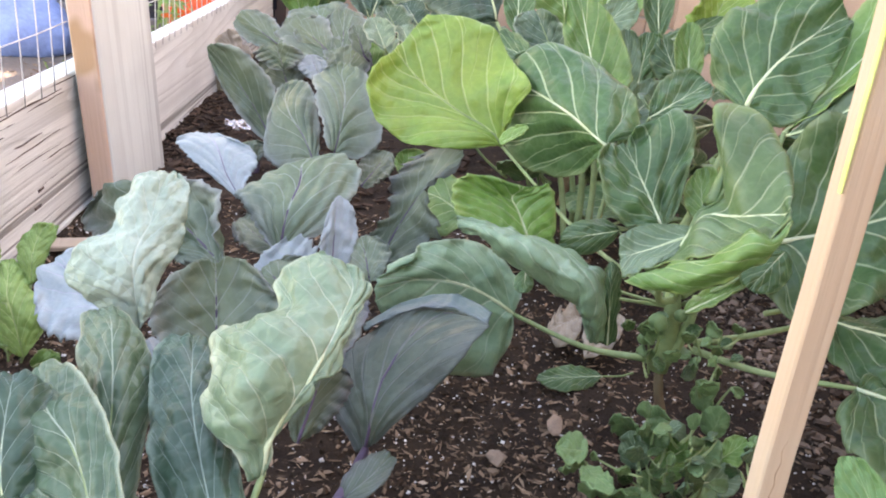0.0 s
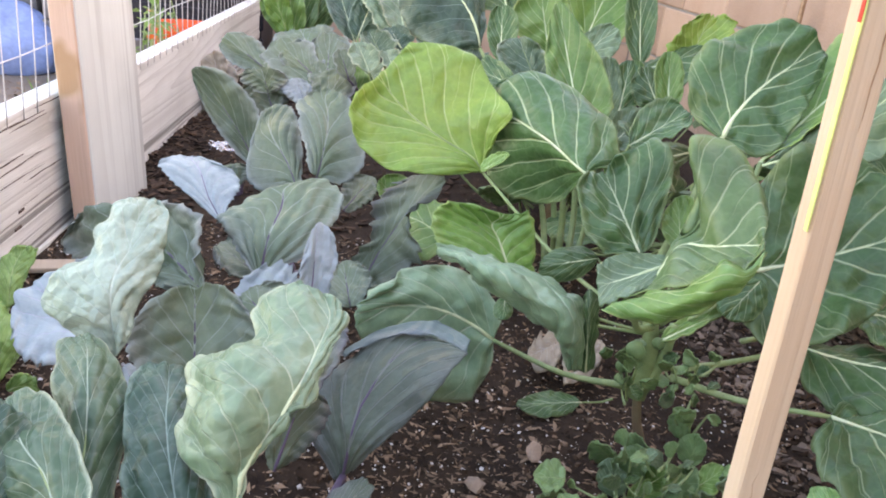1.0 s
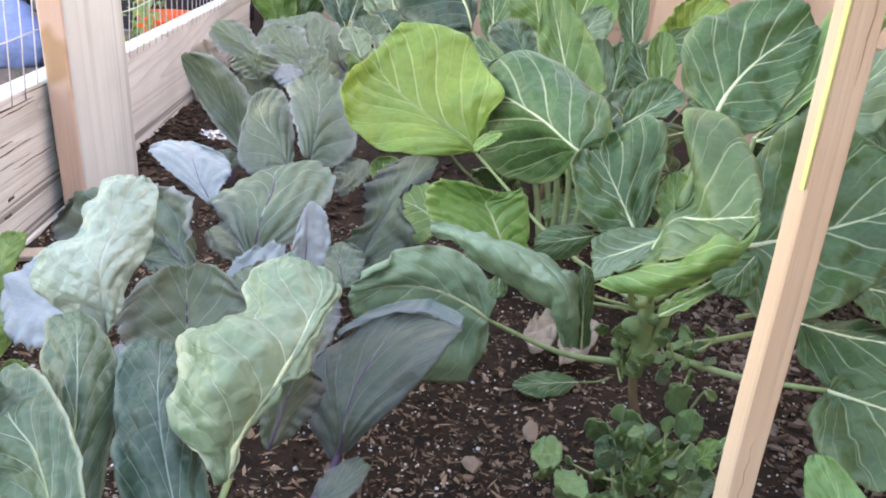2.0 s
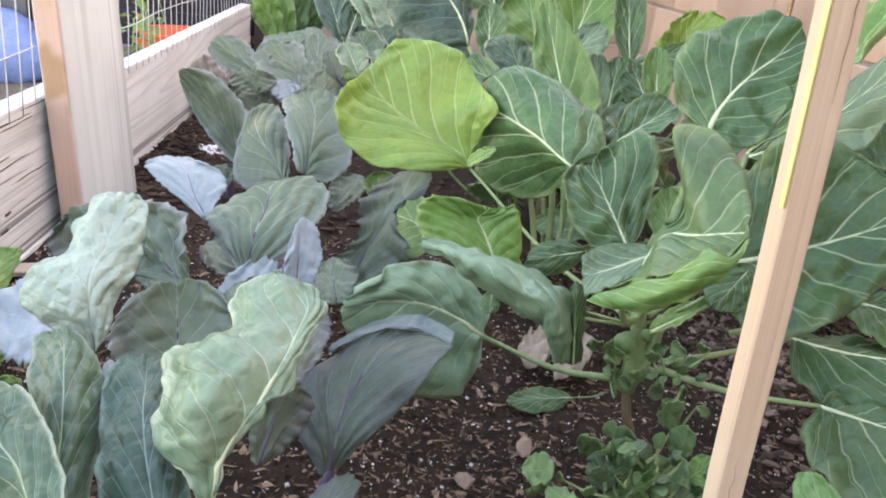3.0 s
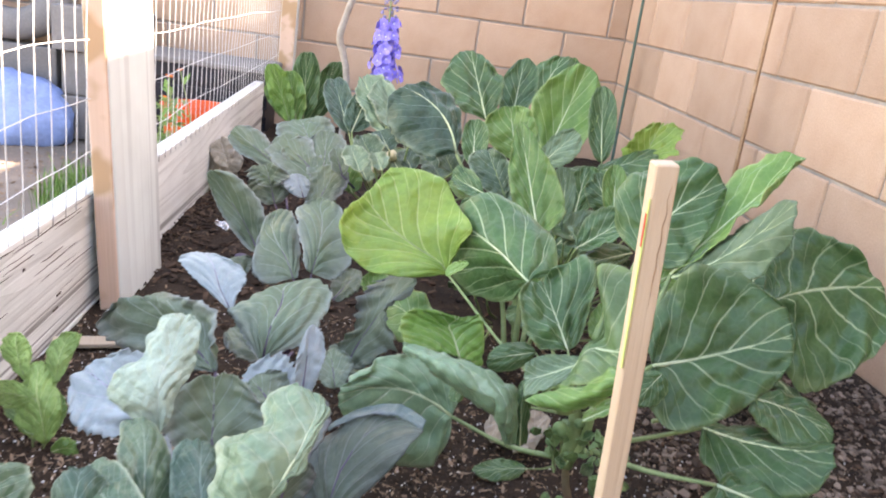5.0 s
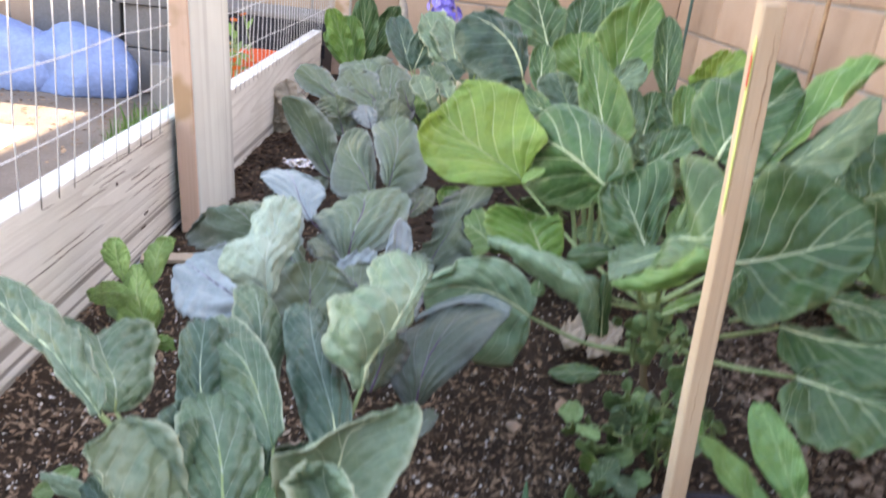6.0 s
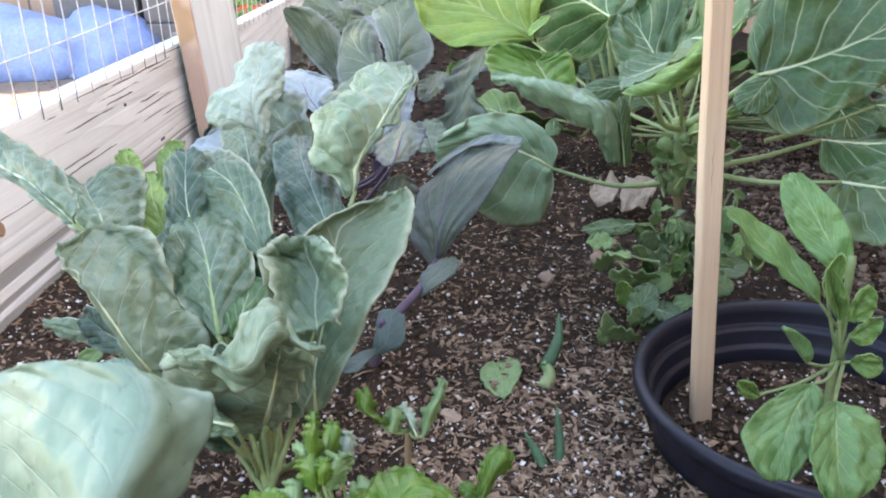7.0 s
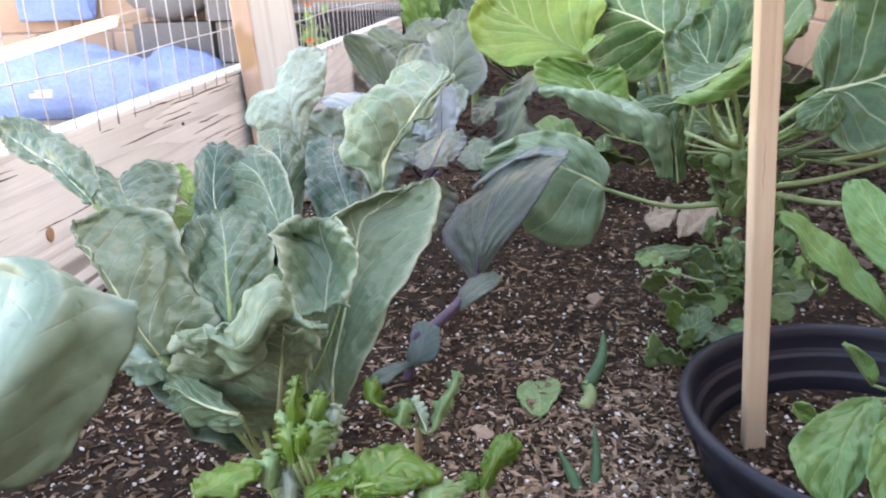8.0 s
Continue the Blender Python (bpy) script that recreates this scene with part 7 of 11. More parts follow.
sheet(cauliflower, "sprout_under", (
    ((0.130, 0.590, 0.149), (0.133, 0.588, 0.145), (0.135, 0.586, 0.139)),
    ((0.099, 0.610, 0.156), (0.107, 0.600, 0.143), (0.111, 0.596, 0.129)),
    ((0.077, 0.620, 0.161), (0.083, 0.612, 0.147), (0.089, 0.606, 0.125)),
    ((0.068, 0.625, 0.150), (0.069, 0.622, 0.141), (0.074, 0.616, 0.131))), stem=(0.116, 0.670, 0.040), jag=0.03, ruffle=0.004, crumple=0.003, puff=0.02, rib=0.002, nu=36, nv=30, seed=31)
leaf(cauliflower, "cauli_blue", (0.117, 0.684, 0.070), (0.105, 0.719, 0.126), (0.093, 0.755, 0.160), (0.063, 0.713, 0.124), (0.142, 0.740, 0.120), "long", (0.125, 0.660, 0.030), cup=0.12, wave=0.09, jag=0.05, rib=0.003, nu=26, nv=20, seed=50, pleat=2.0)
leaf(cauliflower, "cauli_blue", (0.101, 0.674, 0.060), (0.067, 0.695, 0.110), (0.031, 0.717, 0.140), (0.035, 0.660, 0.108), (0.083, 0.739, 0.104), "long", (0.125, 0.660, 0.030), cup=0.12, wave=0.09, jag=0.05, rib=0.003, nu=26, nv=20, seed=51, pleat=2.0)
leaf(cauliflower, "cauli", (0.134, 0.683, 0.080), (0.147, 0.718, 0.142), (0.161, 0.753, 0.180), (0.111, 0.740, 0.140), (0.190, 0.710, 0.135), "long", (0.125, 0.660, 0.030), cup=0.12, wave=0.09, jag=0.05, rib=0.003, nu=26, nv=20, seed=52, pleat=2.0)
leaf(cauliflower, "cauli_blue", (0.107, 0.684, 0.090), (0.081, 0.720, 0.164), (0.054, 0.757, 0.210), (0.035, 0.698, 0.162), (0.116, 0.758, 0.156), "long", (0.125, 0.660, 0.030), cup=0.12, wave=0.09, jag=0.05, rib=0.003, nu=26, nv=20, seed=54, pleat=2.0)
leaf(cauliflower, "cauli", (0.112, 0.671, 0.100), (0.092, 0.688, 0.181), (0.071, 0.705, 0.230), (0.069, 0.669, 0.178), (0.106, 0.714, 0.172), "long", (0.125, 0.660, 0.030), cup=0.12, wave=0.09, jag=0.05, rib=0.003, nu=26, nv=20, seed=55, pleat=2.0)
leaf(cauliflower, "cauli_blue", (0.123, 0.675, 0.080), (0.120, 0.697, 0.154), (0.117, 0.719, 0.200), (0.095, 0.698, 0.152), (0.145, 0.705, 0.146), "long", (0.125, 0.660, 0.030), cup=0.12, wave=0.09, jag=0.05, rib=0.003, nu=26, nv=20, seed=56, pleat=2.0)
cauliflower_near = plant("cauliflower", (0.080, 0.330, 0.000), "neighbouring cauliflower with a broad waxy leaf", "vegetable plant", [((0.080, 0.330, 0.000), 0.011), ((0.085, 0.330, 0.12), 0.010)])
sheet(cauliflower_near, "cauli_sheen", (
    ((0.136, 0.350, 0.270), (0.166, 0.333, 0.284), (0.185, 0.322, 0.295), (0.186, 0.336, 0.283), (0.192, 0.345, 0.281)),
    ((0.131, 0.360, 0.281), (0.166, 0.342, 0.294), (0.192, 0.327, 0.305), (0.194, 0.342, 0.294), (0.197, 0.350, 0.288)),
    ((0.128, 0.370, 0.293), (0.167, 0.350, 0.306), (0.198, 0.335, 0.316), (0.201, 0.347, 0.306), (0.203, 0.355, 0.296)),
    ((0.129, 0.380, 0.304), (0.167, 0.360, 0.315), (0.199, 0.345, 0.323), (0.204, 0.355, 0.315), (0.209, 0.362, 0.308)),
    ((0.140, 0.380, 0.313), (0.169, 0.365, 0.321), (0.196, 0.352, 0.327), (0.201, 0.360, 0.320), (0.209, 0.365, 0.314)),
    ((0.153, 0.375, 0.320), (0.171, 0.366, 0.326), (0.190, 0.357, 0.330), (0.198, 0.360, 0.324), (0.205, 0.365, 0.316))), stem=(0.085, 0.330, 0.12), jag=0.01, ruffle=0.001, crumple=0.0008, puff=0.003, rib=0.0012, nv=48, seed=3)
mustard = plant("mustard_greens", (-0.158, 1.208, 0.000), "bright green young mustard plant by the board", "vegetable plant")
sheet(mustard, "mustard", (
    ((-0.147, 1.200, 0.015), (-0.140, 1.200, 0.015), (-0.134, 1.200, 0.019)),
    ((-0.178, 1.210, 0.028), (-0.147, 1.205, 0.049), (-0.127, 1.210, 0.039)),
    ((-0.189, 1.225, 0.055), (-0.157, 1.215, 0.078), (-0.131, 1.225, 0.071)),
    ((-0.184, 1.245, 0.081), (-0.166, 1.240, 0.095), (-0.147, 1.245, 0.086)),
    ((-0.180, 1.255, 0.100), (-0.170, 1.255, 0.105), (-0.159, 1.255, 0.100))), stem=(-0.168, 1.215, -0.010), teeth=0.06, jag=0.05, ruffle=0.003, crumple=0.002, puff=0.04, rib=0.0018, nu=30, nv=24, seed=5)
sheet(mustard, "mustard", (
    ((-0.159, 1.215, 0.080), (-0.157, 1.210, 0.074), (-0.158, 1.210, 0.062)),
    ((-0.194, 1.230, 0.087), (-0.190, 1.220, 0.073), (-0.185, 1.215, 0.053)),
    ((-0.224, 1.245, 0.072), (-0.219, 1.235, 0.062), (-0.213, 1.230, 0.046)),
    ((-0.241, 1.250, 0.058), (-0.243, 1.250, 0.049), (-0.236, 1.245, 0.044))), stem=(-0.168, 1.215, -0.010), teeth=0.06, jag=0.05, ruffle=0.003, crumple=0.002, puff=0.04, rib=0.0018, nu=30, nv=24, seed=6)
sheet(mustard, "mustard", (
    ((-0.192, 1.250, 0.078), (-0.187, 1.250, 0.079), (-0.182, 1.250, 0.083)),
    ((-0.220, 1.265, 0.101), (-0.200, 1.260, 0.104), (-0.185, 1.265, 0.103)),
    ((-0.228, 1.275, 0.116), (-0.207, 1.270, 0.121), (-0.190, 1.275, 0.114)),
    ((-0.222, 1.280, 0.129), (-0.210, 1.280, 0.133), (-0.199, 1.280, 0.126))), stem=(-0.168, 1.215, -0.010), teeth=0.06, jag=0.05, ruffle=0.003, crumple=0.002, puff=0.04, rib=0.0018, nu=30, nv=24, seed=7)
sheet(mustard, "mustard", (
    ((-0.146, 1.240, 0.084), (-0.142, 1.240, 0.084), (-0.137, 1.240, 0.088)),
    ((-0.159, 1.255, 0.107), (-0.142, 1.250, 0.116), (-0.132, 1.255, 0.106)),
    ((-0.160, 1.265, 0.125), (-0.140, 1.265, 0.132), (-0.124, 1.265, 0.127)),
    ((-0.144, 1.275, 0.141), (-0.132, 1.275, 0.145), (-0.121, 1.275, 0.142))), stem=(-0.168, 1.215, -0.010), teeth=0.06, jag=0.05, ruffle=0.003, crumple=0.002, puff=0.04, rib=0.0018, nu=30, nv=24, seed=8)
sheet(mustard, "lime", (
    ((-0.133, 1.200, 0.011), (-0.133, 1.200, 0.002), (-0.129, 1.200, -0.007)),
    ((-0.119, 1.200, 0.026), (-0.114, 1.195, 0.013), (-0.110, 1.195, -0.004)),
    ((-0.105, 1.205, 0.018), (-0.100, 1.200, 0.008), (-0.098, 1.200, -0.003))), stem=(-0.168, 1.215, -0.010), teeth=0.06, jag=0.05, ruffle=0.003, crumple=0.002, puff=0.04, rib=0.0018, nu=30, nv=24, seed=9)
sheet(mustard, "weed", (
    ((-0.166, 1.200, 0.026), (-0.158, 1.200, 0.025), (-0.153, 1.200, 0.028)),
    ((-0.200, 1.225, 0.035), (-0.182, 1.220, 0.045), (-0.164, 1.220, 0.038)),
    ((-0.211, 1.240, 0.044), (-0.198, 1.240, 0.055), (-0.176, 1.235, 0.051))), stem=(-0.168, 1.215, -0.010), teeth=0.06, jag=0.05, ruffle=0.003, crumple=0.002, puff=0.04, rib=0.0018, nu=30, nv=24, seed=10)
sheet(mustard, "lime", (
    ((-0.147, 1.210, 0.014), (-0.141, 1.210, 0.015), (-0.135, 1.210, 0.019)),
    ((-0.151, 1.235, 0.036), (-0.139, 1.230, 0.045), (-0.128, 1.235, 0.037)),
    ((-0.152, 1.250, 0.056), (-0.144, 1.250, 0.062), (-0.136, 1.250, 0.056))), stem=(-0.168, 1.215, -0.010), teeth=0.06, jag=0.05, ruffle=0.003, crumple=0.002, puff=0.04, rib=0.0018, nu=30, nv=24, seed=11)
leaf(mustard, "weed", (-0.122, 1.220, -0.035), (-0.134, 1.260, -0.036), (-0.146, 1.300, -0.037), (-0.162, 1.270, -0.039), (-0.112, 1.270, -0.038), "oval", (-0.168, 1.235, -0.017), cup=0.12, wave=0.08, jag=0.1, teeth=0.3, ruffle=0.07, crumple=0.003, rib=0.002, nu=28, nv=22, seed=11)
pepper = plant("pepper_plant", (0.595, 0.775, 0.005), "young pepper plant growing in the black pot", "pepper plant", [((0.595, 0.775, 0.005), 0.004), ((0.592, 0.772, 0.09), 0.004), ((0.590, 0.770, 0.17), 0.003)], "stem_green")
leaf(pepper, "pepper", (0.591, 0.775, 0.149), (0.574, 0.800, 0.186), (0.559, 0.835, 0.220), (0.553, 0.810, 0.180), (0.593, 0.800, 0.188), "lance", (0.590, 0.772, 0.092), cup=0.14, wave=0.05, waves=3, jag=0.02, rib=0.0018, nu=34, nv=26, crumple=0.003, ruffle=0.02, pleat=1.4, seed=15)
leaf(pepper, "pepper", (0.565, 0.760, 0.134), (0.528, 0.770, 0.169), (0.486, 0.780, 0.209), (0.520, 0.760, 0.165), (0.540, 0.790, 0.173), "lance", (0.596, 0.772, 0.097), cup=0.14, wave=0.05, waves=3, jag=0.02, rib=0.0018, nu=34, nv=26, crumple=0.003, ruffle=0.02, pleat=1.4, seed=16)
leaf(pepper, "pepper", (0.506, 0.630, 0.141), (0.481, 0.600, 0.131), (0.469, 0.575, 0.109), (0.500, 0.600, 0.125), (0.452, 0.600, 0.129), "lance", (0.595, 0.770, 0.072), cup=0.14, wave=0.05, waves=3, jag=0.02, rib=0.0018, nu=34, nv=26, crumple=0.003, ruffle=0.02, pleat=1.4, seed=17)
leaf(pepper, "pepper", (0.507, 0.600, 0.147), (0.497, 0.570, 0.136), (0.494, 0.550, 0.111), (0.527, 0.580, 0.129), (0.476, 0.570, 0.136), "lance", (0.599, 0.770, 0.072), cup=0.14, wave=0.05, waves=3, jag=0.02, rib=0.0018, nu=34, nv=26, crumple=0.003, ruffle=0.02, pleat=1.4, seed=18)
leaf(pepper, "lime", (0.578, 0.750, 0.124), (0.569, 0.748, 0.148), (0.560, 0.745, 0.172), (0.562, 0.745, 0.148), (0.578, 0.745, 0.148), "lance", (0.598, 0.772, 0.071), cup=0.14, wave=0.05, waves=3, jag=0.02, rib=0.0018, nu=34, nv=26, crumple=0.003, ruffle=0.02, pleat=1.4, seed=19)
leaf(pepper, "lime", (0.584, 0.750, 0.124), (0.590, 0.748, 0.140), (0.596, 0.745, 0.155), (0.583, 0.745, 0.148), (0.600, 0.745, 0.131), "lance", (0.598, 0.772, 0.071), cup=0.14, wave=0.05, waves=3, jag=0.02, rib=0.0018, nu=34, nv=26, crumple=0.003, ruffle=0.02, pleat=1.4, seed=20)
leaf(pepper, "lime", (0.589, 0.750, 0.109), (0.599, 0.748, 0.117), (0.609, 0.745, 0.126), (0.595, 0.745, 0.126), (0.602, 0.745, 0.104), "lance", (0.598, 0.772, 0.071), cup=0.14, wave=0.05, waves=3, jag=0.02, rib=0.0018, nu=34, nv=26, crumple=0.003, ruffle=0.02, pleat=1.4, seed=21)
leaf(pepper, "lime", (0.566, 0.750, 0.143), (0.567, 0.748, 0.163), (0.567, 0.745, 0.183), (0.557, 0.745, 0.165), (0.573, 0.745, 0.167), "lance", (0.598, 0.772, 0.071), cup=0.14, wave=0.05, waves=3, jag=0.02, rib=0.0018, nu=34, nv=26, crumple=0.003, ruffle=0.02, pleat=1.4, seed=22)
leaf(pepper, "pepper", (0.558, 0.750, 0.084), (0.544, 0.748, 0.102), (0.531, 0.745, 0.120), (0.543, 0.745, 0.112), (0.555, 0.745, 0.107), "lance", (0.598, 0.772, 0.071), cup=0.14, wave=0.05, waves=3, jag=0.02, rib=0.0018, nu=34, nv=26, crumple=0.003, ruffle=0.02, pleat=1.4, seed=23)
leaf(pepper, "lime", (0.593, 0.750, 0.084), (0.605, 0.748, 0.085), (0.616, 0.745, 0.086), (0.602, 0.745, 0.097), (0.608, 0.745, 0.074), "lance", (0.598, 0.772, 0.071), cup=0.14, wave=0.05, waves=3, jag=0.02, rib=0.0018, nu=34, nv=26, crumple=0.003, ruffle=0.02, pleat=1.4, seed=24)
leaf(pepper, "lime", (0.522, 0.750, 0.053), (0.512, 0.748, 0.061), (0.502, 0.745, 0.069), (0.508, 0.745, 0.056), (0.513, 0.745, 0.071), "lance", (0.598, 0.772, 0.071), cup=0.14, wave=0.05, waves=3, jag=0.02, rib=0.0018, nu=34, nv=26, crumple=0.003, ruffle=0.02, pleat=1.4, seed=25)
greens = plant("mustard_greens", (0.225, 0.480, 0.000), "clump of bright green young greens in front of the cauliflower", "vegetable plant")
sheet(greens, "greens", (
    ((0.181, 0.430, 0.209), (0.184, 0.425, 0.212), (0.187, 0.422, 0.214)),
    ((0.176, 0.445, 0.202), (0.190, 0.432, 0.212), (0.199, 0.425, 0.214)),
    ((0.183, 0.452, 0.203), (0.196, 0.440, 0.213), (0.205, 0.430, 0.215)),
    ((0.192, 0.455, 0.206), (0.199, 0.450, 0.209), (0.202, 0.445, 0.209))), stem=(0.229, 0.470, 0.120), jag=0.008, ruffle=0.002, crumple=0.0015, puff=0.02, rib=0.0014, nu=34, nv=26, seed=27)
sheet(greens, "greens", (
    ((0.240, 0.440, 0.204), (0.242, 0.432, 0.206), (0.244, 0.430, 0.206)),
    ((0.237, 0.450, 0.206), (0.249, 0.440, 0.211), (0.258, 0.425, 0.216)),
    ((0.240, 0.462, 0.207), (0.255, 0.448, 0.214), (0.268, 0.430, 0.217)),
    ((0.246, 0.466, 0.207), (0.259, 0.455, 0.212), (0.273, 0.440, 0.211)),
    ((0.252, 0.468, 0.206), (0.262, 0.460, 0.207), (0.271, 0.450, 0.207))), stem=(0.229, 0.470, 0.120), jag=0.008, ruffle=0.002, crumple=0.0015, puff=0.02, rib=0.0014, nu=34, nv=26, seed=28)
sheet(greens, "greens", (
    ((0.242, 0.432, 0.212), (0.243, 0.432, 0.213), (0.244, 0.434, 0.214)),
    ((0.254, 0.422, 0.218), (0.254, 0.424, 0.221), (0.251, 0.430, 0.220)),
    ((0.262, 0.420, 0.220), (0.262, 0.424, 0.222), (0.261, 0.430, 0.220)),
    ((0.268, 0.425, 0.220), (0.267, 0.427, 0.221), (0.266, 0.430, 0.219))), stem=(0.229, 0.470, 0.120), jag=0.008, ruffle=0.002, crumple=0.0015, puff=0.02, rib=0.0014, nu=34, nv=26, seed=29)
sheet(greens, "greens", (
    ((0.221, 0.440, 0.205), (0.222, 0.436, 0.204), (0.225, 0.432, 0.205)),
    ((0.227, 0.450, 0.205), (0.232, 0.438, 0.209), (0.236, 0.428, 0.212)),
    ((0.233, 0.455, 0.206), (0.237, 0.445, 0.209), (0.241, 0.434, 0.211)),
    ((0.238, 0.450, 0.207), (0.240, 0.446, 0.207), (0.241, 0.442, 0.208))), stem=(0.229, 0.470, 0.120), jag=0.008, ruffle=0.002, crumple=0.0015, puff=0.02, rib=0.0014, nu=34, nv=26, seed=30)
sheet(greens, "weed", (
    ((0.227, 0.455, 0.203), (0.226, 0.450, 0.204), (0.226, 0.446, 0.205)),
    ((0.231, 0.462, 0.205), (0.234, 0.450, 0.207), (0.234, 0.440, 0.210)),
    ((0.238, 0.462, 0.205), (0.240, 0.452, 0.207), (0.239, 0.446, 0.208)),
    ((0.240, 0.458, 0.205), (0.240, 0.455, 0.205), (0.240, 0.452, 0.206))), stem=(0.229, 0.470, 0.120), jag=0.06, teeth=0.10, ruffle=0.003, crumple=0.001, puff=0.02, rib=0.0012, nu=28, nv=20, seed=31)
sheet(greens, "greens", (
    ((0.210, 0.462, 0.215), (0.214, 0.456, 0.219), (0.215, 0.460, 0.217)),
    ((0.209, 0.464, 0.226), (0.214, 0.456, 0.231), (0.216, 0.464, 0.226)),
    ((0.210, 0.466, 0.234), (0.215, 0.458, 0.239), (0.215, 0.466, 0.233)),
    ((0.212, 0.466, 0.238), (0.214, 0.464, 0.240), (0.214, 0.466, 0.237))), stem=(0.229, 0.470, 0.120), jag=0.06, teeth=0.10, ruffle=0.003, crumple=0.001, puff=0.02, rib=0.0012, nu=28, nv=20, seed=32)
sheet(greens, "greens", (
    ((0.213, 0.466, 0.211), (0.216, 0.462, 0.214), (0.217, 0.466, 0.212)),
    ((0.214, 0.472, 0.217), (0.219, 0.464, 0.222), (0.220, 0.472, 0.217)),
    ((0.215, 0.476, 0.222), (0.220, 0.470, 0.226), (0.221, 0.476, 0.222)),
    ((0.217, 0.478, 0.224), (0.219, 0.476, 0.225), (0.220, 0.478, 0.223))), stem=(0.229, 0.470, 0.120), jag=0.06, teeth=0.10, ruffle=0.003, crumple=0.001, puff=0.02, rib=0.0012, nu=28, nv=20, seed=33)
sheet(greens, "mint", (
    ((0.220, 0.472, 0.203), (0.222, 0.468, 0.205), (0.223, 0.472, 0.203)),
    ((0.222, 0.476, 0.212), (0.225, 0.470, 0.216), (0.226, 0.476, 0.211)),
    ((0.223, 0.480, 0.218), (0.225, 0.476, 0.221), (0.226, 0.480, 0.218))), stem=(0.229, 0.470, 0.120), jag=0.06, teeth=0.10, ruffle=0.003, crumple=0.001, puff=0.02, rib=0.0012, nu=28, nv=20, seed=34)
sheet(greens, "weed", (
    ((0.218, 0.450, 0.211), (0.221, 0.445, 0.214), (0.223, 0.448, 0.213)),
    ((0.217, 0.455, 0.218), (0.223, 0.445, 0.223), (0.227, 0.455, 0.217)),
    ((0.219, 0.460, 0.221), (0.225, 0.452, 0.227), (0.227, 0.460, 0.221))), stem=(0.229, 0.470, 0.120), jag=0.06, teeth=0.10, ruffle=0.003, crumple=0.001, puff=0.02, rib=0.0012, nu=28, nv=20, seed=35)
sheet(greens, "greens", (
    ((0.212, 0.448, 0.213), (0.216, 0.444, 0.214), (0.217, 0.448, 0.213)),
    ((0.208, 0.455, 0.216), (0.215, 0.446, 0.223), (0.217, 0.455, 0.217)),
    ((0.206, 0.460, 0.219), (0.212, 0.454, 0.224), (0.214, 0.460, 0.220))), stem=(0.229, 0.470, 0.120), jag=0.06, teeth=0.10, ruffle=0.003, crumple=0.001, puff=0.02, rib=0.0012, nu=28, nv=20, seed=36)
sheet(greens, "weed", (
    ((0.209, 0.462, 0.218), (0.211, 0.458, 0.220), (0.211, 0.460, 0.217)),
    ((0.204, 0.466, 0.219), (0.208, 0.460, 0.223), (0.209, 0.464, 0.220)),
    ((0.202, 0.470, 0.219), (0.204, 0.468, 0.221), (0.205, 0.468, 0.220))), stem=(0.229, 0.470, 0.120), jag=0.06, teeth=0.10, ruffle=0.003, crumple=0.001, puff=0.02, rib=0.0012, nu=28, nv=20, seed=37)
sheet(greens, "greens", (
    ((0.217, 0.446, 0.217), (0.220, 0.440, 0.221), (0.220, 0.444, 0.219)),
    ((0.217, 0.448, 0.223), (0.221, 0.440, 0.229), (0.222, 0.446, 0.224)),
    ((0.217, 0.452, 0.224), (0.220, 0.448, 0.227), (0.220, 0.452, 0.224))), stem=(0.229, 0.470, 0.120), jag=0.06, teeth=0.10, ruffle=0.003, crumple=0.001, puff=0.02, rib=0.0012, nu=28, nv=20, seed=38)
sheet(greens, "weed", (
    ((0.203, 0.446, 0.201), (0.206, 0.440, 0.205), (0.207, 0.446, 0.201)),
    ((0.202, 0.450, 0.207), (0.207, 0.443, 0.212), (0.207, 0.450, 0.207)),
    ((0.202, 0.455, 0.210), (0.206, 0.450, 0.215), (0.206, 0.455, 0.210))), stem=(0.229, 0.470, 0.120), jag=0.06, teeth=0.10, ruffle=0.003, crumple=0.001, puff=0.02, rib=0.0012, nu=28, nv=20, seed=39)
sheet(greens, "mint", (
    ((0.212, 0.444, 0.198), (0.215, 0.438, 0.201), (0.216, 0.444, 0.198)),
    ((0.209, 0.448, 0.202), (0.215, 0.440, 0.208), (0.216, 0.448, 0.201)),
    ((0.208, 0.452, 0.203), (0.211, 0.448, 0.208), (0.213, 0.452, 0.203))), stem=(0.229, 0.470, 0.120), jag=0.06, teeth=0.10, ruffle=0.003, crumple=0.001, puff=0.02, rib=0.0012, nu=28, nv=20, seed=40)
sheet(greens, "weed", (
    ((0.265, 0.430, 0.206), (0.272, 0.425, 0.209), (0.276, 0.430, 0.206)),
    ((0.264, 0.440, 0.206), (0.271, 0.432, 0.212), (0.281, 0.440, 0.205)),
    ((0.271, 0.450, 0.203), (0.276, 0.446, 0.207), (0.281, 0.450, 0.203))), stem=(0.229, 0.470, 0.120), jag=0.008, ruffle=0.002, crumple=0.0015, puff=0.02, rib=0.0014, nu=34, nv=26, seed=41)
greens_b = plant("mustard_greens", (0.235, 0.580, 0.000), "small wilting mustard seedling with pale crinkled leaves", "seedling", [((0.235, 0.580, 0.000), 0.003), ((0.243, 0.575, 0.150), 0.002)], "stem_brown")
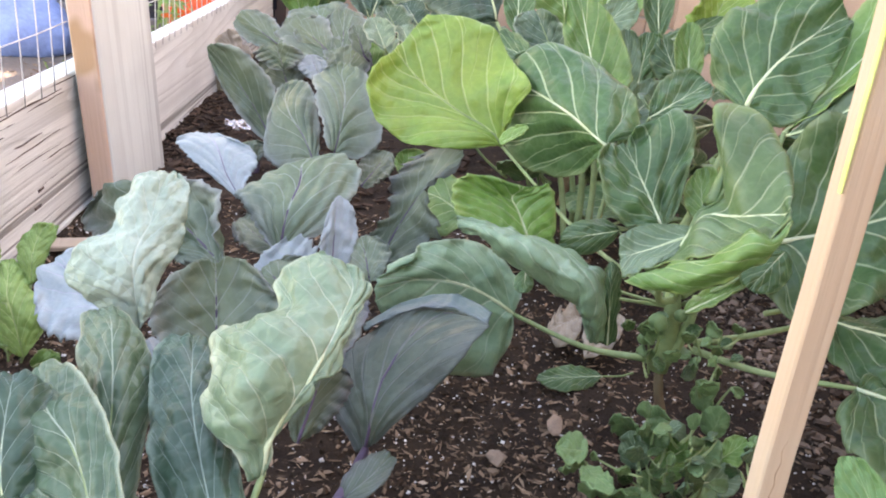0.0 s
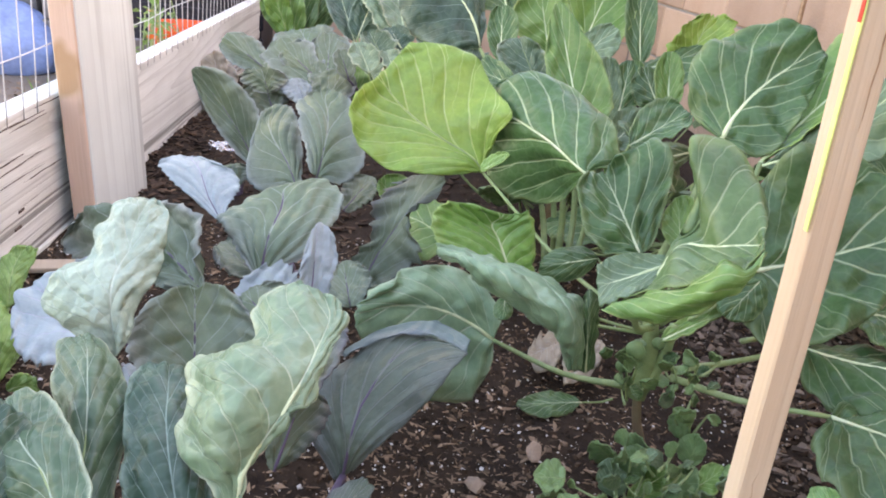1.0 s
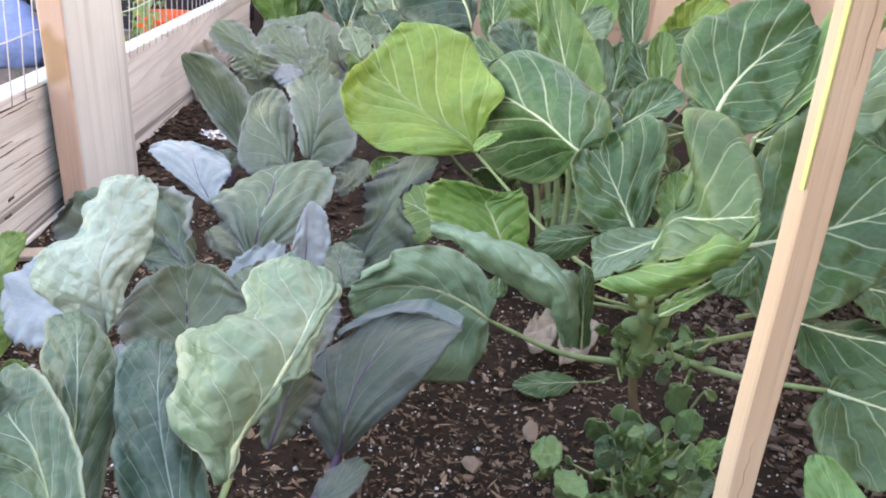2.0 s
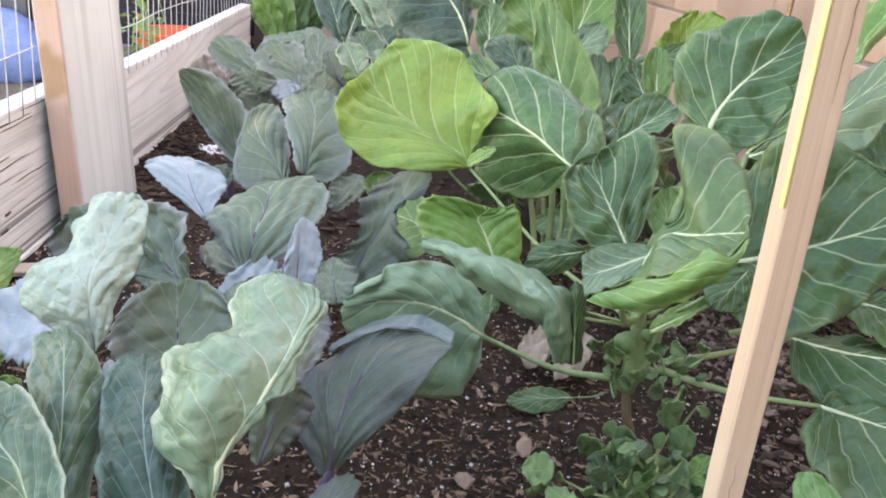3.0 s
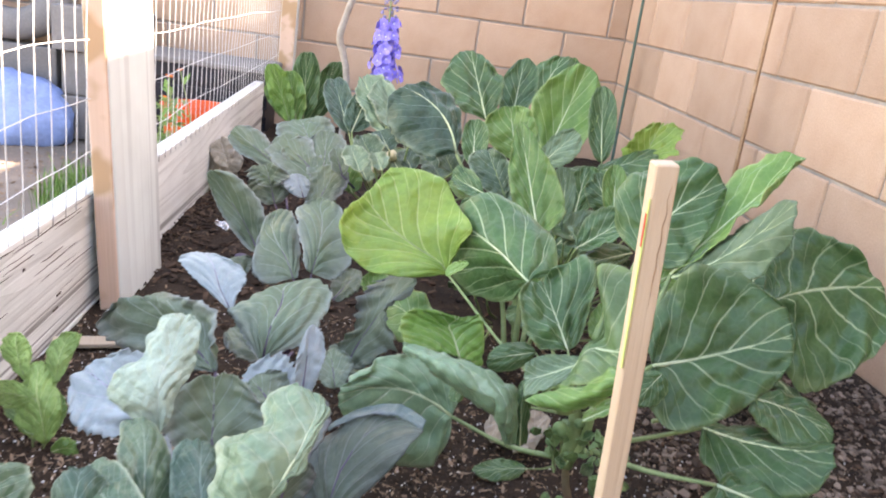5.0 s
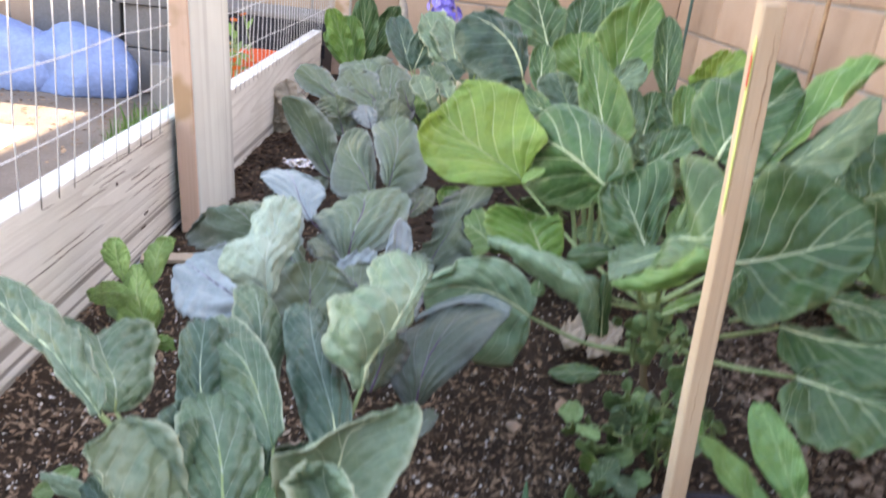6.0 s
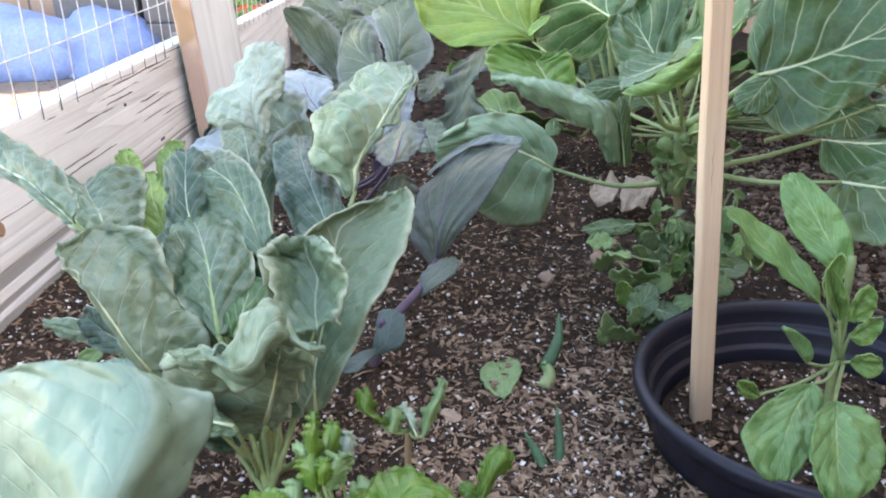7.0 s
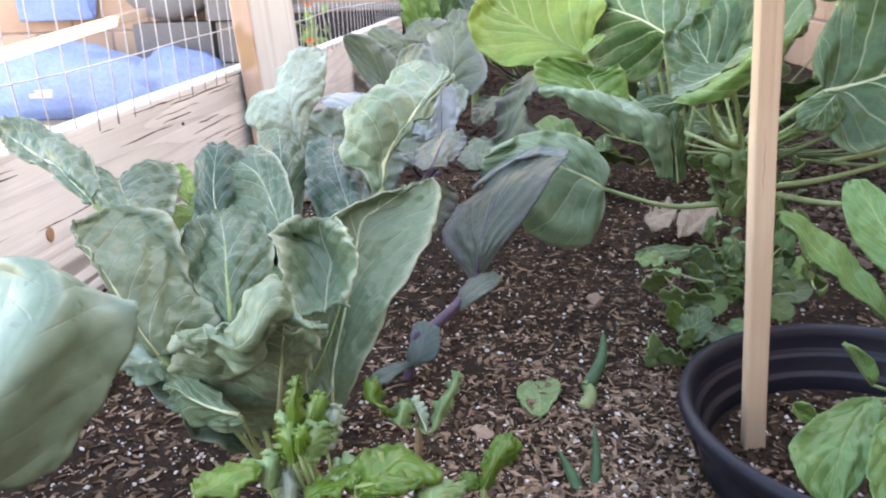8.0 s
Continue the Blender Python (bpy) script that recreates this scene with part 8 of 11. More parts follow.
sheet(greens_b, "greens", (
    ((0.232, 0.572, 0.155), (0.235, 0.566, 0.158), (0.237, 0.572, 0.155)),
    ((0.222, 0.572, 0.164), (0.228, 0.560, 0.168), (0.230, 0.568, 0.160)),
    ((0.214, 0.574, 0.169), (0.221, 0.560, 0.173), (0.224, 0.566, 0.165)),
    ((0.213, 0.578, 0.174), (0.220, 0.566, 0.179), (0.223, 0.572, 0.170)),
    ((0.214, 0.582, 0.173), (0.217, 0.578, 0.176), (0.219, 0.578, 0.174))), stem=(0.243, 0.575, 0.150), jag=0.06, teeth=0.10, ruffle=0.003, crumple=0.001, puff=0.02, rib=0.0012, nu=28, nv=20, seed=42)
sheet(greens_b, "weed", (
    ((0.230, 0.568, 0.155), (0.235, 0.560, 0.159), (0.237, 0.568, 0.154)),
    ((0.231, 0.575, 0.160), (0.236, 0.566, 0.165), (0.240, 0.574, 0.159)),
    ((0.234, 0.580, 0.161), (0.236, 0.576, 0.164), (0.238, 0.580, 0.160))), stem=(0.243, 0.575, 0.150), jag=0.06, teeth=0.10, ruffle=0.003, crumple=0.001, puff=0.02, rib=0.0012, nu=28, nv=20, seed=43)
sheet(greens_b, "mint", (
    ((0.249, 0.572, 0.145), (0.249, 0.566, 0.151), (0.247, 0.572, 0.150)),
    ((0.247, 0.580, 0.155), (0.244, 0.572, 0.159), (0.241, 0.578, 0.154)),
    ((0.241, 0.590, 0.159), (0.238, 0.584, 0.161), (0.236, 0.588, 0.156))), stem=(0.243, 0.575, 0.150), jag=0.06, teeth=0.10, ruffle=0.003, crumple=0.001, puff=0.02, rib=0.0012, nu=28, nv=20, seed=44)
sheet(greens_b, "weed", (
    ((0.251, 0.570, 0.150), (0.253, 0.564, 0.153), (0.255, 0.570, 0.151)),
    ((0.253, 0.580, 0.159), (0.257, 0.572, 0.164), (0.260, 0.580, 0.160)),
    ((0.259, 0.586, 0.165), (0.262, 0.580, 0.169), (0.264, 0.586, 0.166)),
    ((0.262, 0.592, 0.173), (0.264, 0.590, 0.175), (0.266, 0.592, 0.172))), stem=(0.243, 0.575, 0.150), jag=0.06, teeth=0.10, ruffle=0.003, crumple=0.001, puff=0.02, rib=0.0012, nu=28, nv=20, seed=45)
greens_c = plant("mustard_greens", (0.285, 0.500, 0.000), "small bright green mustard seedling with two upright leaves", "seedling", [((0.285, 0.500, 0.000), 0.003), ((0.287, 0.495, 0.150), 0.002)], "stem_green")
sheet(greens_c, "greens", (
    ((0.284, 0.492, 0.172), (0.286, 0.486, 0.175), (0.288, 0.490, 0.172)),
    ((0.286, 0.496, 0.180), (0.290, 0.486, 0.186), (0.295, 0.494, 0.182)),
    ((0.289, 0.500, 0.186), (0.294, 0.490, 0.192), (0.300, 0.498, 0.186)),
    ((0.295, 0.504, 0.191), (0.298, 0.500, 0.193), (0.301, 0.502, 0.189))), stem=(0.287, 0.495, 0.150), jag=0.008, ruffle=0.002, crumple=0.0015, puff=0.02, rib=0.0014, nu=34, nv=26, seed=46)
sheet(greens_c, "greens", (
    ((0.283, 0.488, 0.172), (0.284, 0.490, 0.172), (0.285, 0.492, 0.172)),
    ((0.278, 0.486, 0.174), (0.280, 0.490, 0.176), (0.282, 0.494, 0.176)),
    ((0.274, 0.490, 0.176), (0.276, 0.494, 0.177), (0.279, 0.496, 0.176))), stem=(0.287, 0.495, 0.150), jag=0.008, ruffle=0.002, crumple=0.0015, puff=0.02, rib=0.0014, nu=34, nv=26, seed=47)
seedling = plant("cabbage_seedling", (0.187, 0.902, 0.000), "small blue-green cabbage seedling on the soil", "seedling")
sheet(seedling, "seedling", (
    ((0.191, 0.872, 0.025), (0.185, 0.876, 0.024), (0.180, 0.880, 0.024)),
    ((0.211, 0.865, 0.039), (0.197, 0.875, 0.038), (0.184, 0.890, 0.040)),
    ((0.216, 0.875, 0.048), (0.200, 0.890, 0.052), (0.185, 0.905, 0.051)),
    ((0.215, 0.895, 0.056), (0.204, 0.905, 0.059), (0.191, 0.912, 0.057))), jag=0.01, ruffle=0.001, crumple=0.0006, puff=0.01, rib=0.0012, nu=28, nv=22, seed=6)
sheet(seedling, "seedling", (
    ((0.186, 0.872, 0.025), (0.188, 0.876, 0.026), (0.187, 0.880, 0.027)),
    ((0.179, 0.845, 0.032), (0.177, 0.855, 0.031), (0.173, 0.870, 0.031)),
    ((0.172, 0.832, 0.030), (0.167, 0.840, 0.031), (0.161, 0.850, 0.034)),
    ((0.162, 0.832, 0.028), (0.156, 0.836, 0.028), (0.153, 0.840, 0.030))), jag=0.01, ruffle=0.001, crumple=0.0006, puff=0.01, rib=0.0012, nu=28, nv=22, seed=7)
onion = plant("onion_seedling", (0.349, 0.845, 0.000), "dark green young onion shoots in the soil", "seedling")
stalk(onion, (0.352, 0.850, -0.004), (0.356, 0.875, 0.011), 0.0065, "stem_green")
stalk(onion, (0.356, 0.870, 0.007), (0.376, 0.930, 0.038), 0.0055, "onion_green", 0.15)
onion_near = plant("onion_seedling", (0.341, 0.695, 0.000), "dark green young onion shoots in the soil", "seedling")
stalk(onion_near, (0.343, 0.715, -0.027), (0.327, 0.750, 0.018), 0.0055, "onion_green", 0.15)
stalk(onion_near, (0.346, 0.720, -0.028), (0.356, 0.770, 0.031), 0.0045, "onion_green", 0.15)
sprig = plant("weed", (0.311, 0.836, 0.000), "single green leaf lying on the soil", "weed")
leaf(sprig, "weed", (0.312, 0.825, 0.002), (0.312, 0.863, 0.000), (0.312, 0.900, -0.002), (0.291, 0.865, -0.000), (0.332, 0.875, 0.000), "oval", cup=0.1, wave=0.05, jag=0.02, rib=0.0016, nu=24, nv=18, crumple=0.001, ruffle=0.012, seed=15)
fallen_leaf = plant("leaf", (0.528, 1.265, 0.000), "dull green fallen leaf lying on the soil", "leaf")
leaf(fallen_leaf, "sprout", (0.526, 1.248, 0.012), (0.485, 1.243, 0.010), (0.443, 1.237, 0.008), ((0.505, 1.230, 0.006), (0.479, 1.220, 0.006), (0.454, 1.224, 0.006)), ((0.512, 1.267, 0.012), (0.486, 1.266, 0.014), (0.458, 1.254, 0.012)), "oval", (0.568, 1.261, 0.012), cup=-0.05, wave=0.02, jag=0.01, rib=0.0016, nu=24, nv=18, crumple=0.001, ruffle=0.012, seed=17)
dry_leaf = plant("leaf", (0.522, 1.364, -0.000), "dry papery grey-pink leaf lying on the soil", "leaf")
leaf(dry_leaf, "dry", (0.517, 1.360, 0.035), (0.491, 1.335, 0.035), (0.465, 1.310, 0.035), ((0.505, 1.310, 0.030), (0.483, 1.290, 0.022), (0.470, 1.300, 0.026)), ((0.511, 1.380, 0.037), (0.485, 1.360, 0.034), (0.469, 1.330, 0.035)), "oval", cup=0.1, wave=0.2, jag=0.02, rib=0.0016, nu=24, nv=18, crumple=0.004, ruffle=0.012, seed=19)
leaf(dry_leaf, "dry", (0.506, 1.270, 0.021), (0.539, 1.315, 0.030), (0.573, 1.360, 0.040), ((0.510, 1.310, 0.032), (0.526, 1.350, 0.041), (0.555, 1.370, 0.041)), ((0.534, 1.280, 0.023), (0.558, 1.310, 0.031), (0.571, 1.340, 0.034)), "oval", cup=0.1, wave=0.2, jag=0.02, rib=0.0016, nu=24, nv=18, crumple=0.004, ruffle=0.012, seed=20)
young_weed = plant("weed", (0.464, 1.084, 0.000), "small green weed with rounded leaves on the soil", "weed")
leaf(young_weed, "weed", (0.443, 1.000, 0.086), (0.427, 0.995, 0.090), (0.412, 0.990, 0.094), (0.421, 0.970, 0.092), (0.434, 1.020, 0.088), "oval", cup=0.1, wave=0.05, jag=0.02, rib=0.0016, nu=24, nv=18, crumple=0.001, ruffle=0.012, seed=22)
leaf(young_weed, "weed", (0.434, 0.980, 0.085), (0.441, 0.955, 0.093), (0.447, 0.930, 0.101), (0.449, 0.970, 0.088), (0.426, 0.930, 0.101), "oval", cup=0.1, wave=0.05, jag=0.02, rib=0.0016, nu=24, nv=18, crumple=0.001, ruffle=0.012, seed=23)
young_weed_b = plant("weed", (-0.130, 0.881, 0.000), "tiny green weed near the board", "weed")
leaf(young_weed_b, "weed", (-0.125, 0.880, 0.008), (-0.118, 0.890, 0.014), (-0.111, 0.900, 0.020), (-0.125, 0.890, 0.022), (-0.100, 0.880, 0.020), "oval", cup=0.1, wave=0.05, jag=0.02, rib=0.0016, nu=24, nv=18, crumple=0.001, ruffle=0.012, seed=25)
leaf(young_weed_b, "weed", (-0.123, 0.880, 0.005), (-0.130, 0.870, 0.010), (-0.136, 0.860, 0.015), (-0.120, 0.850, 0.013), (-0.134, 0.880, 0.011), "oval", cup=0.1, wave=0.05, jag=0.02, rib=0.0016, nu=24, nv=18, crumple=0.001, ruffle=0.012, seed=26)
weed_a = plant("weed", (0.573, 1.054, -0.005), "bushy green weed with small rounded leaves beside the sprouts stem", "weed", group="weeds at the sprouts stem")
leaf(weed_a, "weed", (0.519, 0.962, 0.103), (0.523, 0.956, 0.105), (0.527, 0.951, 0.107), (0.531, 0.972, 0.099), (0.521, 0.952, 0.102), "oval", (0.537, 0.990, 0.062), cup=0.1, wave=0.05, jag=0.08, rib=0.0014, nu=10, nv=10, crumple=0.001, ruffle=0.012, seed=28)
leaf(weed_a, "weed", (0.543, 0.975, 0.078), (0.532, 0.966, 0.089), (0.520, 0.958, 0.101), (0.538, 0.985, 0.069), (0.533, 0.965, 0.097), "oval", (0.548, 0.990, 0.046), cup=0.1, wave=0.05, jag=0.08, rib=0.0014, nu=10, nv=10, crumple=0.001, ruffle=0.012, seed=30)
leaf(weed_a, "weed", (0.494, 1.004, 0.085), (0.491, 1.013, 0.078), (0.489, 1.022, 0.071), (0.493, 1.014, 0.072), (0.483, 0.994, 0.097), "oval", cup=0.1, wave=0.05, jag=0.08, rib=0.0014, nu=10, nv=10, crumple=0.001, ruffle=0.012, seed=31)
leaf(weed_a, "weed", (0.473, 0.973, 0.093), (0.464, 0.964, 0.098), (0.455, 0.956, 0.102), (0.473, 0.983, 0.078), (0.462, 0.963, 0.103), "oval", cup=0.1, wave=0.05, jag=0.08, rib=0.0014, nu=10, nv=10, crumple=0.001, ruffle=0.012, seed=33)
leaf(weed_a, "weed", (0.455, 1.002, 0.076), (0.452, 1.000, 0.082), (0.448, 0.998, 0.088), (0.453, 1.012, 0.071), (0.451, 0.992, 0.090), "oval", (0.494, 0.990, 0.069), cup=0.1, wave=0.05, jag=0.08, rib=0.0014, nu=10, nv=10, crumple=0.001, ruffle=0.012, seed=34)
leaf(weed_a, "weed", (0.539, 1.007, 0.105), (0.538, 1.003, 0.100), (0.536, 1.000, 0.095), (0.550, 1.017, 0.089), (0.529, 0.997, 0.106), "oval", (0.532, 0.990, 0.098), cup=0.1, wave=0.05, jag=0.08, rib=0.0014, nu=10, nv=10, crumple=0.001, ruffle=0.012, seed=36)
leaf(weed_a, "weed", (0.555, 0.987, 0.068), (0.567, 0.992, 0.062), (0.578, 0.996, 0.057), (0.569, 0.997, 0.067), (0.559, 0.977, 0.066), "oval", cup=0.1, wave=0.05, jag=0.08, rib=0.0014, nu=10, nv=10, crumple=0.001, ruffle=0.012, seed=0)
leaf(weed_a, "sprout", (0.542, 0.999, 0.047), (0.552, 1.008, 0.044), (0.561, 1.018, 0.041), (0.549, 1.009, 0.047), (0.544, 0.989, 0.056), "oval", cup=0.1, wave=0.05, jag=0.08, rib=0.0014, nu=10, nv=10, crumple=0.001, ruffle=0.012, seed=2)
leaf(weed_a, "weed", (0.524, 0.964, 0.074), (0.523, 0.962, 0.081), (0.522, 0.961, 0.088), (0.525, 0.974, 0.073), (0.522, 0.954, 0.088), "oval", (0.543, 0.990, 0.033), cup=0.1, wave=0.05, jag=0.08, rib=0.0014, nu=10, nv=10, crumple=0.001, ruffle=0.012, seed=3)
leaf(weed_a, "sprout_under", (0.524, 0.970, 0.104), (0.532, 0.973, 0.103), (0.539, 0.976, 0.101), (0.534, 0.980, 0.102), (0.526, 0.960, 0.108), "oval", (0.537, 0.990, 0.070), cup=0.1, wave=0.05, jag=0.08, rib=0.0014, nu=10, nv=10, crumple=0.001, ruffle=0.012, seed=5)
leaf(weed_a, "sprout_under", (0.529, 0.966, 0.085), (0.520, 0.961, 0.086), (0.512, 0.956, 0.087), (0.530, 0.976, 0.069), (0.515, 0.956, 0.095), "oval", cup=0.1, wave=0.05, jag=0.08, rib=0.0014, nu=10, nv=10, crumple=0.001, ruffle=0.012, seed=6)
leaf(weed_a, "sprout", (0.499, 0.976, 0.079), (0.502, 0.974, 0.085), (0.506, 0.972, 0.091), (0.506, 0.986, 0.079), (0.501, 0.966, 0.088), "oval", cup=0.1, wave=0.05, jag=0.08, rib=0.0014, nu=10, nv=10, crumple=0.001, ruffle=0.012, seed=8)
leaf(weed_a, "sprout", (0.563, 1.010, 0.100), (0.562, 1.018, 0.094), (0.561, 1.026, 0.088), (0.564, 1.020, 0.088), (0.551, 1.000, 0.111), "oval", (0.543, 0.990, 0.095), cup=0.1, wave=0.05, jag=0.08, rib=0.0014, nu=10, nv=10, crumple=0.001, ruffle=0.012, seed=9)
leaf(weed_a, "weed", (0.530, 1.024, 0.042), (0.531, 1.015, 0.051), (0.532, 1.006, 0.060), (0.538, 1.034, 0.042), (0.533, 1.014, 0.046), "oval", (0.529, 0.990, 0.051), cup=0.1, wave=0.05, jag=0.08, rib=0.0014, nu=10, nv=10, crumple=0.001, ruffle=0.012, seed=11)
leaf(weed_a, "weed", (0.481, 0.960, 0.140), (0.490, 0.964, 0.139), (0.499, 0.968, 0.138), (0.491, 0.970, 0.140), (0.485, 0.950, 0.144), "oval", cup=0.1, wave=0.05, jag=0.08, rib=0.0014, nu=10, nv=10, crumple=0.001, ruffle=0.012, seed=12)
leaf(weed_a, "weed", (0.557, 1.015, 0.038), (0.553, 1.008, 0.053), (0.549, 1.001, 0.068), (0.556, 1.025, 0.041), (0.557, 1.005, 0.054), "oval", cup=0.1, wave=0.05, jag=0.08, rib=0.0014, nu=10, nv=10, crumple=0.001, ruffle=0.012, seed=14)
leaf(weed_a, "sprout", (0.505, 1.013, 0.075), (0.508, 1.005, 0.084), (0.510, 0.997, 0.094), (0.513, 1.023, 0.075), (0.509, 1.003, 0.082), "oval", (0.516, 0.990, 0.075), cup=0.1, wave=0.05, jag=0.08, rib=0.0014, nu=10, nv=10, crumple=0.001, ruffle=0.012, seed=15)
leaf(weed_a, "sprout_under", (0.550, 1.027, 0.024), (0.542, 1.022, 0.026), (0.533, 1.016, 0.028), (0.552, 1.037, 0.007), (0.537, 1.017, 0.037), "oval", (0.540, 0.990, 0.035), cup=0.1, wave=0.05, jag=0.08, rib=0.0014, nu=10, nv=10, crumple=0.001, ruffle=0.012, seed=17)
leaf(weed_a, "weed", (0.572, 1.027, 0.062), (0.578, 1.027, 0.059), (0.584, 1.028, 0.056), (0.584, 1.037, 0.056), (0.571, 1.017, 0.062), "oval", cup=0.1, wave=0.05, jag=0.08, rib=0.0014, nu=10, nv=10, crumple=0.001, ruffle=0.012, seed=18)
leaf(weed_a, "sprout_under", (0.530, 0.963, 0.134), (0.536, 0.970, 0.133), (0.543, 0.978, 0.131), (0.535, 0.973, 0.133), (0.530, 0.953, 0.142), "oval", cup=0.1, wave=0.05, jag=0.08, rib=0.0014, nu=10, nv=10, crumple=0.001, ruffle=0.012, seed=20)
leaf(weed_a, "sprout", (0.523, 0.963, 0.071), (0.518, 0.963, 0.075), (0.514, 0.963, 0.079), (0.522, 0.973, 0.064), (0.515, 0.953, 0.086), "oval", (0.542, 0.990, 0.029), cup=0.1, wave=0.05, jag=0.08, rib=0.0014, nu=10, nv=10, crumple=0.001, ruffle=0.012, seed=21)
leaf(weed_a, "sprout_under", (0.506, 0.987, 0.122), (0.512, 0.990, 0.124), (0.518, 0.992, 0.126), (0.512, 0.997, 0.124), (0.509, 0.977, 0.128), "oval", (0.519, 0.990, 0.103), cup=0.1, wave=0.05, jag=0.08, rib=0.0014, nu=10, nv=10, crumple=0.001, ruffle=0.012, seed=23)
leaf(weed_a, "weed", (0.504, 0.961, 0.106), (0.503, 0.960, 0.113), (0.502, 0.959, 0.120), (0.505, 0.971, 0.105), (0.503, 0.951, 0.119), "oval", cup=0.1, wave=0.05, jag=0.08, rib=0.0014, nu=10, nv=10, crumple=0.001, ruffle=0.012, seed=24)
leaf(weed_a, "weed", (0.521, 1.002, 0.044), (0.524, 0.998, 0.051), (0.527, 0.994, 0.058), (0.528, 1.012, 0.044), (0.525, 0.992, 0.052), "oval", cup=0.1, wave=0.05, jag=0.08, rib=0.0014, nu=10, nv=10, crumple=0.001, ruffle=0.012, seed=26)
leaf(weed_a, "weed", (0.540, 1.016, 0.106), (0.538, 1.010, 0.118), (0.536, 1.004, 0.131), (0.540, 1.026, 0.110), (0.542, 1.006, 0.119), "oval", (0.529, 0.990, 0.107), cup=0.1, wave=0.05, jag=0.08, rib=0.0014, nu=10, nv=10, crumple=0.001, ruffle=0.012, seed=27)
leaf(weed_a, "sprout", (0.495, 1.013, 0.045), (0.486, 1.007, 0.056), (0.478, 1.002, 0.067), (0.489, 1.023, 0.039), (0.488, 1.003, 0.065), "oval", (0.515, 0.990, 0.046), cup=0.1, wave=0.05, jag=0.08, rib=0.0014, nu=10, nv=10, crumple=0.001, ruffle=0.012, seed=29)
leaf(weed_a, "sprout", (0.525, 0.968, 0.106), (0.526, 0.978, 0.092), (0.527, 0.988, 0.078), (0.531, 0.978, 0.087), (0.512, 0.958, 0.112), "oval", cup=0.1, wave=0.05, jag=0.08, rib=0.0014, nu=10, nv=10, crumple=0.001, ruffle=0.012, seed=30)
weed_b = plant("weed", (0.563, 1.060, 0.000), "bushy green weed with small rounded leaves beside the sprouts stem", "weed", group="weeds at the sprouts stem")
leaf(weed_b, "weed", (0.582, 1.085, 0.134), (0.587, 1.093, 0.122), (0.591, 1.101, 0.110), (0.591, 1.095, 0.120), (0.574, 1.075, 0.134), "oval", (0.567, 1.060, 0.129), cup=0.1, wave=0.05, jag=0.08, rib=0.0014, nu=10, nv=10, crumple=0.001, ruffle=0.012, seed=32)
leaf(weed_b, "weed", (0.605, 1.094, 0.170), (0.598, 1.094, 0.173), (0.591, 1.093, 0.177), (0.602, 1.104, 0.164), (0.594, 1.084, 0.182), "oval", (0.571, 1.060, 0.168), cup=0.1, wave=0.05, jag=0.08, rib=0.0014, nu=10, nv=10, crumple=0.001, ruffle=0.012, seed=34)
leaf(weed_b, "weed", (0.570, 1.058, 0.165), (0.562, 1.054, 0.170), (0.555, 1.050, 0.175), (0.568, 1.068, 0.158), (0.560, 1.048, 0.178), "oval", cup=0.1, wave=0.05, jag=0.08, rib=0.0014, nu=10, nv=10, crumple=0.001, ruffle=0.012, seed=35)
leaf(weed_b, "weed", (0.537, 1.036, 0.182), (0.543, 1.038, 0.183), (0.549, 1.041, 0.184), (0.545, 1.046, 0.183), (0.538, 1.026, 0.186), "oval", cup=0.1, wave=0.05, jag=0.08, rib=0.0014, nu=10, nv=10, crumple=0.001, ruffle=0.012, seed=0)
leaf(weed_b, "weed", (0.550, 1.053, 0.135), (0.559, 1.057, 0.127), (0.569, 1.061, 0.119), (0.565, 1.063, 0.128), (0.551, 1.043, 0.131), "oval", (0.561, 1.060, 0.112), cup=0.1, wave=0.05, jag=0.08, rib=0.0014, nu=10, nv=10, crumple=0.001, ruffle=0.012, seed=1)
leaf(weed_b, "weed", (0.542, 1.061, 0.177), (0.534, 1.059, 0.179), (0.526, 1.057, 0.181), (0.540, 1.071, 0.167), (0.531, 1.051, 0.188), "oval", (0.550, 1.060, 0.160), cup=0.1, wave=0.05, jag=0.08, rib=0.0014, nu=10, nv=10, crumple=0.001, ruffle=0.012, seed=3)
leaf(weed_b, "weed", (0.544, 1.022, 0.171), (0.542, 1.014, 0.179), (0.541, 1.006, 0.188), (0.549, 1.032, 0.172), (0.545, 1.012, 0.177), "oval", cup=0.1, wave=0.05, jag=0.08, rib=0.0014, nu=10, nv=10, crumple=0.001, ruffle=0.012, seed=4)
leaf(weed_b, "sprout", (0.583, 1.094, 0.149), (0.591, 1.095, 0.151), (0.598, 1.097, 0.154), (0.591, 1.104, 0.153), (0.588, 1.084, 0.152), "oval", cup=0.1, wave=0.05, jag=0.08, rib=0.0014, nu=10, nv=10, crumple=0.001, ruffle=0.012, seed=6)
leaf(weed_b, "weed", (0.558, 1.044, 0.189), (0.554, 1.050, 0.192), (0.549, 1.057, 0.195), (0.552, 1.054, 0.185), (0.549, 1.034, 0.206), "oval", (0.562, 1.060, 0.162), cup=0.1, wave=0.05, jag=0.08, rib=0.0014, nu=10, nv=10, crumple=0.001, ruffle=0.012, seed=7)
leaf(weed_b, "sprout", (0.547, 1.091, 0.160), (0.551, 1.087, 0.167), (0.555, 1.084, 0.175), (0.552, 1.101, 0.166), (0.553, 1.081, 0.166), "oval", (0.545, 1.060, 0.160), cup=0.1, wave=0.05, jag=0.08, rib=0.0014, nu=10, nv=10, crumple=0.001, ruffle=0.012, seed=9)
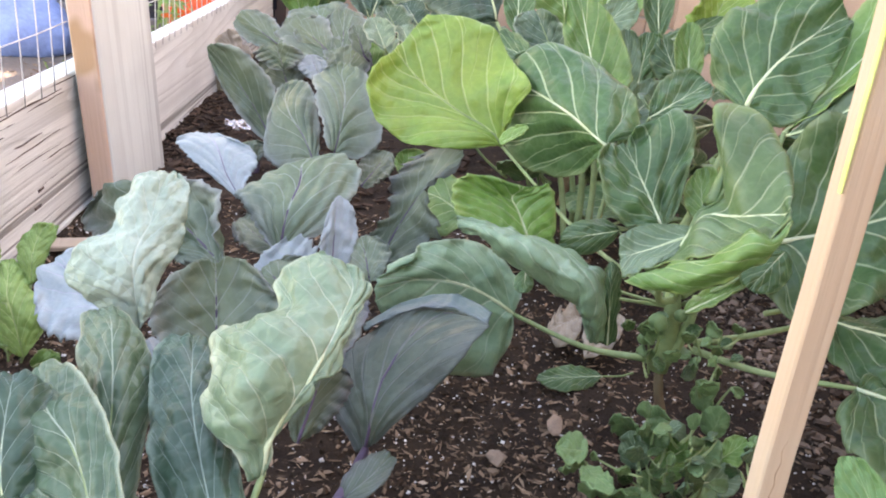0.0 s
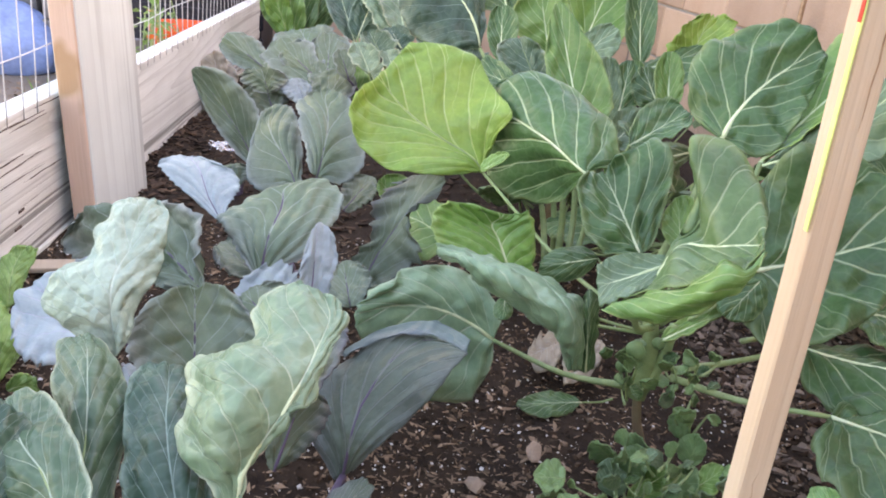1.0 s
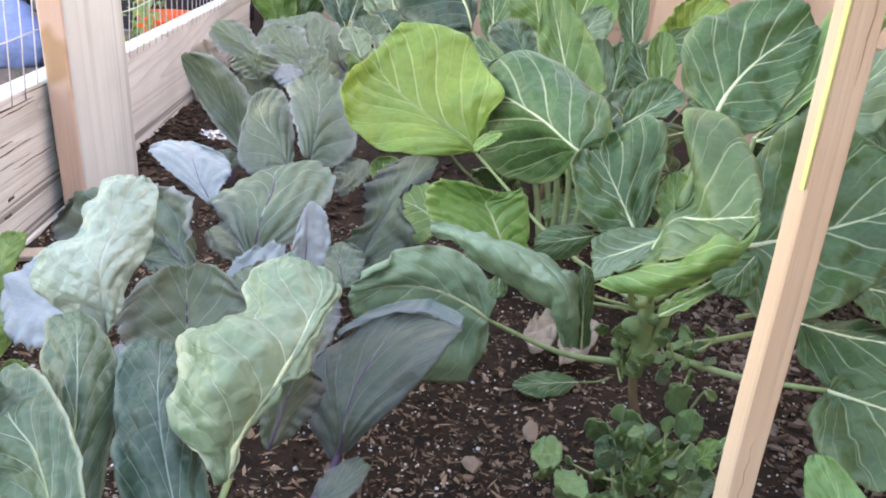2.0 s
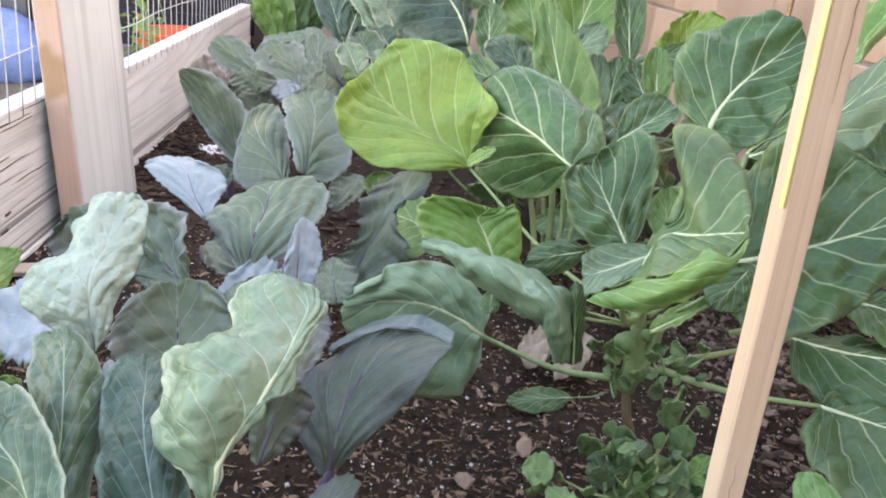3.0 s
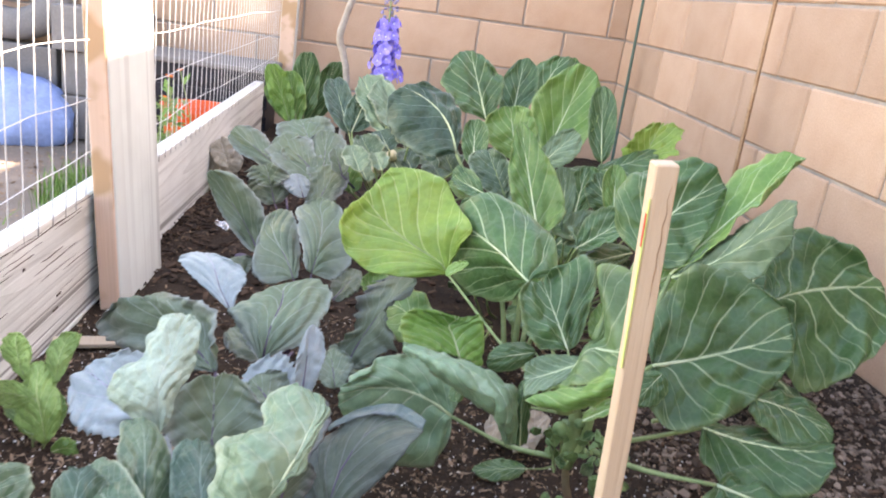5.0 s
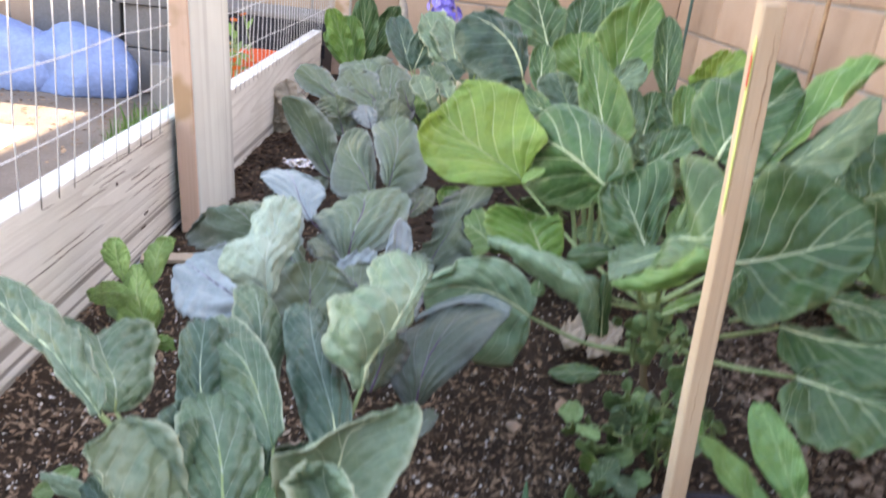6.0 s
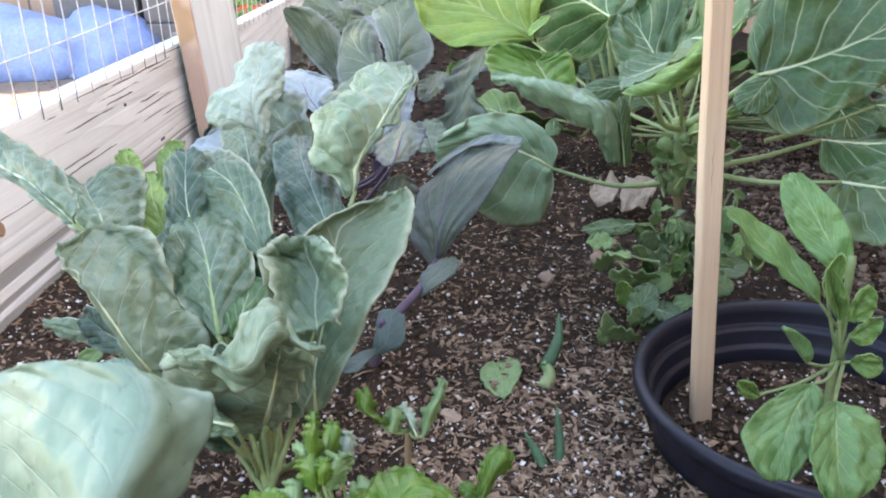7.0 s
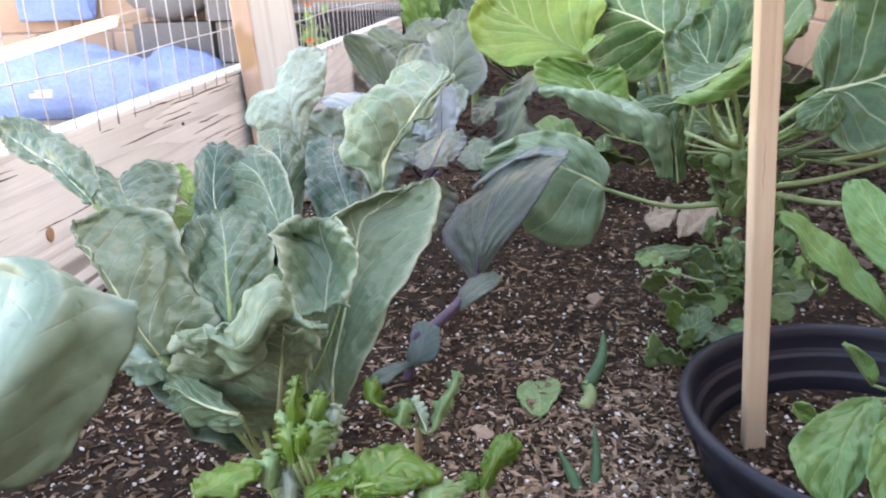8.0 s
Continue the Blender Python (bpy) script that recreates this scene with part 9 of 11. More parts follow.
leaf(weed_b, "sprout", (0.600, 1.096, 0.133), (0.606, 1.097, 0.136), (0.612, 1.098, 0.138), (0.609, 1.106, 0.134), (0.603, 1.086, 0.138), "oval", cup=0.1, wave=0.05, jag=0.08, rib=0.0014, nu=10, nv=10, crumple=0.001, ruffle=0.012, seed=10)
leaf(weed_b, "weed", (0.554, 1.086, 0.164), (0.557, 1.089, 0.167), (0.560, 1.091, 0.170), (0.558, 1.096, 0.165), (0.554, 1.076, 0.172), "oval", cup=0.1, wave=0.05, jag=0.08, rib=0.0014, nu=10, nv=10, crumple=0.001, ruffle=0.012, seed=12)
leaf(weed_b, "weed", (0.588, 1.058, 0.127), (0.597, 1.065, 0.118), (0.607, 1.071, 0.109), (0.602, 1.068, 0.120), (0.586, 1.048, 0.124), "oval", (0.580, 1.060, 0.105), cup=0.1, wave=0.05, jag=0.08, rib=0.0014, nu=10, nv=10, crumple=0.001, ruffle=0.012, seed=13)
leaf(weed_b, "weed", (0.572, 1.083, 0.154), (0.568, 1.083, 0.161), (0.564, 1.082, 0.167), (0.570, 1.093, 0.153), (0.566, 1.073, 0.167), "oval", (0.561, 1.060, 0.148), cup=0.1, wave=0.05, jag=0.08, rib=0.0014, nu=10, nv=10, crumple=0.001, ruffle=0.012, seed=15)
leaf(weed_b, "sprout_under", (0.563, 1.098, 0.127), (0.558, 1.095, 0.120), (0.553, 1.091, 0.114), (0.571, 1.108, 0.108), (0.548, 1.088, 0.129), "oval", cup=0.1, wave=0.05, jag=0.08, rib=0.0014, nu=10, nv=10, crumple=0.001, ruffle=0.012, seed=16)
leaf(weed_b, "weed", (0.566, 1.095, 0.120), (0.567, 1.099, 0.126), (0.569, 1.102, 0.132), (0.565, 1.105, 0.123), (0.566, 1.085, 0.133), "oval", cup=0.1, wave=0.05, jag=0.08, rib=0.0014, nu=10, nv=10, crumple=0.001, ruffle=0.012, seed=18)
leaf(weed_b, "weed", (0.569, 1.047, 0.138), (0.559, 1.047, 0.135), (0.550, 1.048, 0.131), (0.568, 1.057, 0.121), (0.551, 1.037, 0.147), "oval", (0.573, 1.060, 0.110), cup=0.1, wave=0.05, jag=0.08, rib=0.0014, nu=10, nv=10, crumple=0.001, ruffle=0.012, seed=19)
weed_c = plant("weed", (0.520, 1.100, 0.000), "bushy green weed with small rounded leaves beside the sprouts stem", "weed", group="weeds at the sprouts stem")
leaf(weed_c, "weed", (0.547, 1.117, 0.126), (0.555, 1.113, 0.128), (0.564, 1.108, 0.130), (0.562, 1.127, 0.126), (0.554, 1.107, 0.124), "oval", (0.533, 1.100, 0.115), cup=0.1, wave=0.05, jag=0.08, rib=0.0014, nu=10, nv=10, crumple=0.001, ruffle=0.012, seed=22)
leaf(weed_c, "weed", (0.529, 1.111, 0.150), (0.524, 1.104, 0.161), (0.518, 1.097, 0.173), (0.524, 1.121, 0.152), (0.528, 1.101, 0.165), "oval", cup=0.1, wave=0.05, jag=0.08, rib=0.0014, nu=10, nv=10, crumple=0.001, ruffle=0.012, seed=23)
leaf(weed_c, "sprout_under", (0.523, 1.115, 0.166), (0.526, 1.107, 0.171), (0.528, 1.099, 0.176), (0.531, 1.125, 0.167), (0.526, 1.105, 0.167), "oval", (0.517, 1.100, 0.154), cup=0.1, wave=0.05, jag=0.08, rib=0.0014, nu=10, nv=10, crumple=0.001, ruffle=0.012, seed=24)
leaf(weed_c, "weed", (0.536, 1.071, 0.154), (0.527, 1.070, 0.153), (0.518, 1.068, 0.152), (0.534, 1.081, 0.140), (0.521, 1.061, 0.164), "oval", cup=0.1, wave=0.05, jag=0.08, rib=0.0014, nu=10, nv=10, crumple=0.001, ruffle=0.012, seed=25)
leaf(weed_c, "weed", (0.498, 1.074, 0.184), (0.498, 1.083, 0.174), (0.498, 1.092, 0.165), (0.502, 1.084, 0.171), (0.487, 1.064, 0.187), "oval", (0.513, 1.100, 0.152), cup=0.1, wave=0.05, jag=0.08, rib=0.0014, nu=10, nv=10, crumple=0.001, ruffle=0.012, seed=26)
leaf(weed_c, "weed", (0.511, 1.091, 0.164), (0.502, 1.085, 0.168), (0.494, 1.078, 0.172), (0.509, 1.101, 0.155), (0.501, 1.081, 0.174), "oval", cup=0.1, wave=0.05, jag=0.08, rib=0.0014, nu=10, nv=10, crumple=0.001, ruffle=0.012, seed=27)
leaf(weed_c, "weed", (0.510, 1.084, 0.140), (0.510, 1.093, 0.141), (0.509, 1.102, 0.141), (0.507, 1.094, 0.137), (0.505, 1.074, 0.153), "oval", (0.522, 1.100, 0.111), cup=0.1, wave=0.05, jag=0.08, rib=0.0014, nu=10, nv=10, crumple=0.001, ruffle=0.012, seed=28)
leaf(weed_c, "weed", (0.521, 1.124, 0.152), (0.528, 1.121, 0.146), (0.534, 1.118, 0.140), (0.537, 1.134, 0.145), (0.520, 1.114, 0.145), "oval", cup=0.1, wave=0.05, jag=0.08, rib=0.0014, nu=10, nv=10, crumple=0.001, ruffle=0.012, seed=29)
leaf(weed_c, "weed", (0.522, 1.123, 0.112), (0.520, 1.125, 0.118), (0.519, 1.127, 0.124), (0.520, 1.133, 0.113), (0.520, 1.113, 0.126), "oval", (0.521, 1.100, 0.106), cup=0.1, wave=0.05, jag=0.08, rib=0.0014, nu=10, nv=10, crumple=0.001, ruffle=0.012, seed=30)
leaf(weed_c, "sprout", (0.508, 1.066, 0.147), (0.512, 1.061, 0.144), (0.516, 1.056, 0.141), (0.521, 1.076, 0.139), (0.508, 1.056, 0.144), "oval", cup=0.1, wave=0.05, jag=0.08, rib=0.0014, nu=10, nv=10, crumple=0.001, ruffle=0.012, seed=31)
leaf(weed_c, "weed", (0.508, 1.091, 0.163), (0.508, 1.085, 0.160), (0.508, 1.078, 0.156), (0.519, 1.101, 0.152), (0.502, 1.081, 0.160), "oval", (0.516, 1.100, 0.139), cup=0.1, wave=0.05, jag=0.08, rib=0.0014, nu=10, nv=10, crumple=0.001, ruffle=0.012, seed=32)
leaf(weed_c, "weed", (0.517, 1.095, 0.142), (0.518, 1.103, 0.130), (0.520, 1.112, 0.117), (0.523, 1.105, 0.127), (0.507, 1.085, 0.143), "oval", cup=0.1, wave=0.05, jag=0.08, rib=0.0014, nu=10, nv=10, crumple=0.001, ruffle=0.012, seed=33)
leaf(weed_c, "weed", (0.518, 1.088, 0.161), (0.507, 1.085, 0.167), (0.496, 1.082, 0.173), (0.511, 1.098, 0.155), (0.506, 1.078, 0.177), "oval", (0.523, 1.100, 0.135), cup=0.1, wave=0.05, jag=0.08, rib=0.0014, nu=10, nv=10, crumple=0.001, ruffle=0.012, seed=34)
leaf(weed_c, "sprout", (0.487, 1.076, 0.180), (0.479, 1.070, 0.181), (0.471, 1.064, 0.183), (0.486, 1.086, 0.168), (0.476, 1.066, 0.189), "oval", cup=0.1, wave=0.05, jag=0.08, rib=0.0014, nu=10, nv=10, crumple=0.001, ruffle=0.012, seed=35)
weed_d = plant("weed", (0.650, 1.061, -0.005), "bushy green weed with small rounded leaves beside the sprouts stem", "weed", group="weeds at the sprouts stem")
leaf(weed_d, "weed", (0.603, 0.977, 0.073), (0.599, 0.982, 0.069), (0.596, 0.988, 0.065), (0.603, 0.987, 0.059), (0.588, 0.967, 0.088), "oval", (0.586, 0.950, 0.076), cup=0.1, wave=0.05, jag=0.08, rib=0.0014, nu=10, nv=10, crumple=0.001, ruffle=0.012, seed=0)
leaf(weed_d, "weed", (0.585, 0.954, 0.117), (0.582, 0.948, 0.117), (0.579, 0.942, 0.116), (0.595, 0.964, 0.104), (0.576, 0.944, 0.120), "oval", cup=0.1, wave=0.05, jag=0.08, rib=0.0014, nu=10, nv=10, crumple=0.001, ruffle=0.012, seed=1)
leaf(weed_d, "weed", (0.584, 0.987, 0.094), (0.586, 0.984, 0.101), (0.588, 0.981, 0.107), (0.590, 0.997, 0.095), (0.585, 0.977, 0.102), "oval", (0.570, 0.950, 0.105), cup=0.1, wave=0.05, jag=0.08, rib=0.0014, nu=10, nv=10, crumple=0.001, ruffle=0.012, seed=2)
leaf(weed_d, "sprout_under", (0.593, 0.983, 0.093), (0.594, 0.989, 0.084), (0.595, 0.995, 0.075), (0.601, 0.993, 0.077), (0.581, 0.973, 0.099), "oval", cup=0.1, wave=0.05, jag=0.08, rib=0.0014, nu=10, nv=10, crumple=0.001, ruffle=0.012, seed=3)
leaf(weed_d, "weed", (0.562, 0.926, 0.141), (0.574, 0.936, 0.128), (0.586, 0.946, 0.114), (0.577, 0.936, 0.131), (0.558, 0.916, 0.139), "oval", (0.578, 0.950, 0.105), cup=0.1, wave=0.05, jag=0.08, rib=0.0014, nu=10, nv=10, crumple=0.001, ruffle=0.012, seed=4)
leaf(weed_d, "weed", (0.556, 0.910, 0.120), (0.556, 0.911, 0.113), (0.556, 0.911, 0.107), (0.566, 0.920, 0.104), (0.546, 0.900, 0.123), "oval", cup=0.1, wave=0.05, jag=0.08, rib=0.0014, nu=10, nv=10, crumple=0.001, ruffle=0.012, seed=5)
leaf(weed_d, "weed", (0.583, 0.965, 0.085), (0.593, 0.973, 0.077), (0.604, 0.981, 0.069), (0.595, 0.975, 0.079), (0.582, 0.955, 0.088), "oval", (0.580, 0.950, 0.079), cup=0.1, wave=0.05, jag=0.08, rib=0.0014, nu=10, nv=10, crumple=0.001, ruffle=0.012, seed=6)
leaf(weed_d, "sprout", (0.572, 0.951, 0.136), (0.559, 0.944, 0.142), (0.547, 0.936, 0.147), (0.572, 0.961, 0.123), (0.557, 0.941, 0.149), "oval", cup=0.1, wave=0.05, jag=0.08, rib=0.0014, nu=10, nv=10, crumple=0.001, ruffle=0.012, seed=7)
leaf(weed_d, "weed", (0.547, 0.923, 0.156), (0.548, 0.925, 0.161), (0.548, 0.926, 0.166), (0.549, 0.933, 0.156), (0.544, 0.913, 0.169), "oval", (0.570, 0.950, 0.119), cup=0.1, wave=0.05, jag=0.08, rib=0.0014, nu=10, nv=10, crumple=0.001, ruffle=0.012, seed=8)
leaf(weed_d, "sprout_under", (0.546, 0.922, 0.157), (0.539, 0.915, 0.157), (0.532, 0.909, 0.157), (0.554, 0.932, 0.141), (0.533, 0.912, 0.163), "oval", cup=0.1, wave=0.05, jag=0.08, rib=0.0014, nu=10, nv=10, crumple=0.001, ruffle=0.012, seed=9)
leaf(weed_d, "sprout", (0.561, 0.956, 0.109), (0.558, 0.960, 0.107), (0.554, 0.965, 0.106), (0.560, 0.966, 0.098), (0.549, 0.946, 0.124), "oval", (0.569, 0.950, 0.097), cup=0.1, wave=0.05, jag=0.08, rib=0.0014, nu=10, nv=10, crumple=0.001, ruffle=0.012, seed=10)
leaf(weed_d, "weed", (0.566, 0.946, 0.139), (0.569, 0.953, 0.129), (0.571, 0.960, 0.119), (0.573, 0.956, 0.125), (0.555, 0.936, 0.144), "oval", cup=0.1, wave=0.05, jag=0.08, rib=0.0014, nu=10, nv=10, crumple=0.001, ruffle=0.012, seed=11)
leaf(weed_d, "weed", (0.556, 0.932, 0.133), (0.562, 0.938, 0.133), (0.568, 0.943, 0.132), (0.562, 0.942, 0.132), (0.555, 0.922, 0.142), "oval", (0.574, 0.950, 0.102), cup=0.1, wave=0.05, jag=0.08, rib=0.0014, nu=10, nv=10, crumple=0.001, ruffle=0.012, seed=12)
leaf(weed_d, "weed", (0.579, 0.977, 0.082), (0.583, 0.978, 0.077), (0.587, 0.978, 0.072), (0.591, 0.987, 0.072), (0.574, 0.967, 0.083), "oval", cup=0.1, wave=0.05, jag=0.08, rib=0.0014, nu=10, nv=10, crumple=0.001, ruffle=0.012, seed=13)
weed_e = plant("weed", (0.552, 1.126, -0.005), "bushy green weed with small rounded leaves beside the sprouts stem", "weed", group="weeds at the sprouts stem")
leaf(weed_e, "sprout_under", (0.526, 1.035, 0.099), (0.534, 1.032, 0.090), (0.541, 1.030, 0.082), (0.544, 1.045, 0.087), (0.525, 1.025, 0.091), "oval", (0.513, 1.020, 0.090), cup=0.1, wave=0.05, jag=0.08, rib=0.0014, nu=10, nv=10, crumple=0.001, ruffle=0.012, seed=15)
leaf(weed_e, "weed", (0.523, 1.056, 0.074), (0.510, 1.048, 0.075), (0.498, 1.040, 0.076), (0.522, 1.066, 0.054), (0.506, 1.046, 0.083), "oval", cup=0.1, wave=0.05, jag=0.08, rib=0.0014, nu=10, nv=10, crumple=0.001, ruffle=0.012, seed=16)
leaf(weed_e, "weed", (0.496, 1.015, 0.116), (0.493, 1.015, 0.124), (0.491, 1.015, 0.133), (0.491, 1.025, 0.117), (0.496, 1.005, 0.133), "oval", (0.502, 1.020, 0.093), cup=0.1, wave=0.05, jag=0.08, rib=0.0014, nu=10, nv=10, crumple=0.001, ruffle=0.012, seed=17)
leaf(weed_e, "weed", (0.486, 0.991, 0.128), (0.483, 0.990, 0.122), (0.480, 0.990, 0.117), (0.491, 1.001, 0.113), (0.476, 0.981, 0.133), "oval", cup=0.1, wave=0.05, jag=0.08, rib=0.0014, nu=10, nv=10, crumple=0.001, ruffle=0.012, seed=18)
leaf(weed_e, "weed", (0.505, 1.011, 0.109), (0.510, 1.003, 0.111), (0.515, 0.995, 0.113), (0.519, 1.021, 0.104), (0.508, 1.001, 0.107), "oval", (0.508, 1.020, 0.084), cup=0.1, wave=0.05, jag=0.08, rib=0.0014, nu=10, nv=10, crumple=0.001, ruffle=0.012, seed=19)
leaf(weed_e, "sprout_under", (0.488, 0.990, 0.100), (0.479, 0.986, 0.100), (0.470, 0.983, 0.099), (0.489, 1.000, 0.081), (0.473, 0.980, 0.112), "oval", cup=0.1, wave=0.05, jag=0.08, rib=0.0014, nu=10, nv=10, crumple=0.001, ruffle=0.012, seed=20)
bud_knob(sprouts, (0.515, 1.090, 0.174), 0.009)
bud_knob(sprouts, (0.509, 1.100, 0.150), 0.006)
bud_knob(sprouts, (0.540, 1.100, 0.178), 0.006)
stalk(sprouts_far, (0.511, 1.500, 0.081), (0.474, 1.550, 0.241), 0.0042)
stalk(sprouts_far, (0.533, 1.520, 0.075), (0.522, 1.570, 0.244), 0.0050)
stalk(sprouts_far, (0.542, 1.500, 0.089), (0.537, 1.550, 0.243), 0.0045)
stalk(sprouts_far, (0.548, 1.480, 0.102), (0.562, 1.530, 0.242), 0.0035)
stalk(sprouts_far, (0.547, 1.600, 0.052), (0.516, 1.650, 0.227), 0.0045)
leaf(cabbage_b, "lavender", (0.088, 0.950, 0.172), (0.079, 0.960, 0.180), (0.071, 0.970, 0.189), (0.073, 0.960, 0.174), (0.080, 0.970, 0.182), "fan", cup=0.06, wave=0.04, waves=7, jag=0.05, teeth=0.14, rib=0.0028, seed=29)
bud_knob(broccoli, (0.267, 2.100, 0.263), 0.016, "curd")
bud_knob(broccoli, (0.285, 2.120, 0.273), 0.013, "curd")
bud_knob(broccoli, (0.253, 2.080, 0.246), 0.012, "curd")
bud_knob(broccoli, (0.211, 2.300, 0.239), 0.012, "curd")
dry_clump = plant("leaf", (-0.200, 2.700, -0.040), "crumpled tan dry leaves heaped against the board", "leaf")
leaf(dry_clump, "dry", (-0.200, 2.680, 0.054), (-0.220, 2.700, 0.095), (-0.240, 2.720, 0.135), (-0.259, 2.700, 0.081), (-0.191, 2.700, 0.118), "oval", cup=0.1, wave=0.12, jag=0.02, rib=0.0016, nu=24, nv=18, crumple=0.003, ruffle=0.012, seed=35)
leaf(dry_clump, "dry", (-0.219, 2.690, 0.034), (-0.202, 2.705, 0.068), (-0.185, 2.720, 0.102), (-0.232, 2.700, 0.076), (-0.168, 2.700, 0.054), "oval", cup=0.1, wave=0.12, jag=0.02, rib=0.0016, nu=24, nv=18, crumple=0.003, ruffle=0.012, seed=36)
leaf(dry_clump, "dry", (-0.245, 2.700, 0.000), (-0.255, 2.710, 0.043), (-0.264, 2.720, 0.086), (-0.280, 2.700, 0.038), (-0.221, 2.700, 0.059), "oval", cup=0.1, wave=0.12, jag=0.02, rib=0.0016, nu=24, nv=18, crumple=0.003, ruffle=0.012, seed=0)
leaf(dry_clump, "dry", (-0.189, 2.710, -0.003), (-0.212, 2.715, 0.029), (-0.235, 2.720, 0.062), (-0.235, 2.700, 0.011), (-0.180, 2.700, 0.047), "oval", cup=0.1, wave=0.12, jag=0.02, rib=0.0016, nu=24, nv=18, crumple=0.003, ruffle=0.012, seed=1)
leaf(dry_clump, "dry", (-0.265, 2.720, -0.035), (-0.244, 2.720, -0.004), (-0.224, 2.720, 0.027), (-0.267, 2.700, 0.010), (-0.212, 2.700, -0.013), "oval", cup=0.1, wave=0.12, jag=0.02, rib=0.0016, nu=24, nv=18, crumple=0.003, ruffle=0.012, seed=2)
weed_f = plant("weed", (0.489, 0.959, 0.000), "low spreading weed with rounded pale green leaves by the pot", "weed", group="weeds at the sprouts stem")
leaf(weed_f, "weed", (0.446, 1.009, 0.068), (0.434, 1.008, 0.064), (0.423, 1.008, 0.059), (0.440, 1.021, 0.049), (0.429, 0.997, 0.077), "oval", (0.462, 0.979, 0.055), cup=0.1, wave=0.08, jag=0.05, rib=0.0016, nu=18, nv=14, crumple=0.001, ruffle=0.012, seed=4)
leaf(weed_f, "weed", (0.497, 0.989, 0.050), (0.468, 0.992, 0.052), (0.439, 0.994, 0.054), (0.470, 1.001, 0.037), (0.465, 0.977, 0.068), "oval", (0.480, 0.979, 0.037), cup=0.1, wave=0.08, jag=0.05, rib=0.0016, nu=18, nv=14, crumple=0.001, ruffle=0.012, seed=5)
leaf(weed_f, "sprout_under", (0.465, 0.969, 0.009), (0.475, 0.972, 0.029), (0.485, 0.974, 0.048), (0.462, 0.981, 0.033), (0.486, 0.957, 0.026), "oval", (0.487, 0.979, 0.004), cup=0.1, wave=0.08, jag=0.05, rib=0.0016, nu=18, nv=14, crumple=0.001, ruffle=0.012, seed=6)
leaf(weed_f, "weed", (0.478, 0.989, 0.030), (0.491, 0.984, 0.042), (0.505, 0.978, 0.055), (0.489, 1.001, 0.047), (0.497, 0.977, 0.034), "oval", (0.494, 0.979, 0.024), cup=0.1, wave=0.08, jag=0.05, rib=0.0016, nu=18, nv=14, crumple=0.001, ruffle=0.012, seed=7)
leaf(weed_f, "lime", (0.468, 0.989, 0.015), (0.458, 0.982, 0.034), (0.448, 0.974, 0.052), (0.453, 1.001, 0.019), (0.466, 0.977, 0.042), "oval", (0.477, 0.979, 0.014), cup=0.1, wave=0.08, jag=0.05, rib=0.0016, nu=18, nv=14, crumple=0.001, ruffle=0.012, seed=8)
leaf(weed_f, "weed", (0.466, 0.939, -0.003), (0.449, 0.937, 0.005), (0.431, 0.935, 0.013), (0.448, 0.951, -0.015), (0.450, 0.927, 0.023), "oval", (0.479, 0.979, -0.039), cup=0.1, wave=0.08, jag=0.05, rib=0.0016, nu=18, nv=14, crumple=0.001, ruffle=0.012, seed=9)
leaf(weed_f, "weed", (0.425, 0.929, 0.039), (0.422, 0.925, 0.021), (0.420, 0.922, 0.004), (0.432, 0.941, 0.012), (0.415, 0.917, 0.027), "oval", (0.466, 0.979, -0.028), cup=0.1, wave=0.08, jag=0.05, rib=0.0016, nu=18, nv=14, crumple=0.001, ruffle=0.012, seed=10)
leaf(weed_f, "sprout_under", (0.508, 1.039, 0.039), (0.504, 1.043, 0.058), (0.500, 1.048, 0.077), (0.493, 1.051, 0.053), (0.512, 1.027, 0.068), "oval", (0.491, 0.979, 0.065), cup=0.1, wave=0.08, jag=0.05, rib=0.0016, nu=18, nv=14, crumple=0.001, ruffle=0.012, seed=11)
leaf(weed_f, "weed", (0.518, 1.049, 0.050), (0.524, 1.052, 0.069), (0.530, 1.055, 0.088), (0.513, 1.061, 0.071), (0.534, 1.037, 0.069), "oval", (0.499, 0.979, 0.078), cup=0.1, wave=0.08, jag=0.05, rib=0.0016, nu=18, nv=14, crumple=0.001, ruffle=0.012, seed=12)
leaf(weed_f, "lime", (0.517, 1.029, 0.044), (0.534, 1.030, 0.050), (0.550, 1.032, 0.055), (0.531, 1.041, 0.058), (0.535, 1.017, 0.042), "oval", (0.507, 0.979, 0.052), cup=0.1, wave=0.08, jag=0.05, rib=0.0016, nu=18, nv=14, crumple=0.001, ruffle=0.012, seed=13)
leaf(weed_f, "weed", (0.502, 1.019, 0.049), (0.516, 1.020, 0.041), (0.529, 1.021, 0.032), (0.523, 1.031, 0.044), (0.508, 1.007, 0.037), "oval", (0.500, 0.979, 0.038), cup=0.1, wave=0.08, jag=0.05, rib=0.0016, nu=18, nv=14, crumple=0.001, ruffle=0.012, seed=14)
leaf(weed_f, "weed", (0.544, 1.069, 0.061), (0.535, 1.071, 0.075), (0.526, 1.074, 0.090), (0.528, 1.081, 0.066), (0.540, 1.057, 0.087), "oval", (0.501, 0.979, 0.091), cup=0.1, wave=0.08, jag=0.05, rib=0.0016, nu=18, nv=14, crumple=0.001, ruffle=0.012, seed=15)
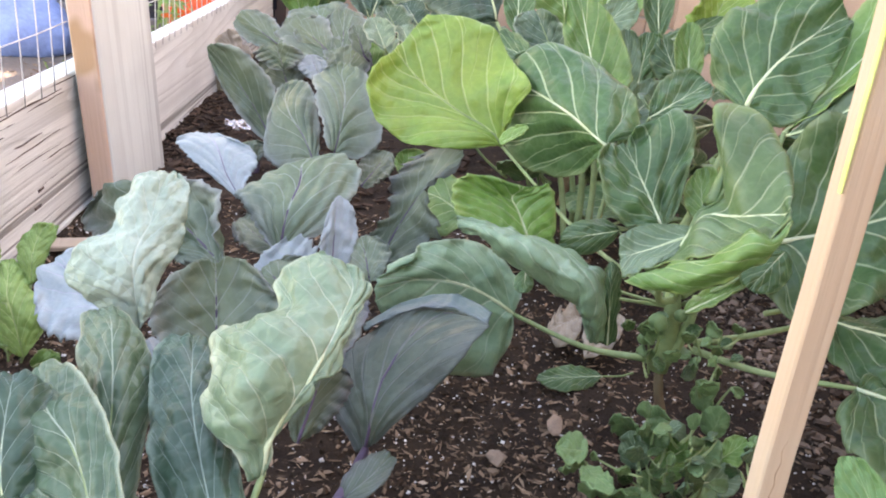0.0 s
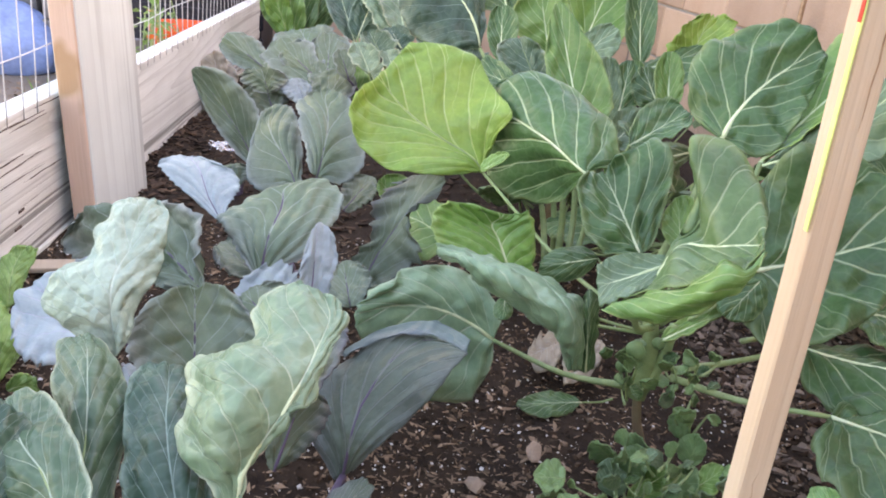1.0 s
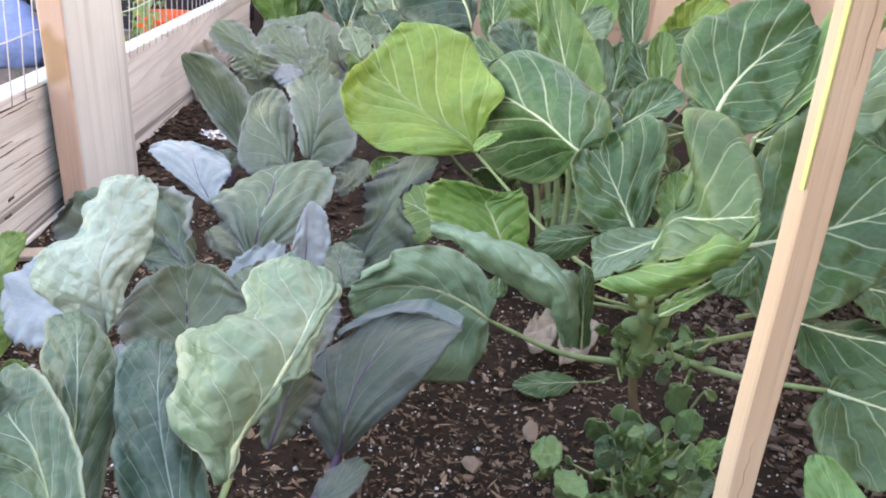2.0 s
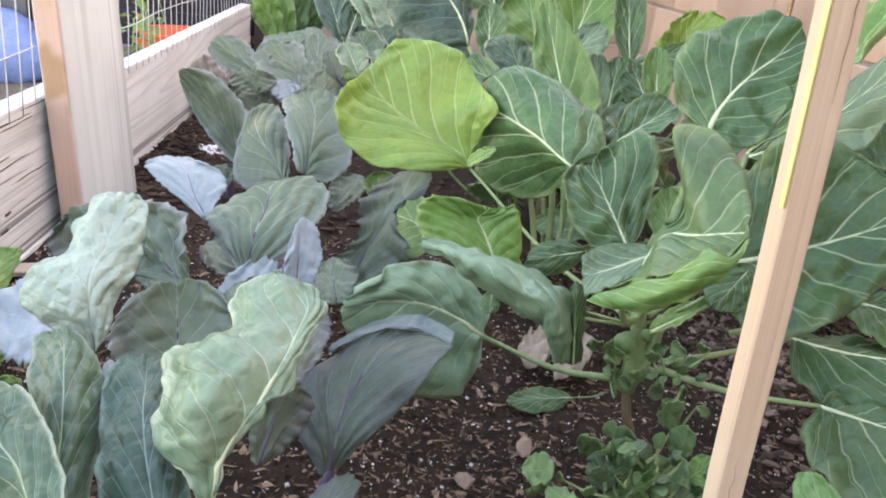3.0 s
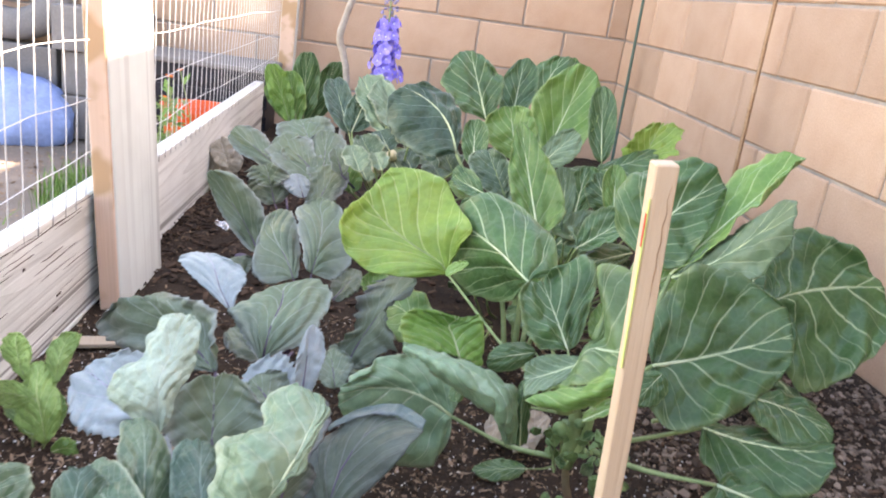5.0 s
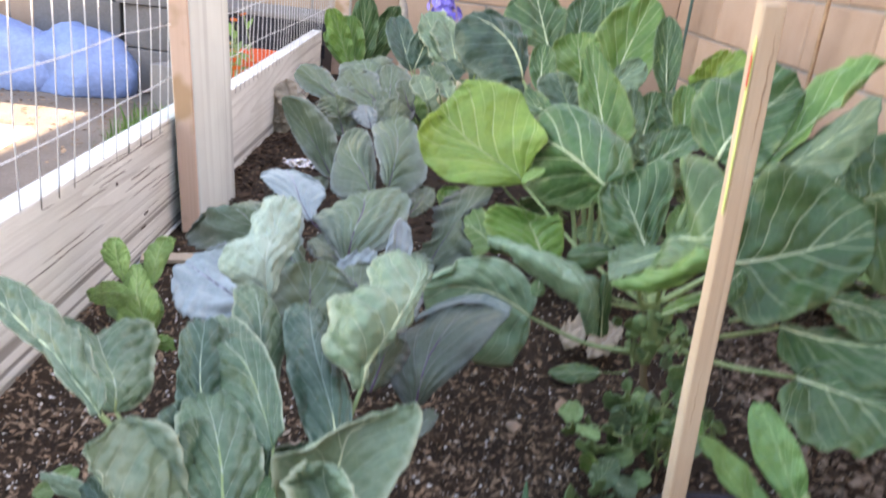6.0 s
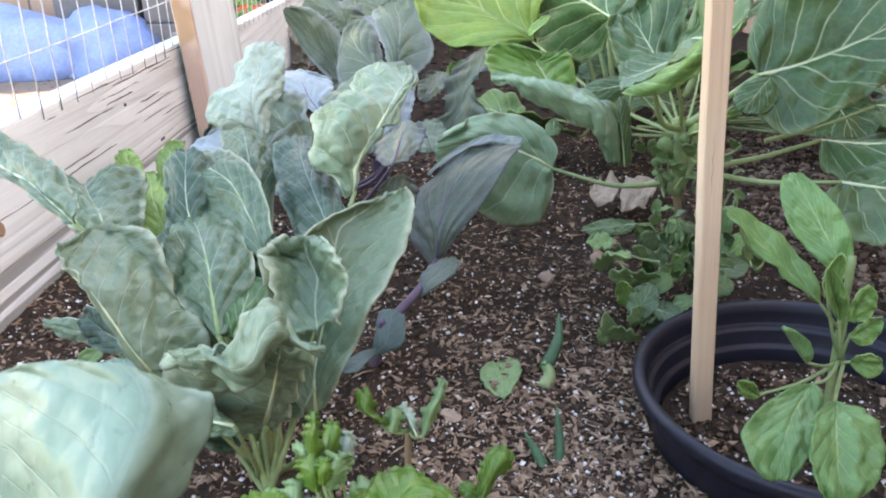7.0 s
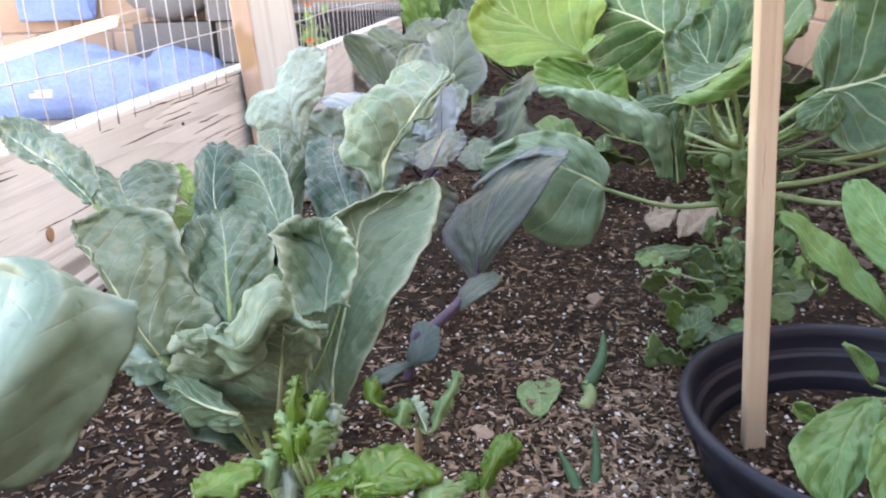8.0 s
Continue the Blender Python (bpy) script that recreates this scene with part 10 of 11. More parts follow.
leaf(weed_f, "sprout_under", (0.482, 0.959, 0.027), (0.495, 0.954, 0.024), (0.508, 0.948, 0.020), (0.503, 0.971, 0.026), (0.491, 0.947, 0.015), "oval", (0.501, 0.979, -0.010), cup=0.1, wave=0.08, jag=0.05, rib=0.0016, nu=18, nv=14, crumple=0.001, ruffle=0.012, seed=16)
leaf(weed_f, "weed", (0.512, 1.069, 0.059), (0.498, 1.068, 0.071), (0.485, 1.067, 0.082), (0.494, 1.081, 0.055), (0.503, 1.057, 0.084), "oval", (0.485, 0.979, 0.085), cup=0.1, wave=0.08, jag=0.05, rib=0.0016, nu=18, nv=14, crumple=0.001, ruffle=0.012, seed=17)
leaf(weed_f, "lime", (0.537, 1.039, 0.054), (0.546, 1.034, 0.069), (0.554, 1.029, 0.083), (0.542, 1.051, 0.071), (0.552, 1.027, 0.063), "oval", (0.511, 0.979, 0.071), cup=0.1, wave=0.08, jag=0.05, rib=0.0016, nu=18, nv=14, crumple=0.001, ruffle=0.012, seed=18)
leaf(weed_f, "weed", (0.565, 1.039, 0.041), (0.575, 1.045, 0.056), (0.585, 1.051, 0.072), (0.565, 1.051, 0.062), (0.581, 1.027, 0.057), "oval", (0.524, 0.979, 0.065), cup=0.1, wave=0.08, jag=0.05, rib=0.0016, nu=18, nv=14, crumple=0.001, ruffle=0.012, seed=19)
leaf(weed_f, "weed", (0.582, 1.059, 0.067), (0.581, 1.052, 0.088), (0.579, 1.046, 0.110), (0.574, 1.071, 0.085), (0.591, 1.047, 0.088), "oval", (0.524, 0.979, 0.097), cup=0.1, wave=0.08, jag=0.05, rib=0.0016, nu=18, nv=14, crumple=0.001, ruffle=0.012, seed=20)
leaf(weed_f, "sprout_under", (0.566, 1.019, 0.043), (0.586, 1.024, 0.044), (0.606, 1.029, 0.046), (0.584, 1.031, 0.057), (0.584, 1.007, 0.037), "oval", (0.533, 0.979, 0.044), cup=0.1, wave=0.08, jag=0.05, rib=0.0016, nu=18, nv=14, crumple=0.001, ruffle=0.012, seed=21)
leaf(weed_f, "weed", (0.549, 0.999, 0.044), (0.562, 0.992, 0.037), (0.575, 0.986, 0.031), (0.573, 1.011, 0.041), (0.555, 0.987, 0.029), "oval", (0.527, 0.979, 0.024), cup=0.1, wave=0.08, jag=0.05, rib=0.0016, nu=18, nv=14, crumple=0.001, ruffle=0.012, seed=22)
leaf(weed_f, "lime", (0.586, 1.039, 0.054), (0.599, 1.042, 0.065), (0.612, 1.045, 0.076), (0.594, 1.051, 0.071), (0.602, 1.027, 0.061), "oval", (0.535, 0.979, 0.071), cup=0.1, wave=0.08, jag=0.05, rib=0.0016, nu=18, nv=14, crumple=0.001, ruffle=0.012, seed=23)
leaf(weed_f, "weed", (0.578, 1.079, 0.084), (0.573, 1.077, 0.101), (0.568, 1.074, 0.118), (0.568, 1.091, 0.095), (0.580, 1.067, 0.106), "oval", (0.516, 0.979, 0.117), cup=0.1, wave=0.08, jag=0.05, rib=0.0016, nu=18, nv=14, crumple=0.001, ruffle=0.012, seed=24)
leaf(weed_f, "weed", (0.506, 0.969, 0.021), (0.516, 0.968, 0.027), (0.527, 0.966, 0.032), (0.517, 0.981, 0.030), (0.517, 0.957, 0.022), "oval", (0.509, 0.979, 0.000), cup=0.1, wave=0.08, jag=0.05, rib=0.0016, nu=18, nv=14, crumple=0.001, ruffle=0.012, seed=25)
leaf(weed_f, "sprout_under", (0.492, 0.949, 0.017), (0.481, 0.954, 0.010), (0.471, 0.959, 0.002), (0.487, 0.961, -0.004), (0.473, 0.937, 0.029), "oval", (0.494, 0.979, -0.025), cup=0.1, wave=0.08, jag=0.05, rib=0.0016, nu=18, nv=14, crumple=0.001, ruffle=0.012, seed=26)
leaf(weed_f, "weed", (0.471, 0.959, 0.031), (0.463, 0.952, 0.025), (0.454, 0.945, 0.018), (0.474, 0.971, 0.008), (0.454, 0.947, 0.034), "oval", (0.484, 0.979, -0.010), cup=0.1, wave=0.08, jag=0.05, rib=0.0016, nu=18, nv=14, crumple=0.001, ruffle=0.012, seed=27)
leaf(sprouts_far, "sprout", (0.679, 1.850, 0.245), (0.692, 1.885, 0.294), (0.704, 1.920, 0.344), (0.652, 1.880, 0.284), (0.732, 1.890, 0.300), "oval", (0.679, 1.900, 0.123), cup=0.1, wave=0.06, seed=28)
leaf(sprouts_far, "sprout", (0.737, 1.800, 0.279), (0.722, 1.825, 0.311), (0.708, 1.850, 0.343), (0.691, 1.820, 0.295), (0.759, 1.830, 0.324), "oval", (0.721, 1.900, 0.115), cup=-0.1, wave=0.06, seed=29)
leaf(sprouts_far, "sprout_under", (0.630, 1.700, 0.227), (0.666, 1.730, 0.253), (0.702, 1.760, 0.279), (0.641, 1.740, 0.270), (0.691, 1.700, 0.239), "oval", (0.671, 1.800, 0.130), cup=0.1, wave=0.06, seed=30)
leaf(cauliflower, "cauli", (0.101, 0.760, 0.163), (0.099, 0.780, 0.179), (0.096, 0.800, 0.196), (0.081, 0.780, 0.179), (0.124, 0.780, 0.185), "long", (0.118, 0.723, 0.103), cup=0.06, wave=0.08, jag=0.05, ruffle=0.04, crumple=0.004, seed=31)
leaf(cabbage_b, "cabbage_dark", (0.235, 1.200, 0.139), (0.228, 1.230, 0.153), (0.221, 1.260, 0.166), (0.206, 1.220, 0.147), (0.254, 1.220, 0.165), "fan", cup=0.06, wave=0.04, waves=7, jag=0.05, teeth=0.14, rib=0.0028, seed=32)
leaf(cabbage_b, "cabbage_dark", (0.047, 1.220, 0.133), (0.036, 1.245, 0.146), (0.026, 1.270, 0.158), (0.014, 1.230, 0.139), (0.064, 1.240, 0.153), "fan", cup=0.06, wave=0.04, waves=7, jag=0.05, teeth=0.14, rib=0.0028, seed=33)
leaf(cabbage_a, "cabbage_dark", (0.208, 1.500, 0.142), (0.226, 1.530, 0.160), (0.244, 1.560, 0.178), (0.204, 1.550, 0.164), (0.247, 1.510, 0.155), "fan", cup=0.06, wave=0.04, waves=7, jag=0.05, teeth=0.14, rib=0.0028, seed=34)


# ---- stake, pot ----
def stake():
    root = tagged(new("stake"), "square sawn pine garden stake leaning in the pot", "stake")
    a, b = Vector((0.4927, 0.7900, -0.05)), Vector((0.4468, 0.7560, 0.571))
    d = (b - a)
    root.matrix_basis = Matrix.Translation(a) @ Vector((0, 0, 1)).rotation_difference(d).to_matrix().to_4x4() @ pose(0, 0, 0, 0, 0, 4)
    bm = box_bm((-0.0083, -0.0068, 0), (0.0083, 0.0068, d.length), 0.0012, 1)
    for k in range(1, 12):
        bmesh.ops.bisect_plane(bm, geom=bm.verts[:] + bm.edges[:] + bm.faces[:], plane_co=(0, 0, k * d.length / 12), plane_no=(0, 0, 1))
    child("shaft", bm_mesh("shaft", roughen(bm, 0.0012, 9), M["stake"]), root)
    for x, z0, z1, r in ((0.0026, 0.52, 0.610, 0.00030), (-0.002, 0.26, 0.33, 0.0002)):
        pts = [(x + 0.0009 * math.sin(3 * i) + 0.0012 * i / 9, -0.0066, z0 + (z1 - z0) * i / 9) for i in range(10)]
        v, f = tube(pts, [r * (0.2 + math.sin(math.pi * i / 9)) for i in range(10)], 5)
        child("crack", mesh_of("crack", v, f, [M["knot"]], True), root, "dark drying crack in the wood")
    bm = box_bm((-0.0096, -0.0068, 0.472), (-0.0085, -0.0040, 0.600), 0.0003, 1)
    tag = child("tag", bm_mesh("tag", bm, M["label_yellow"]), root, "yellow stapled plastic tag")
    bm = box_bm((-0.0100, -0.0066, 0.566), (-0.0096, -0.0043, 0.590))
    child("print", bm_mesh("print", bm, M["label_red"]), tag, "red print on the tag")
    return root


stake()


def lathe(profile, n=72):
    verts, faces = [], []
    for r, z in profile:
        for k in range(n):
            w = 2 * math.pi * k / n
            verts.append((r * math.cos(w), r * math.sin(w), z))
    for i in range(len(profile) - 1):
        for k in range(n):
            j = (k + 1) % n
            faces.append((i * n + k, i * n + j, (i + 1) * n + j, (i + 1) * n + k))
    return verts, faces


def pot():
    root = tagged(new("plant_pot"), "black ribbed plastic nursery pot sunk in the soil", "plant pot")
    root.location = (0.577, 0.760, -0.145)
    out = [(0.118, 0.0), (0.124, 0.06), (0.131, 0.12), (0.134, 0.150), (0.1375, 0.158), (0.1400, 0.172), (0.1405, 0.182), (0.1470, 0.186), (0.1530, 0.191),
           (0.1550, 0.197), (0.1535, 0.2035), (0.1480, 0.2050), (0.1440, 0.2015), (0.1428, 0.194), (0.1424, 0.182), (0.1410, 0.1795), (0.1368, 0.1785), (0.1360, 0.1765),
           (0.1352, 0.164), (0.1340, 0.1620), (0.1300, 0.1610), (0.1292, 0.159), (0.1280, 0.145), (0.1265, 0.125), (0.120, 0.06), (0.112, 0.01), (0.001, 0.008)]
    v, f = lathe(out)
    child("body", mesh_of("body", v, f, [M["black_plastic"]], True), root)
    verts, faces = [(0, 0, 0.147)], []
    n, rings = 40, 9
    for i in range(1, rings + 1):
        for k in range(n):
            r, w = 0.1282 * i / rings, 2 * math.pi * k / n
            x, y = r * math.cos(w), r * math.sin(w)
            verts.append((x, y, 0.147 + (0.008 * noise.noise(Vector((x * 30, y * 30, 2))) if i < rings else 0)))
    faces += [(0, 1 + k, 1 + (k + 1) % n) for k in range(n)]
    faces += [(1 + i * n + k, 1 + (i + 1) * n + k, 1 + (i + 1) * n + (k + 1) % n, 1 + i * n + (k + 1) % n) for i in range(rings - 1) for k in range(n)]
    child("potting_soil", mesh_of("potting_soil", verts, faces, [M["soil"]], True), root, "dark potting soil inside the pot")


pot()


# ---- canes, branch, delphinium ----
def cane(name, pts, r, mat, label, cat):
    p = curve_points(pts, 16)
    v, f = tube(p, [r * (1 + 0.05 * math.sin(i)) for i in range(17)], 8)
    o = Vector(pts[0])
    v = [q - o for q in v]
    ob = new(name, mesh_of(name, v, f, [mat], True))
    ob.location = o
    return tagged(ob, label, cat)


cane("pole", [(1.30, 3.75, -0.05), (1.300, 3.765, 0.4), (1.300, 3.80, 1.3)], 0.0065, M["green_metal"], "thin green coated steel pole by the wall", "pole")
cane("pole", [(1.30, 2.485, -0.05), (1.300, 2.505, 0.4), (1.300, 2.535, 1.3)], 0.0065, M["rust"], "thin rusty steel rod leaning by the wall", "pole")
cane("branch", [(0.112, 3.08, -0.05), (0.110, 3.08, 0.30), (0.092, 3.08, 0.40), (0.072, 3.08, 0.46), (0.085, 3.08, 0.53), (0.115, 3.08, 0.66), (0.120, 3.08, 0.9)], 0.0125, M["stick"], "pale bare branch standing in the bed", "branch")


def floret_mesh(name, mat, size, cup):
    verts, faces = [], []
    for k in range(5):
        w = 2 * math.pi * k / 5
        c, s = math.cos(w), math.sin(w)
        base = len(verts)
        for u, h, z in ((0.12, 0.10, 0.0), (0.55, 0.42, 0.18), (0.85, 0.36, 0.22), (1.0, 0.0, 0.16)):
            for e in ((-1, 1) if h else (0,)):
                x, y = u, h * e
                verts.append(((x * c - y * s) * size, (x * s + y * c) * size, z * cup * size))
        faces += [(base, base + 2, base + 3, base + 1), (base + 2, base + 4, base + 5, base + 3), (base + 4, base + 6, base + 5)]
    return mesh_of(name, verts, faces, [mat], True)


def delphinium():
    o = Vector((0.235, 3.0, -0.04))
    root = tagged(new("delphinium"), "blue delphinium flower spike at the far end of the bed", "flower")
    root.location = o
    v, f = tube(curve_points([(0, 0, 0), (0.004, 0, 0.35), (-0.004, 0, 0.74)], 12), [0.006 - 0.0003 * i for i in range(13)], 8)
    child("stem", mesh_of("stem", v, f, [M["stem_green"]], True), root)
    big, eye = floret_mesh("floret", M["petal"], 0.021, 1.2), floret_mesh("eye", M["petal_eye"], 0.0036, 2.0)
    bud = bmesh.new()
    bmesh.ops.create_icosphere(bud, subdivisions=1, radius=0.006)
    for q in bud.verts:
        q.co.z *= 1.6
    bud = bm_mesh("bud", bud, M["bud"], True)
    rng = random.Random(3)
    for i in range(125):
        k = i / 125
        z = 0.395 + 0.34 * k
        rad = 0.050 * (1 - 0.82 * k) + 0.006
        w = i * 2.39996 + rng.uniform(-0.3, 0.3)
        rad *= rng.uniform(0.45, 1.15)
        p = Vector((rad * math.cos(w), rad * math.sin(w), z + rng.uniform(-0.008, 0.008)))
        d = Vector((math.cos(w), math.sin(w), 0.15 + rng.uniform(-0.3, 0.3)))
        q = d.to_track_quat("Z", "Y").to_matrix().to_4x4()
        if k < 0.55:
            fl = child("flower", big, root)
            fl.matrix_basis = Matrix.Translation(p) @ q @ pose(0, 0, 0, 0, 0, rng.uniform(0, 72)) @ Matrix.Scale(rng.uniform(0.65, 1.1), 4)
            e = child("eye", eye, fl, "white flower eye")
            e.location = (0, 0, 0.002)
        else:
            b = child("bud", bud, root)
            b.matrix_basis = Matrix.Translation(p) @ q @ Matrix.Scale(rng.uniform(0.5, 1.1) * (1.25 - 0.6 * k), 4)


delphinium()


# ---- crumpled foil, lath ----
def foil():
    bm = bmesh.new()
    bmesh.ops.create_grid(bm, x_segments=22, y_segments=14, size=0.5)
    for v in bm.verts:
        x, y = v.co.x * 0.11, v.co.y * 0.065
        p = Vector((x * 60, y * 60, 0.7))
        h = 0.016 * abs(noise.noise(p)) + 0.010 * abs(noise.noise(p * 2.3)) + 0.006 * noise.cell(p * 1.1)
        v.co = Vector((x + 0.006 * noise.noise(p + Vector((9, 0, 0))), y, h + 0.012))
    ob = new("foil", bm_mesh("foil", bm, M["foil"]))
    ob.matrix_basis = pose(-0.115, 2.37, -0.05, 18, 0, 8)
    tagged(ob, "crumpled silver foil lying on the mulch", "foil")


foil()
bm = box_bm((-0.09, -0.016, -0.004), (0.09, 0.016, 0.004), 0.0015, 1)
ob = new("lath", bm_mesh("lath", roughen(bm, 0.002, 20), M["rail"]))
ob.matrix_basis = pose(-0.17, 1.53, 0.006, 2, 0, 14)
tagged(ob, "short weathered wooden lath lying on the soil", "lath")


# ---- outside the bed ----
def slab():
    bm = box_bm((-3.2, 0.2, -0.24), (-1.17, 3.0, -0.183), 0.01, 1)
    tagged(new("paving_slab", bm_mesh("paving_slab", bm, M["concrete"])), "pale concrete slab in full sun outside the bed", "paving", kind="structure")


slab()


def lump(name, centre, size, mat, label, cat, folds=1.0, seed=0.0):
    bm = bmesh.new()
    bmesh.ops.create_icosphere(bm, subdivisions=5, radius=1)
    for v in bm.verts:
        p = v.co.copy()
        r = 1 + folds * (0.20 * noise.noise(p * 1.6 + Vector((seed, 0, 0))) + 0.07 * abs(noise.noise(p * 4.5 + Vector((0, seed, 0)))) + 0.03 * noise.noise(p * 11))
        p *= r
        v.co = Vector((p.x * size[0], p.y * size[1], max(p.z, -0.35) * size[2]))
    ob = new(name, bm_mesh(name, bm, mat, True))
    ob.location = centre
    return tagged(ob, label, cat)


sack = lump("plastic_sack", (-1.88, 3.82, -0.125), (0.50, 0.25, 0.235), M["tarp"], "bulging pale blue plastic sack lying on the ground", "sack", 0.8, 1.3)
bm = box_bm((-0.055, -0.002, -0.020), (0.055, 0.002, 0.020), 0.001, 1)
bmesh.ops.subdivide_edges(bm, edges=bm.edges[:], cuts=3, use_grid_fill=True)
patch = child("label", bm_mesh("label", roughen(bm, 0.004, 14), M["perlite"]), sack, "torn white paper label")
patch.matrix_basis = pose(-0.02, -0.262, 0.045, -22, 0, 4)
lump("plastic_sack", (-1.38, 3.86, -0.135), (0.25, 0.22, 0.20), M["tarp"], "smaller blue plastic sack slumped beside the larger one", "sack", 1.0, 7.3)
lump("plastic_sheet", (-2.08, 4.10, 0.30), (0.20, 0.034, 0.26), M["tarp"], "bunched blue plastic sheet hung on the block wall", "sheet", 0.7, 4.0)


def tyre(m):
    verts, faces = [], []
    n, k = 40, 14
    for i in range(n):
        w = 2 * math.pi * i / n
        for j in range(k):
            s = 2 * math.pi * j / k
            r = 0.20 + 0.07 * math.copysign(abs(math.cos(s)) ** 0.7, math.cos(s))
            verts.append((r * math.cos(w), r * math.sin(w), 0.075 * math.copysign(abs(math.sin(s)) ** 0.7, math.sin(s))))
    faces = [(i * k + j, ((i + 1) % n) * k + j, ((i + 1) % n) * k + (j + 1) % k, i * k + (j + 1) % k) for i in range(n) for j in range(k)]
    ob = new("tyre", mesh_of("tyre", verts, faces, [M["grey"]], True))
    ob.matrix_basis = m
    tagged(ob, "old dusty grey tyre leaning by the wall", "tyre")


tyre(pose(-1.43, 4.02, 0.462, 84, 0, 6))


def grey_block(m, s=(0.4, 0.19, 0.19)):
    bm = box_bm((-s[0] / 2, -s[1] / 2, 0), (s[0] / 2, s[1] / 2, s[2]), 0.008, 2)
    ob = new("concrete_block", bm_mesh("concrete_block", roughen(bm, 0.004, 12), M["grey"]))
    ob.matrix_basis = m
    tagged(ob, "loose grey concrete block stacked by the wall", "block", "grey blocks")


grey_block(pose(-1.0, 3.98, -0.195, 0, 0, 4))
grey_block(pose(-0.98, 3.99, -0.002, 0, 0, -3))
grey_block(pose(-1.02, 3.98, 0.192, 0, 0, 6))
grey_block(pose(-0.80, 3.72, -0.195, 0, 0, 70))
grey_block(pose(-1.43, 4.03, -0.195, 0, 0, 0))
grey_block(pose(-1.41, 4.03, -0.002, 0, 0, -2))


def rail():
    bm = box_bm((-0.02, 0, -0.02), (0.02, 1.95, 0.02), 0.003, 1)
    root = tagged(new("rail"), "sunlit sawn wooden rail on short posts", "rail")
    root.matrix_basis = pose(-1.5, 1.9, 0.10, 4.2, 0, 0)
    child("beam", bm_mesh("beam", bm, M["rail"]), root)
    for y in (0.15, 0.55):
        bm = box_bm((-0.018, y - 0.018, -0.29 - 0.073 * y), (0.018, y + 0.018, -0.021), 0.002, 1)
        child("leg", bm_mesh("leg", bm, M["rail"]), root)


rail()


def tub():
    root = tagged(new("tub"), "shallow orange-red plastic tub outside the bed", "tub")
    root.location = (-0.46, 3.42, -0.195)
    prof = [(0.12, 0), (0.13, 0.10), (0.14, 0.24), (0.15, 0.285), (0.157, 0.292), (0.155, 0.30), (0.146, 0.298), (0.135, 0.24), (0.125, 0.10), (0.115, 0.012), (0.001, 0.01)]
    v, f = lathe(prof, 48)
    child("body", mesh_of("body", v, f, [M["orange"]], True), root)


tub()


def crate():
    root = tagged(new("crate"), "dark slatted plastic crate against the wall", "crate")
    root.location = (-0.55, 3.86, -0.195)
    for z in (0.0, 0.09, 0.18, 0.27, 0.36):
        bm = box_bm((-0.30, -0.17, z), (0.30, -0.155, z + 0.06), 0.003, 1)
        child("slat", bm_mesh("slat", bm, M["black_plastic"]), root)
    bm = box_bm((-0.29, -0.154, 0.0), (0.29, 0.17, 0.40), 0.004, 1)
    child("body", bm_mesh("body", bm, M["black_plastic"]), root)
    bm = box_bm((-0.31, -0.18, 0.42), (0.31, 0.18, 0.445), 0.005, 1)
    child("rim", bm_mesh("rim", bm, M["grey"]), root, "dusty grey rim")


crate()


def flower_clump():
    root = tagged(new("marigold"), "low orange-flowered plants growing beyond the board", "flower")
    root.location = (-0.40, 2.62, -0.2)
    rng = random.Random(8)
    leafm = []
    for k in range(3):
        v = [(0, 0, 0), (-0.011, 0.022, 0.007), (0, 0.052, 0.003), (0.011, 0.022, 0.007)]
        leafm.append(mesh_of("leaflet", v, [(0, 3, 2, 1)], [M[("lime", "weed", "lettuce")[k]]], False, None, [(0.5, 0), (0, 0.5), (0.5, 1), (1, 0.5)]))
    bloom = floret_mesh("bloom", M["marigold"], 0.014, 1.6)
    for i in range(16):
        x, y, h = rng.uniform(-0.08, 0.07), rng.uniform(-0.35, 0.35), rng.uniform(0.38, 0.50)
        pts = curve_points([(x, y, 0), (x + rng.uniform(-0.02, 0.02), y, h * 0.6), (x + rng.uniform(-0.03, 0.03), y + rng.uniform(-0.03, 0.03), h)], 8)
        v, f = tube(pts, [0.0018] * 9, 5)
        st = child("stalk", mesh_of("stalk", v, f, [M["stem_green"]], True), root)
        for j in range(9):
            p = pts[2 + j * 6 // 9]
            lf = child("leaflet", leafm[j % 3], st)
            lf.matrix_basis = Matrix.Translation(p) @ pose(0, 0, 0, rng.uniform(-30, 50), rng.uniform(-30, 30), rng.uniform(0, 360))
        if i % 2 == 0:
            b = child("bloom", bloom, st)
            b.matrix_basis = Matrix.Translation(pts[-1]) @ pose(0, 0, 0, rng.uniform(-40, 40), rng.uniform(-40, 40), 0)


flower_clump()


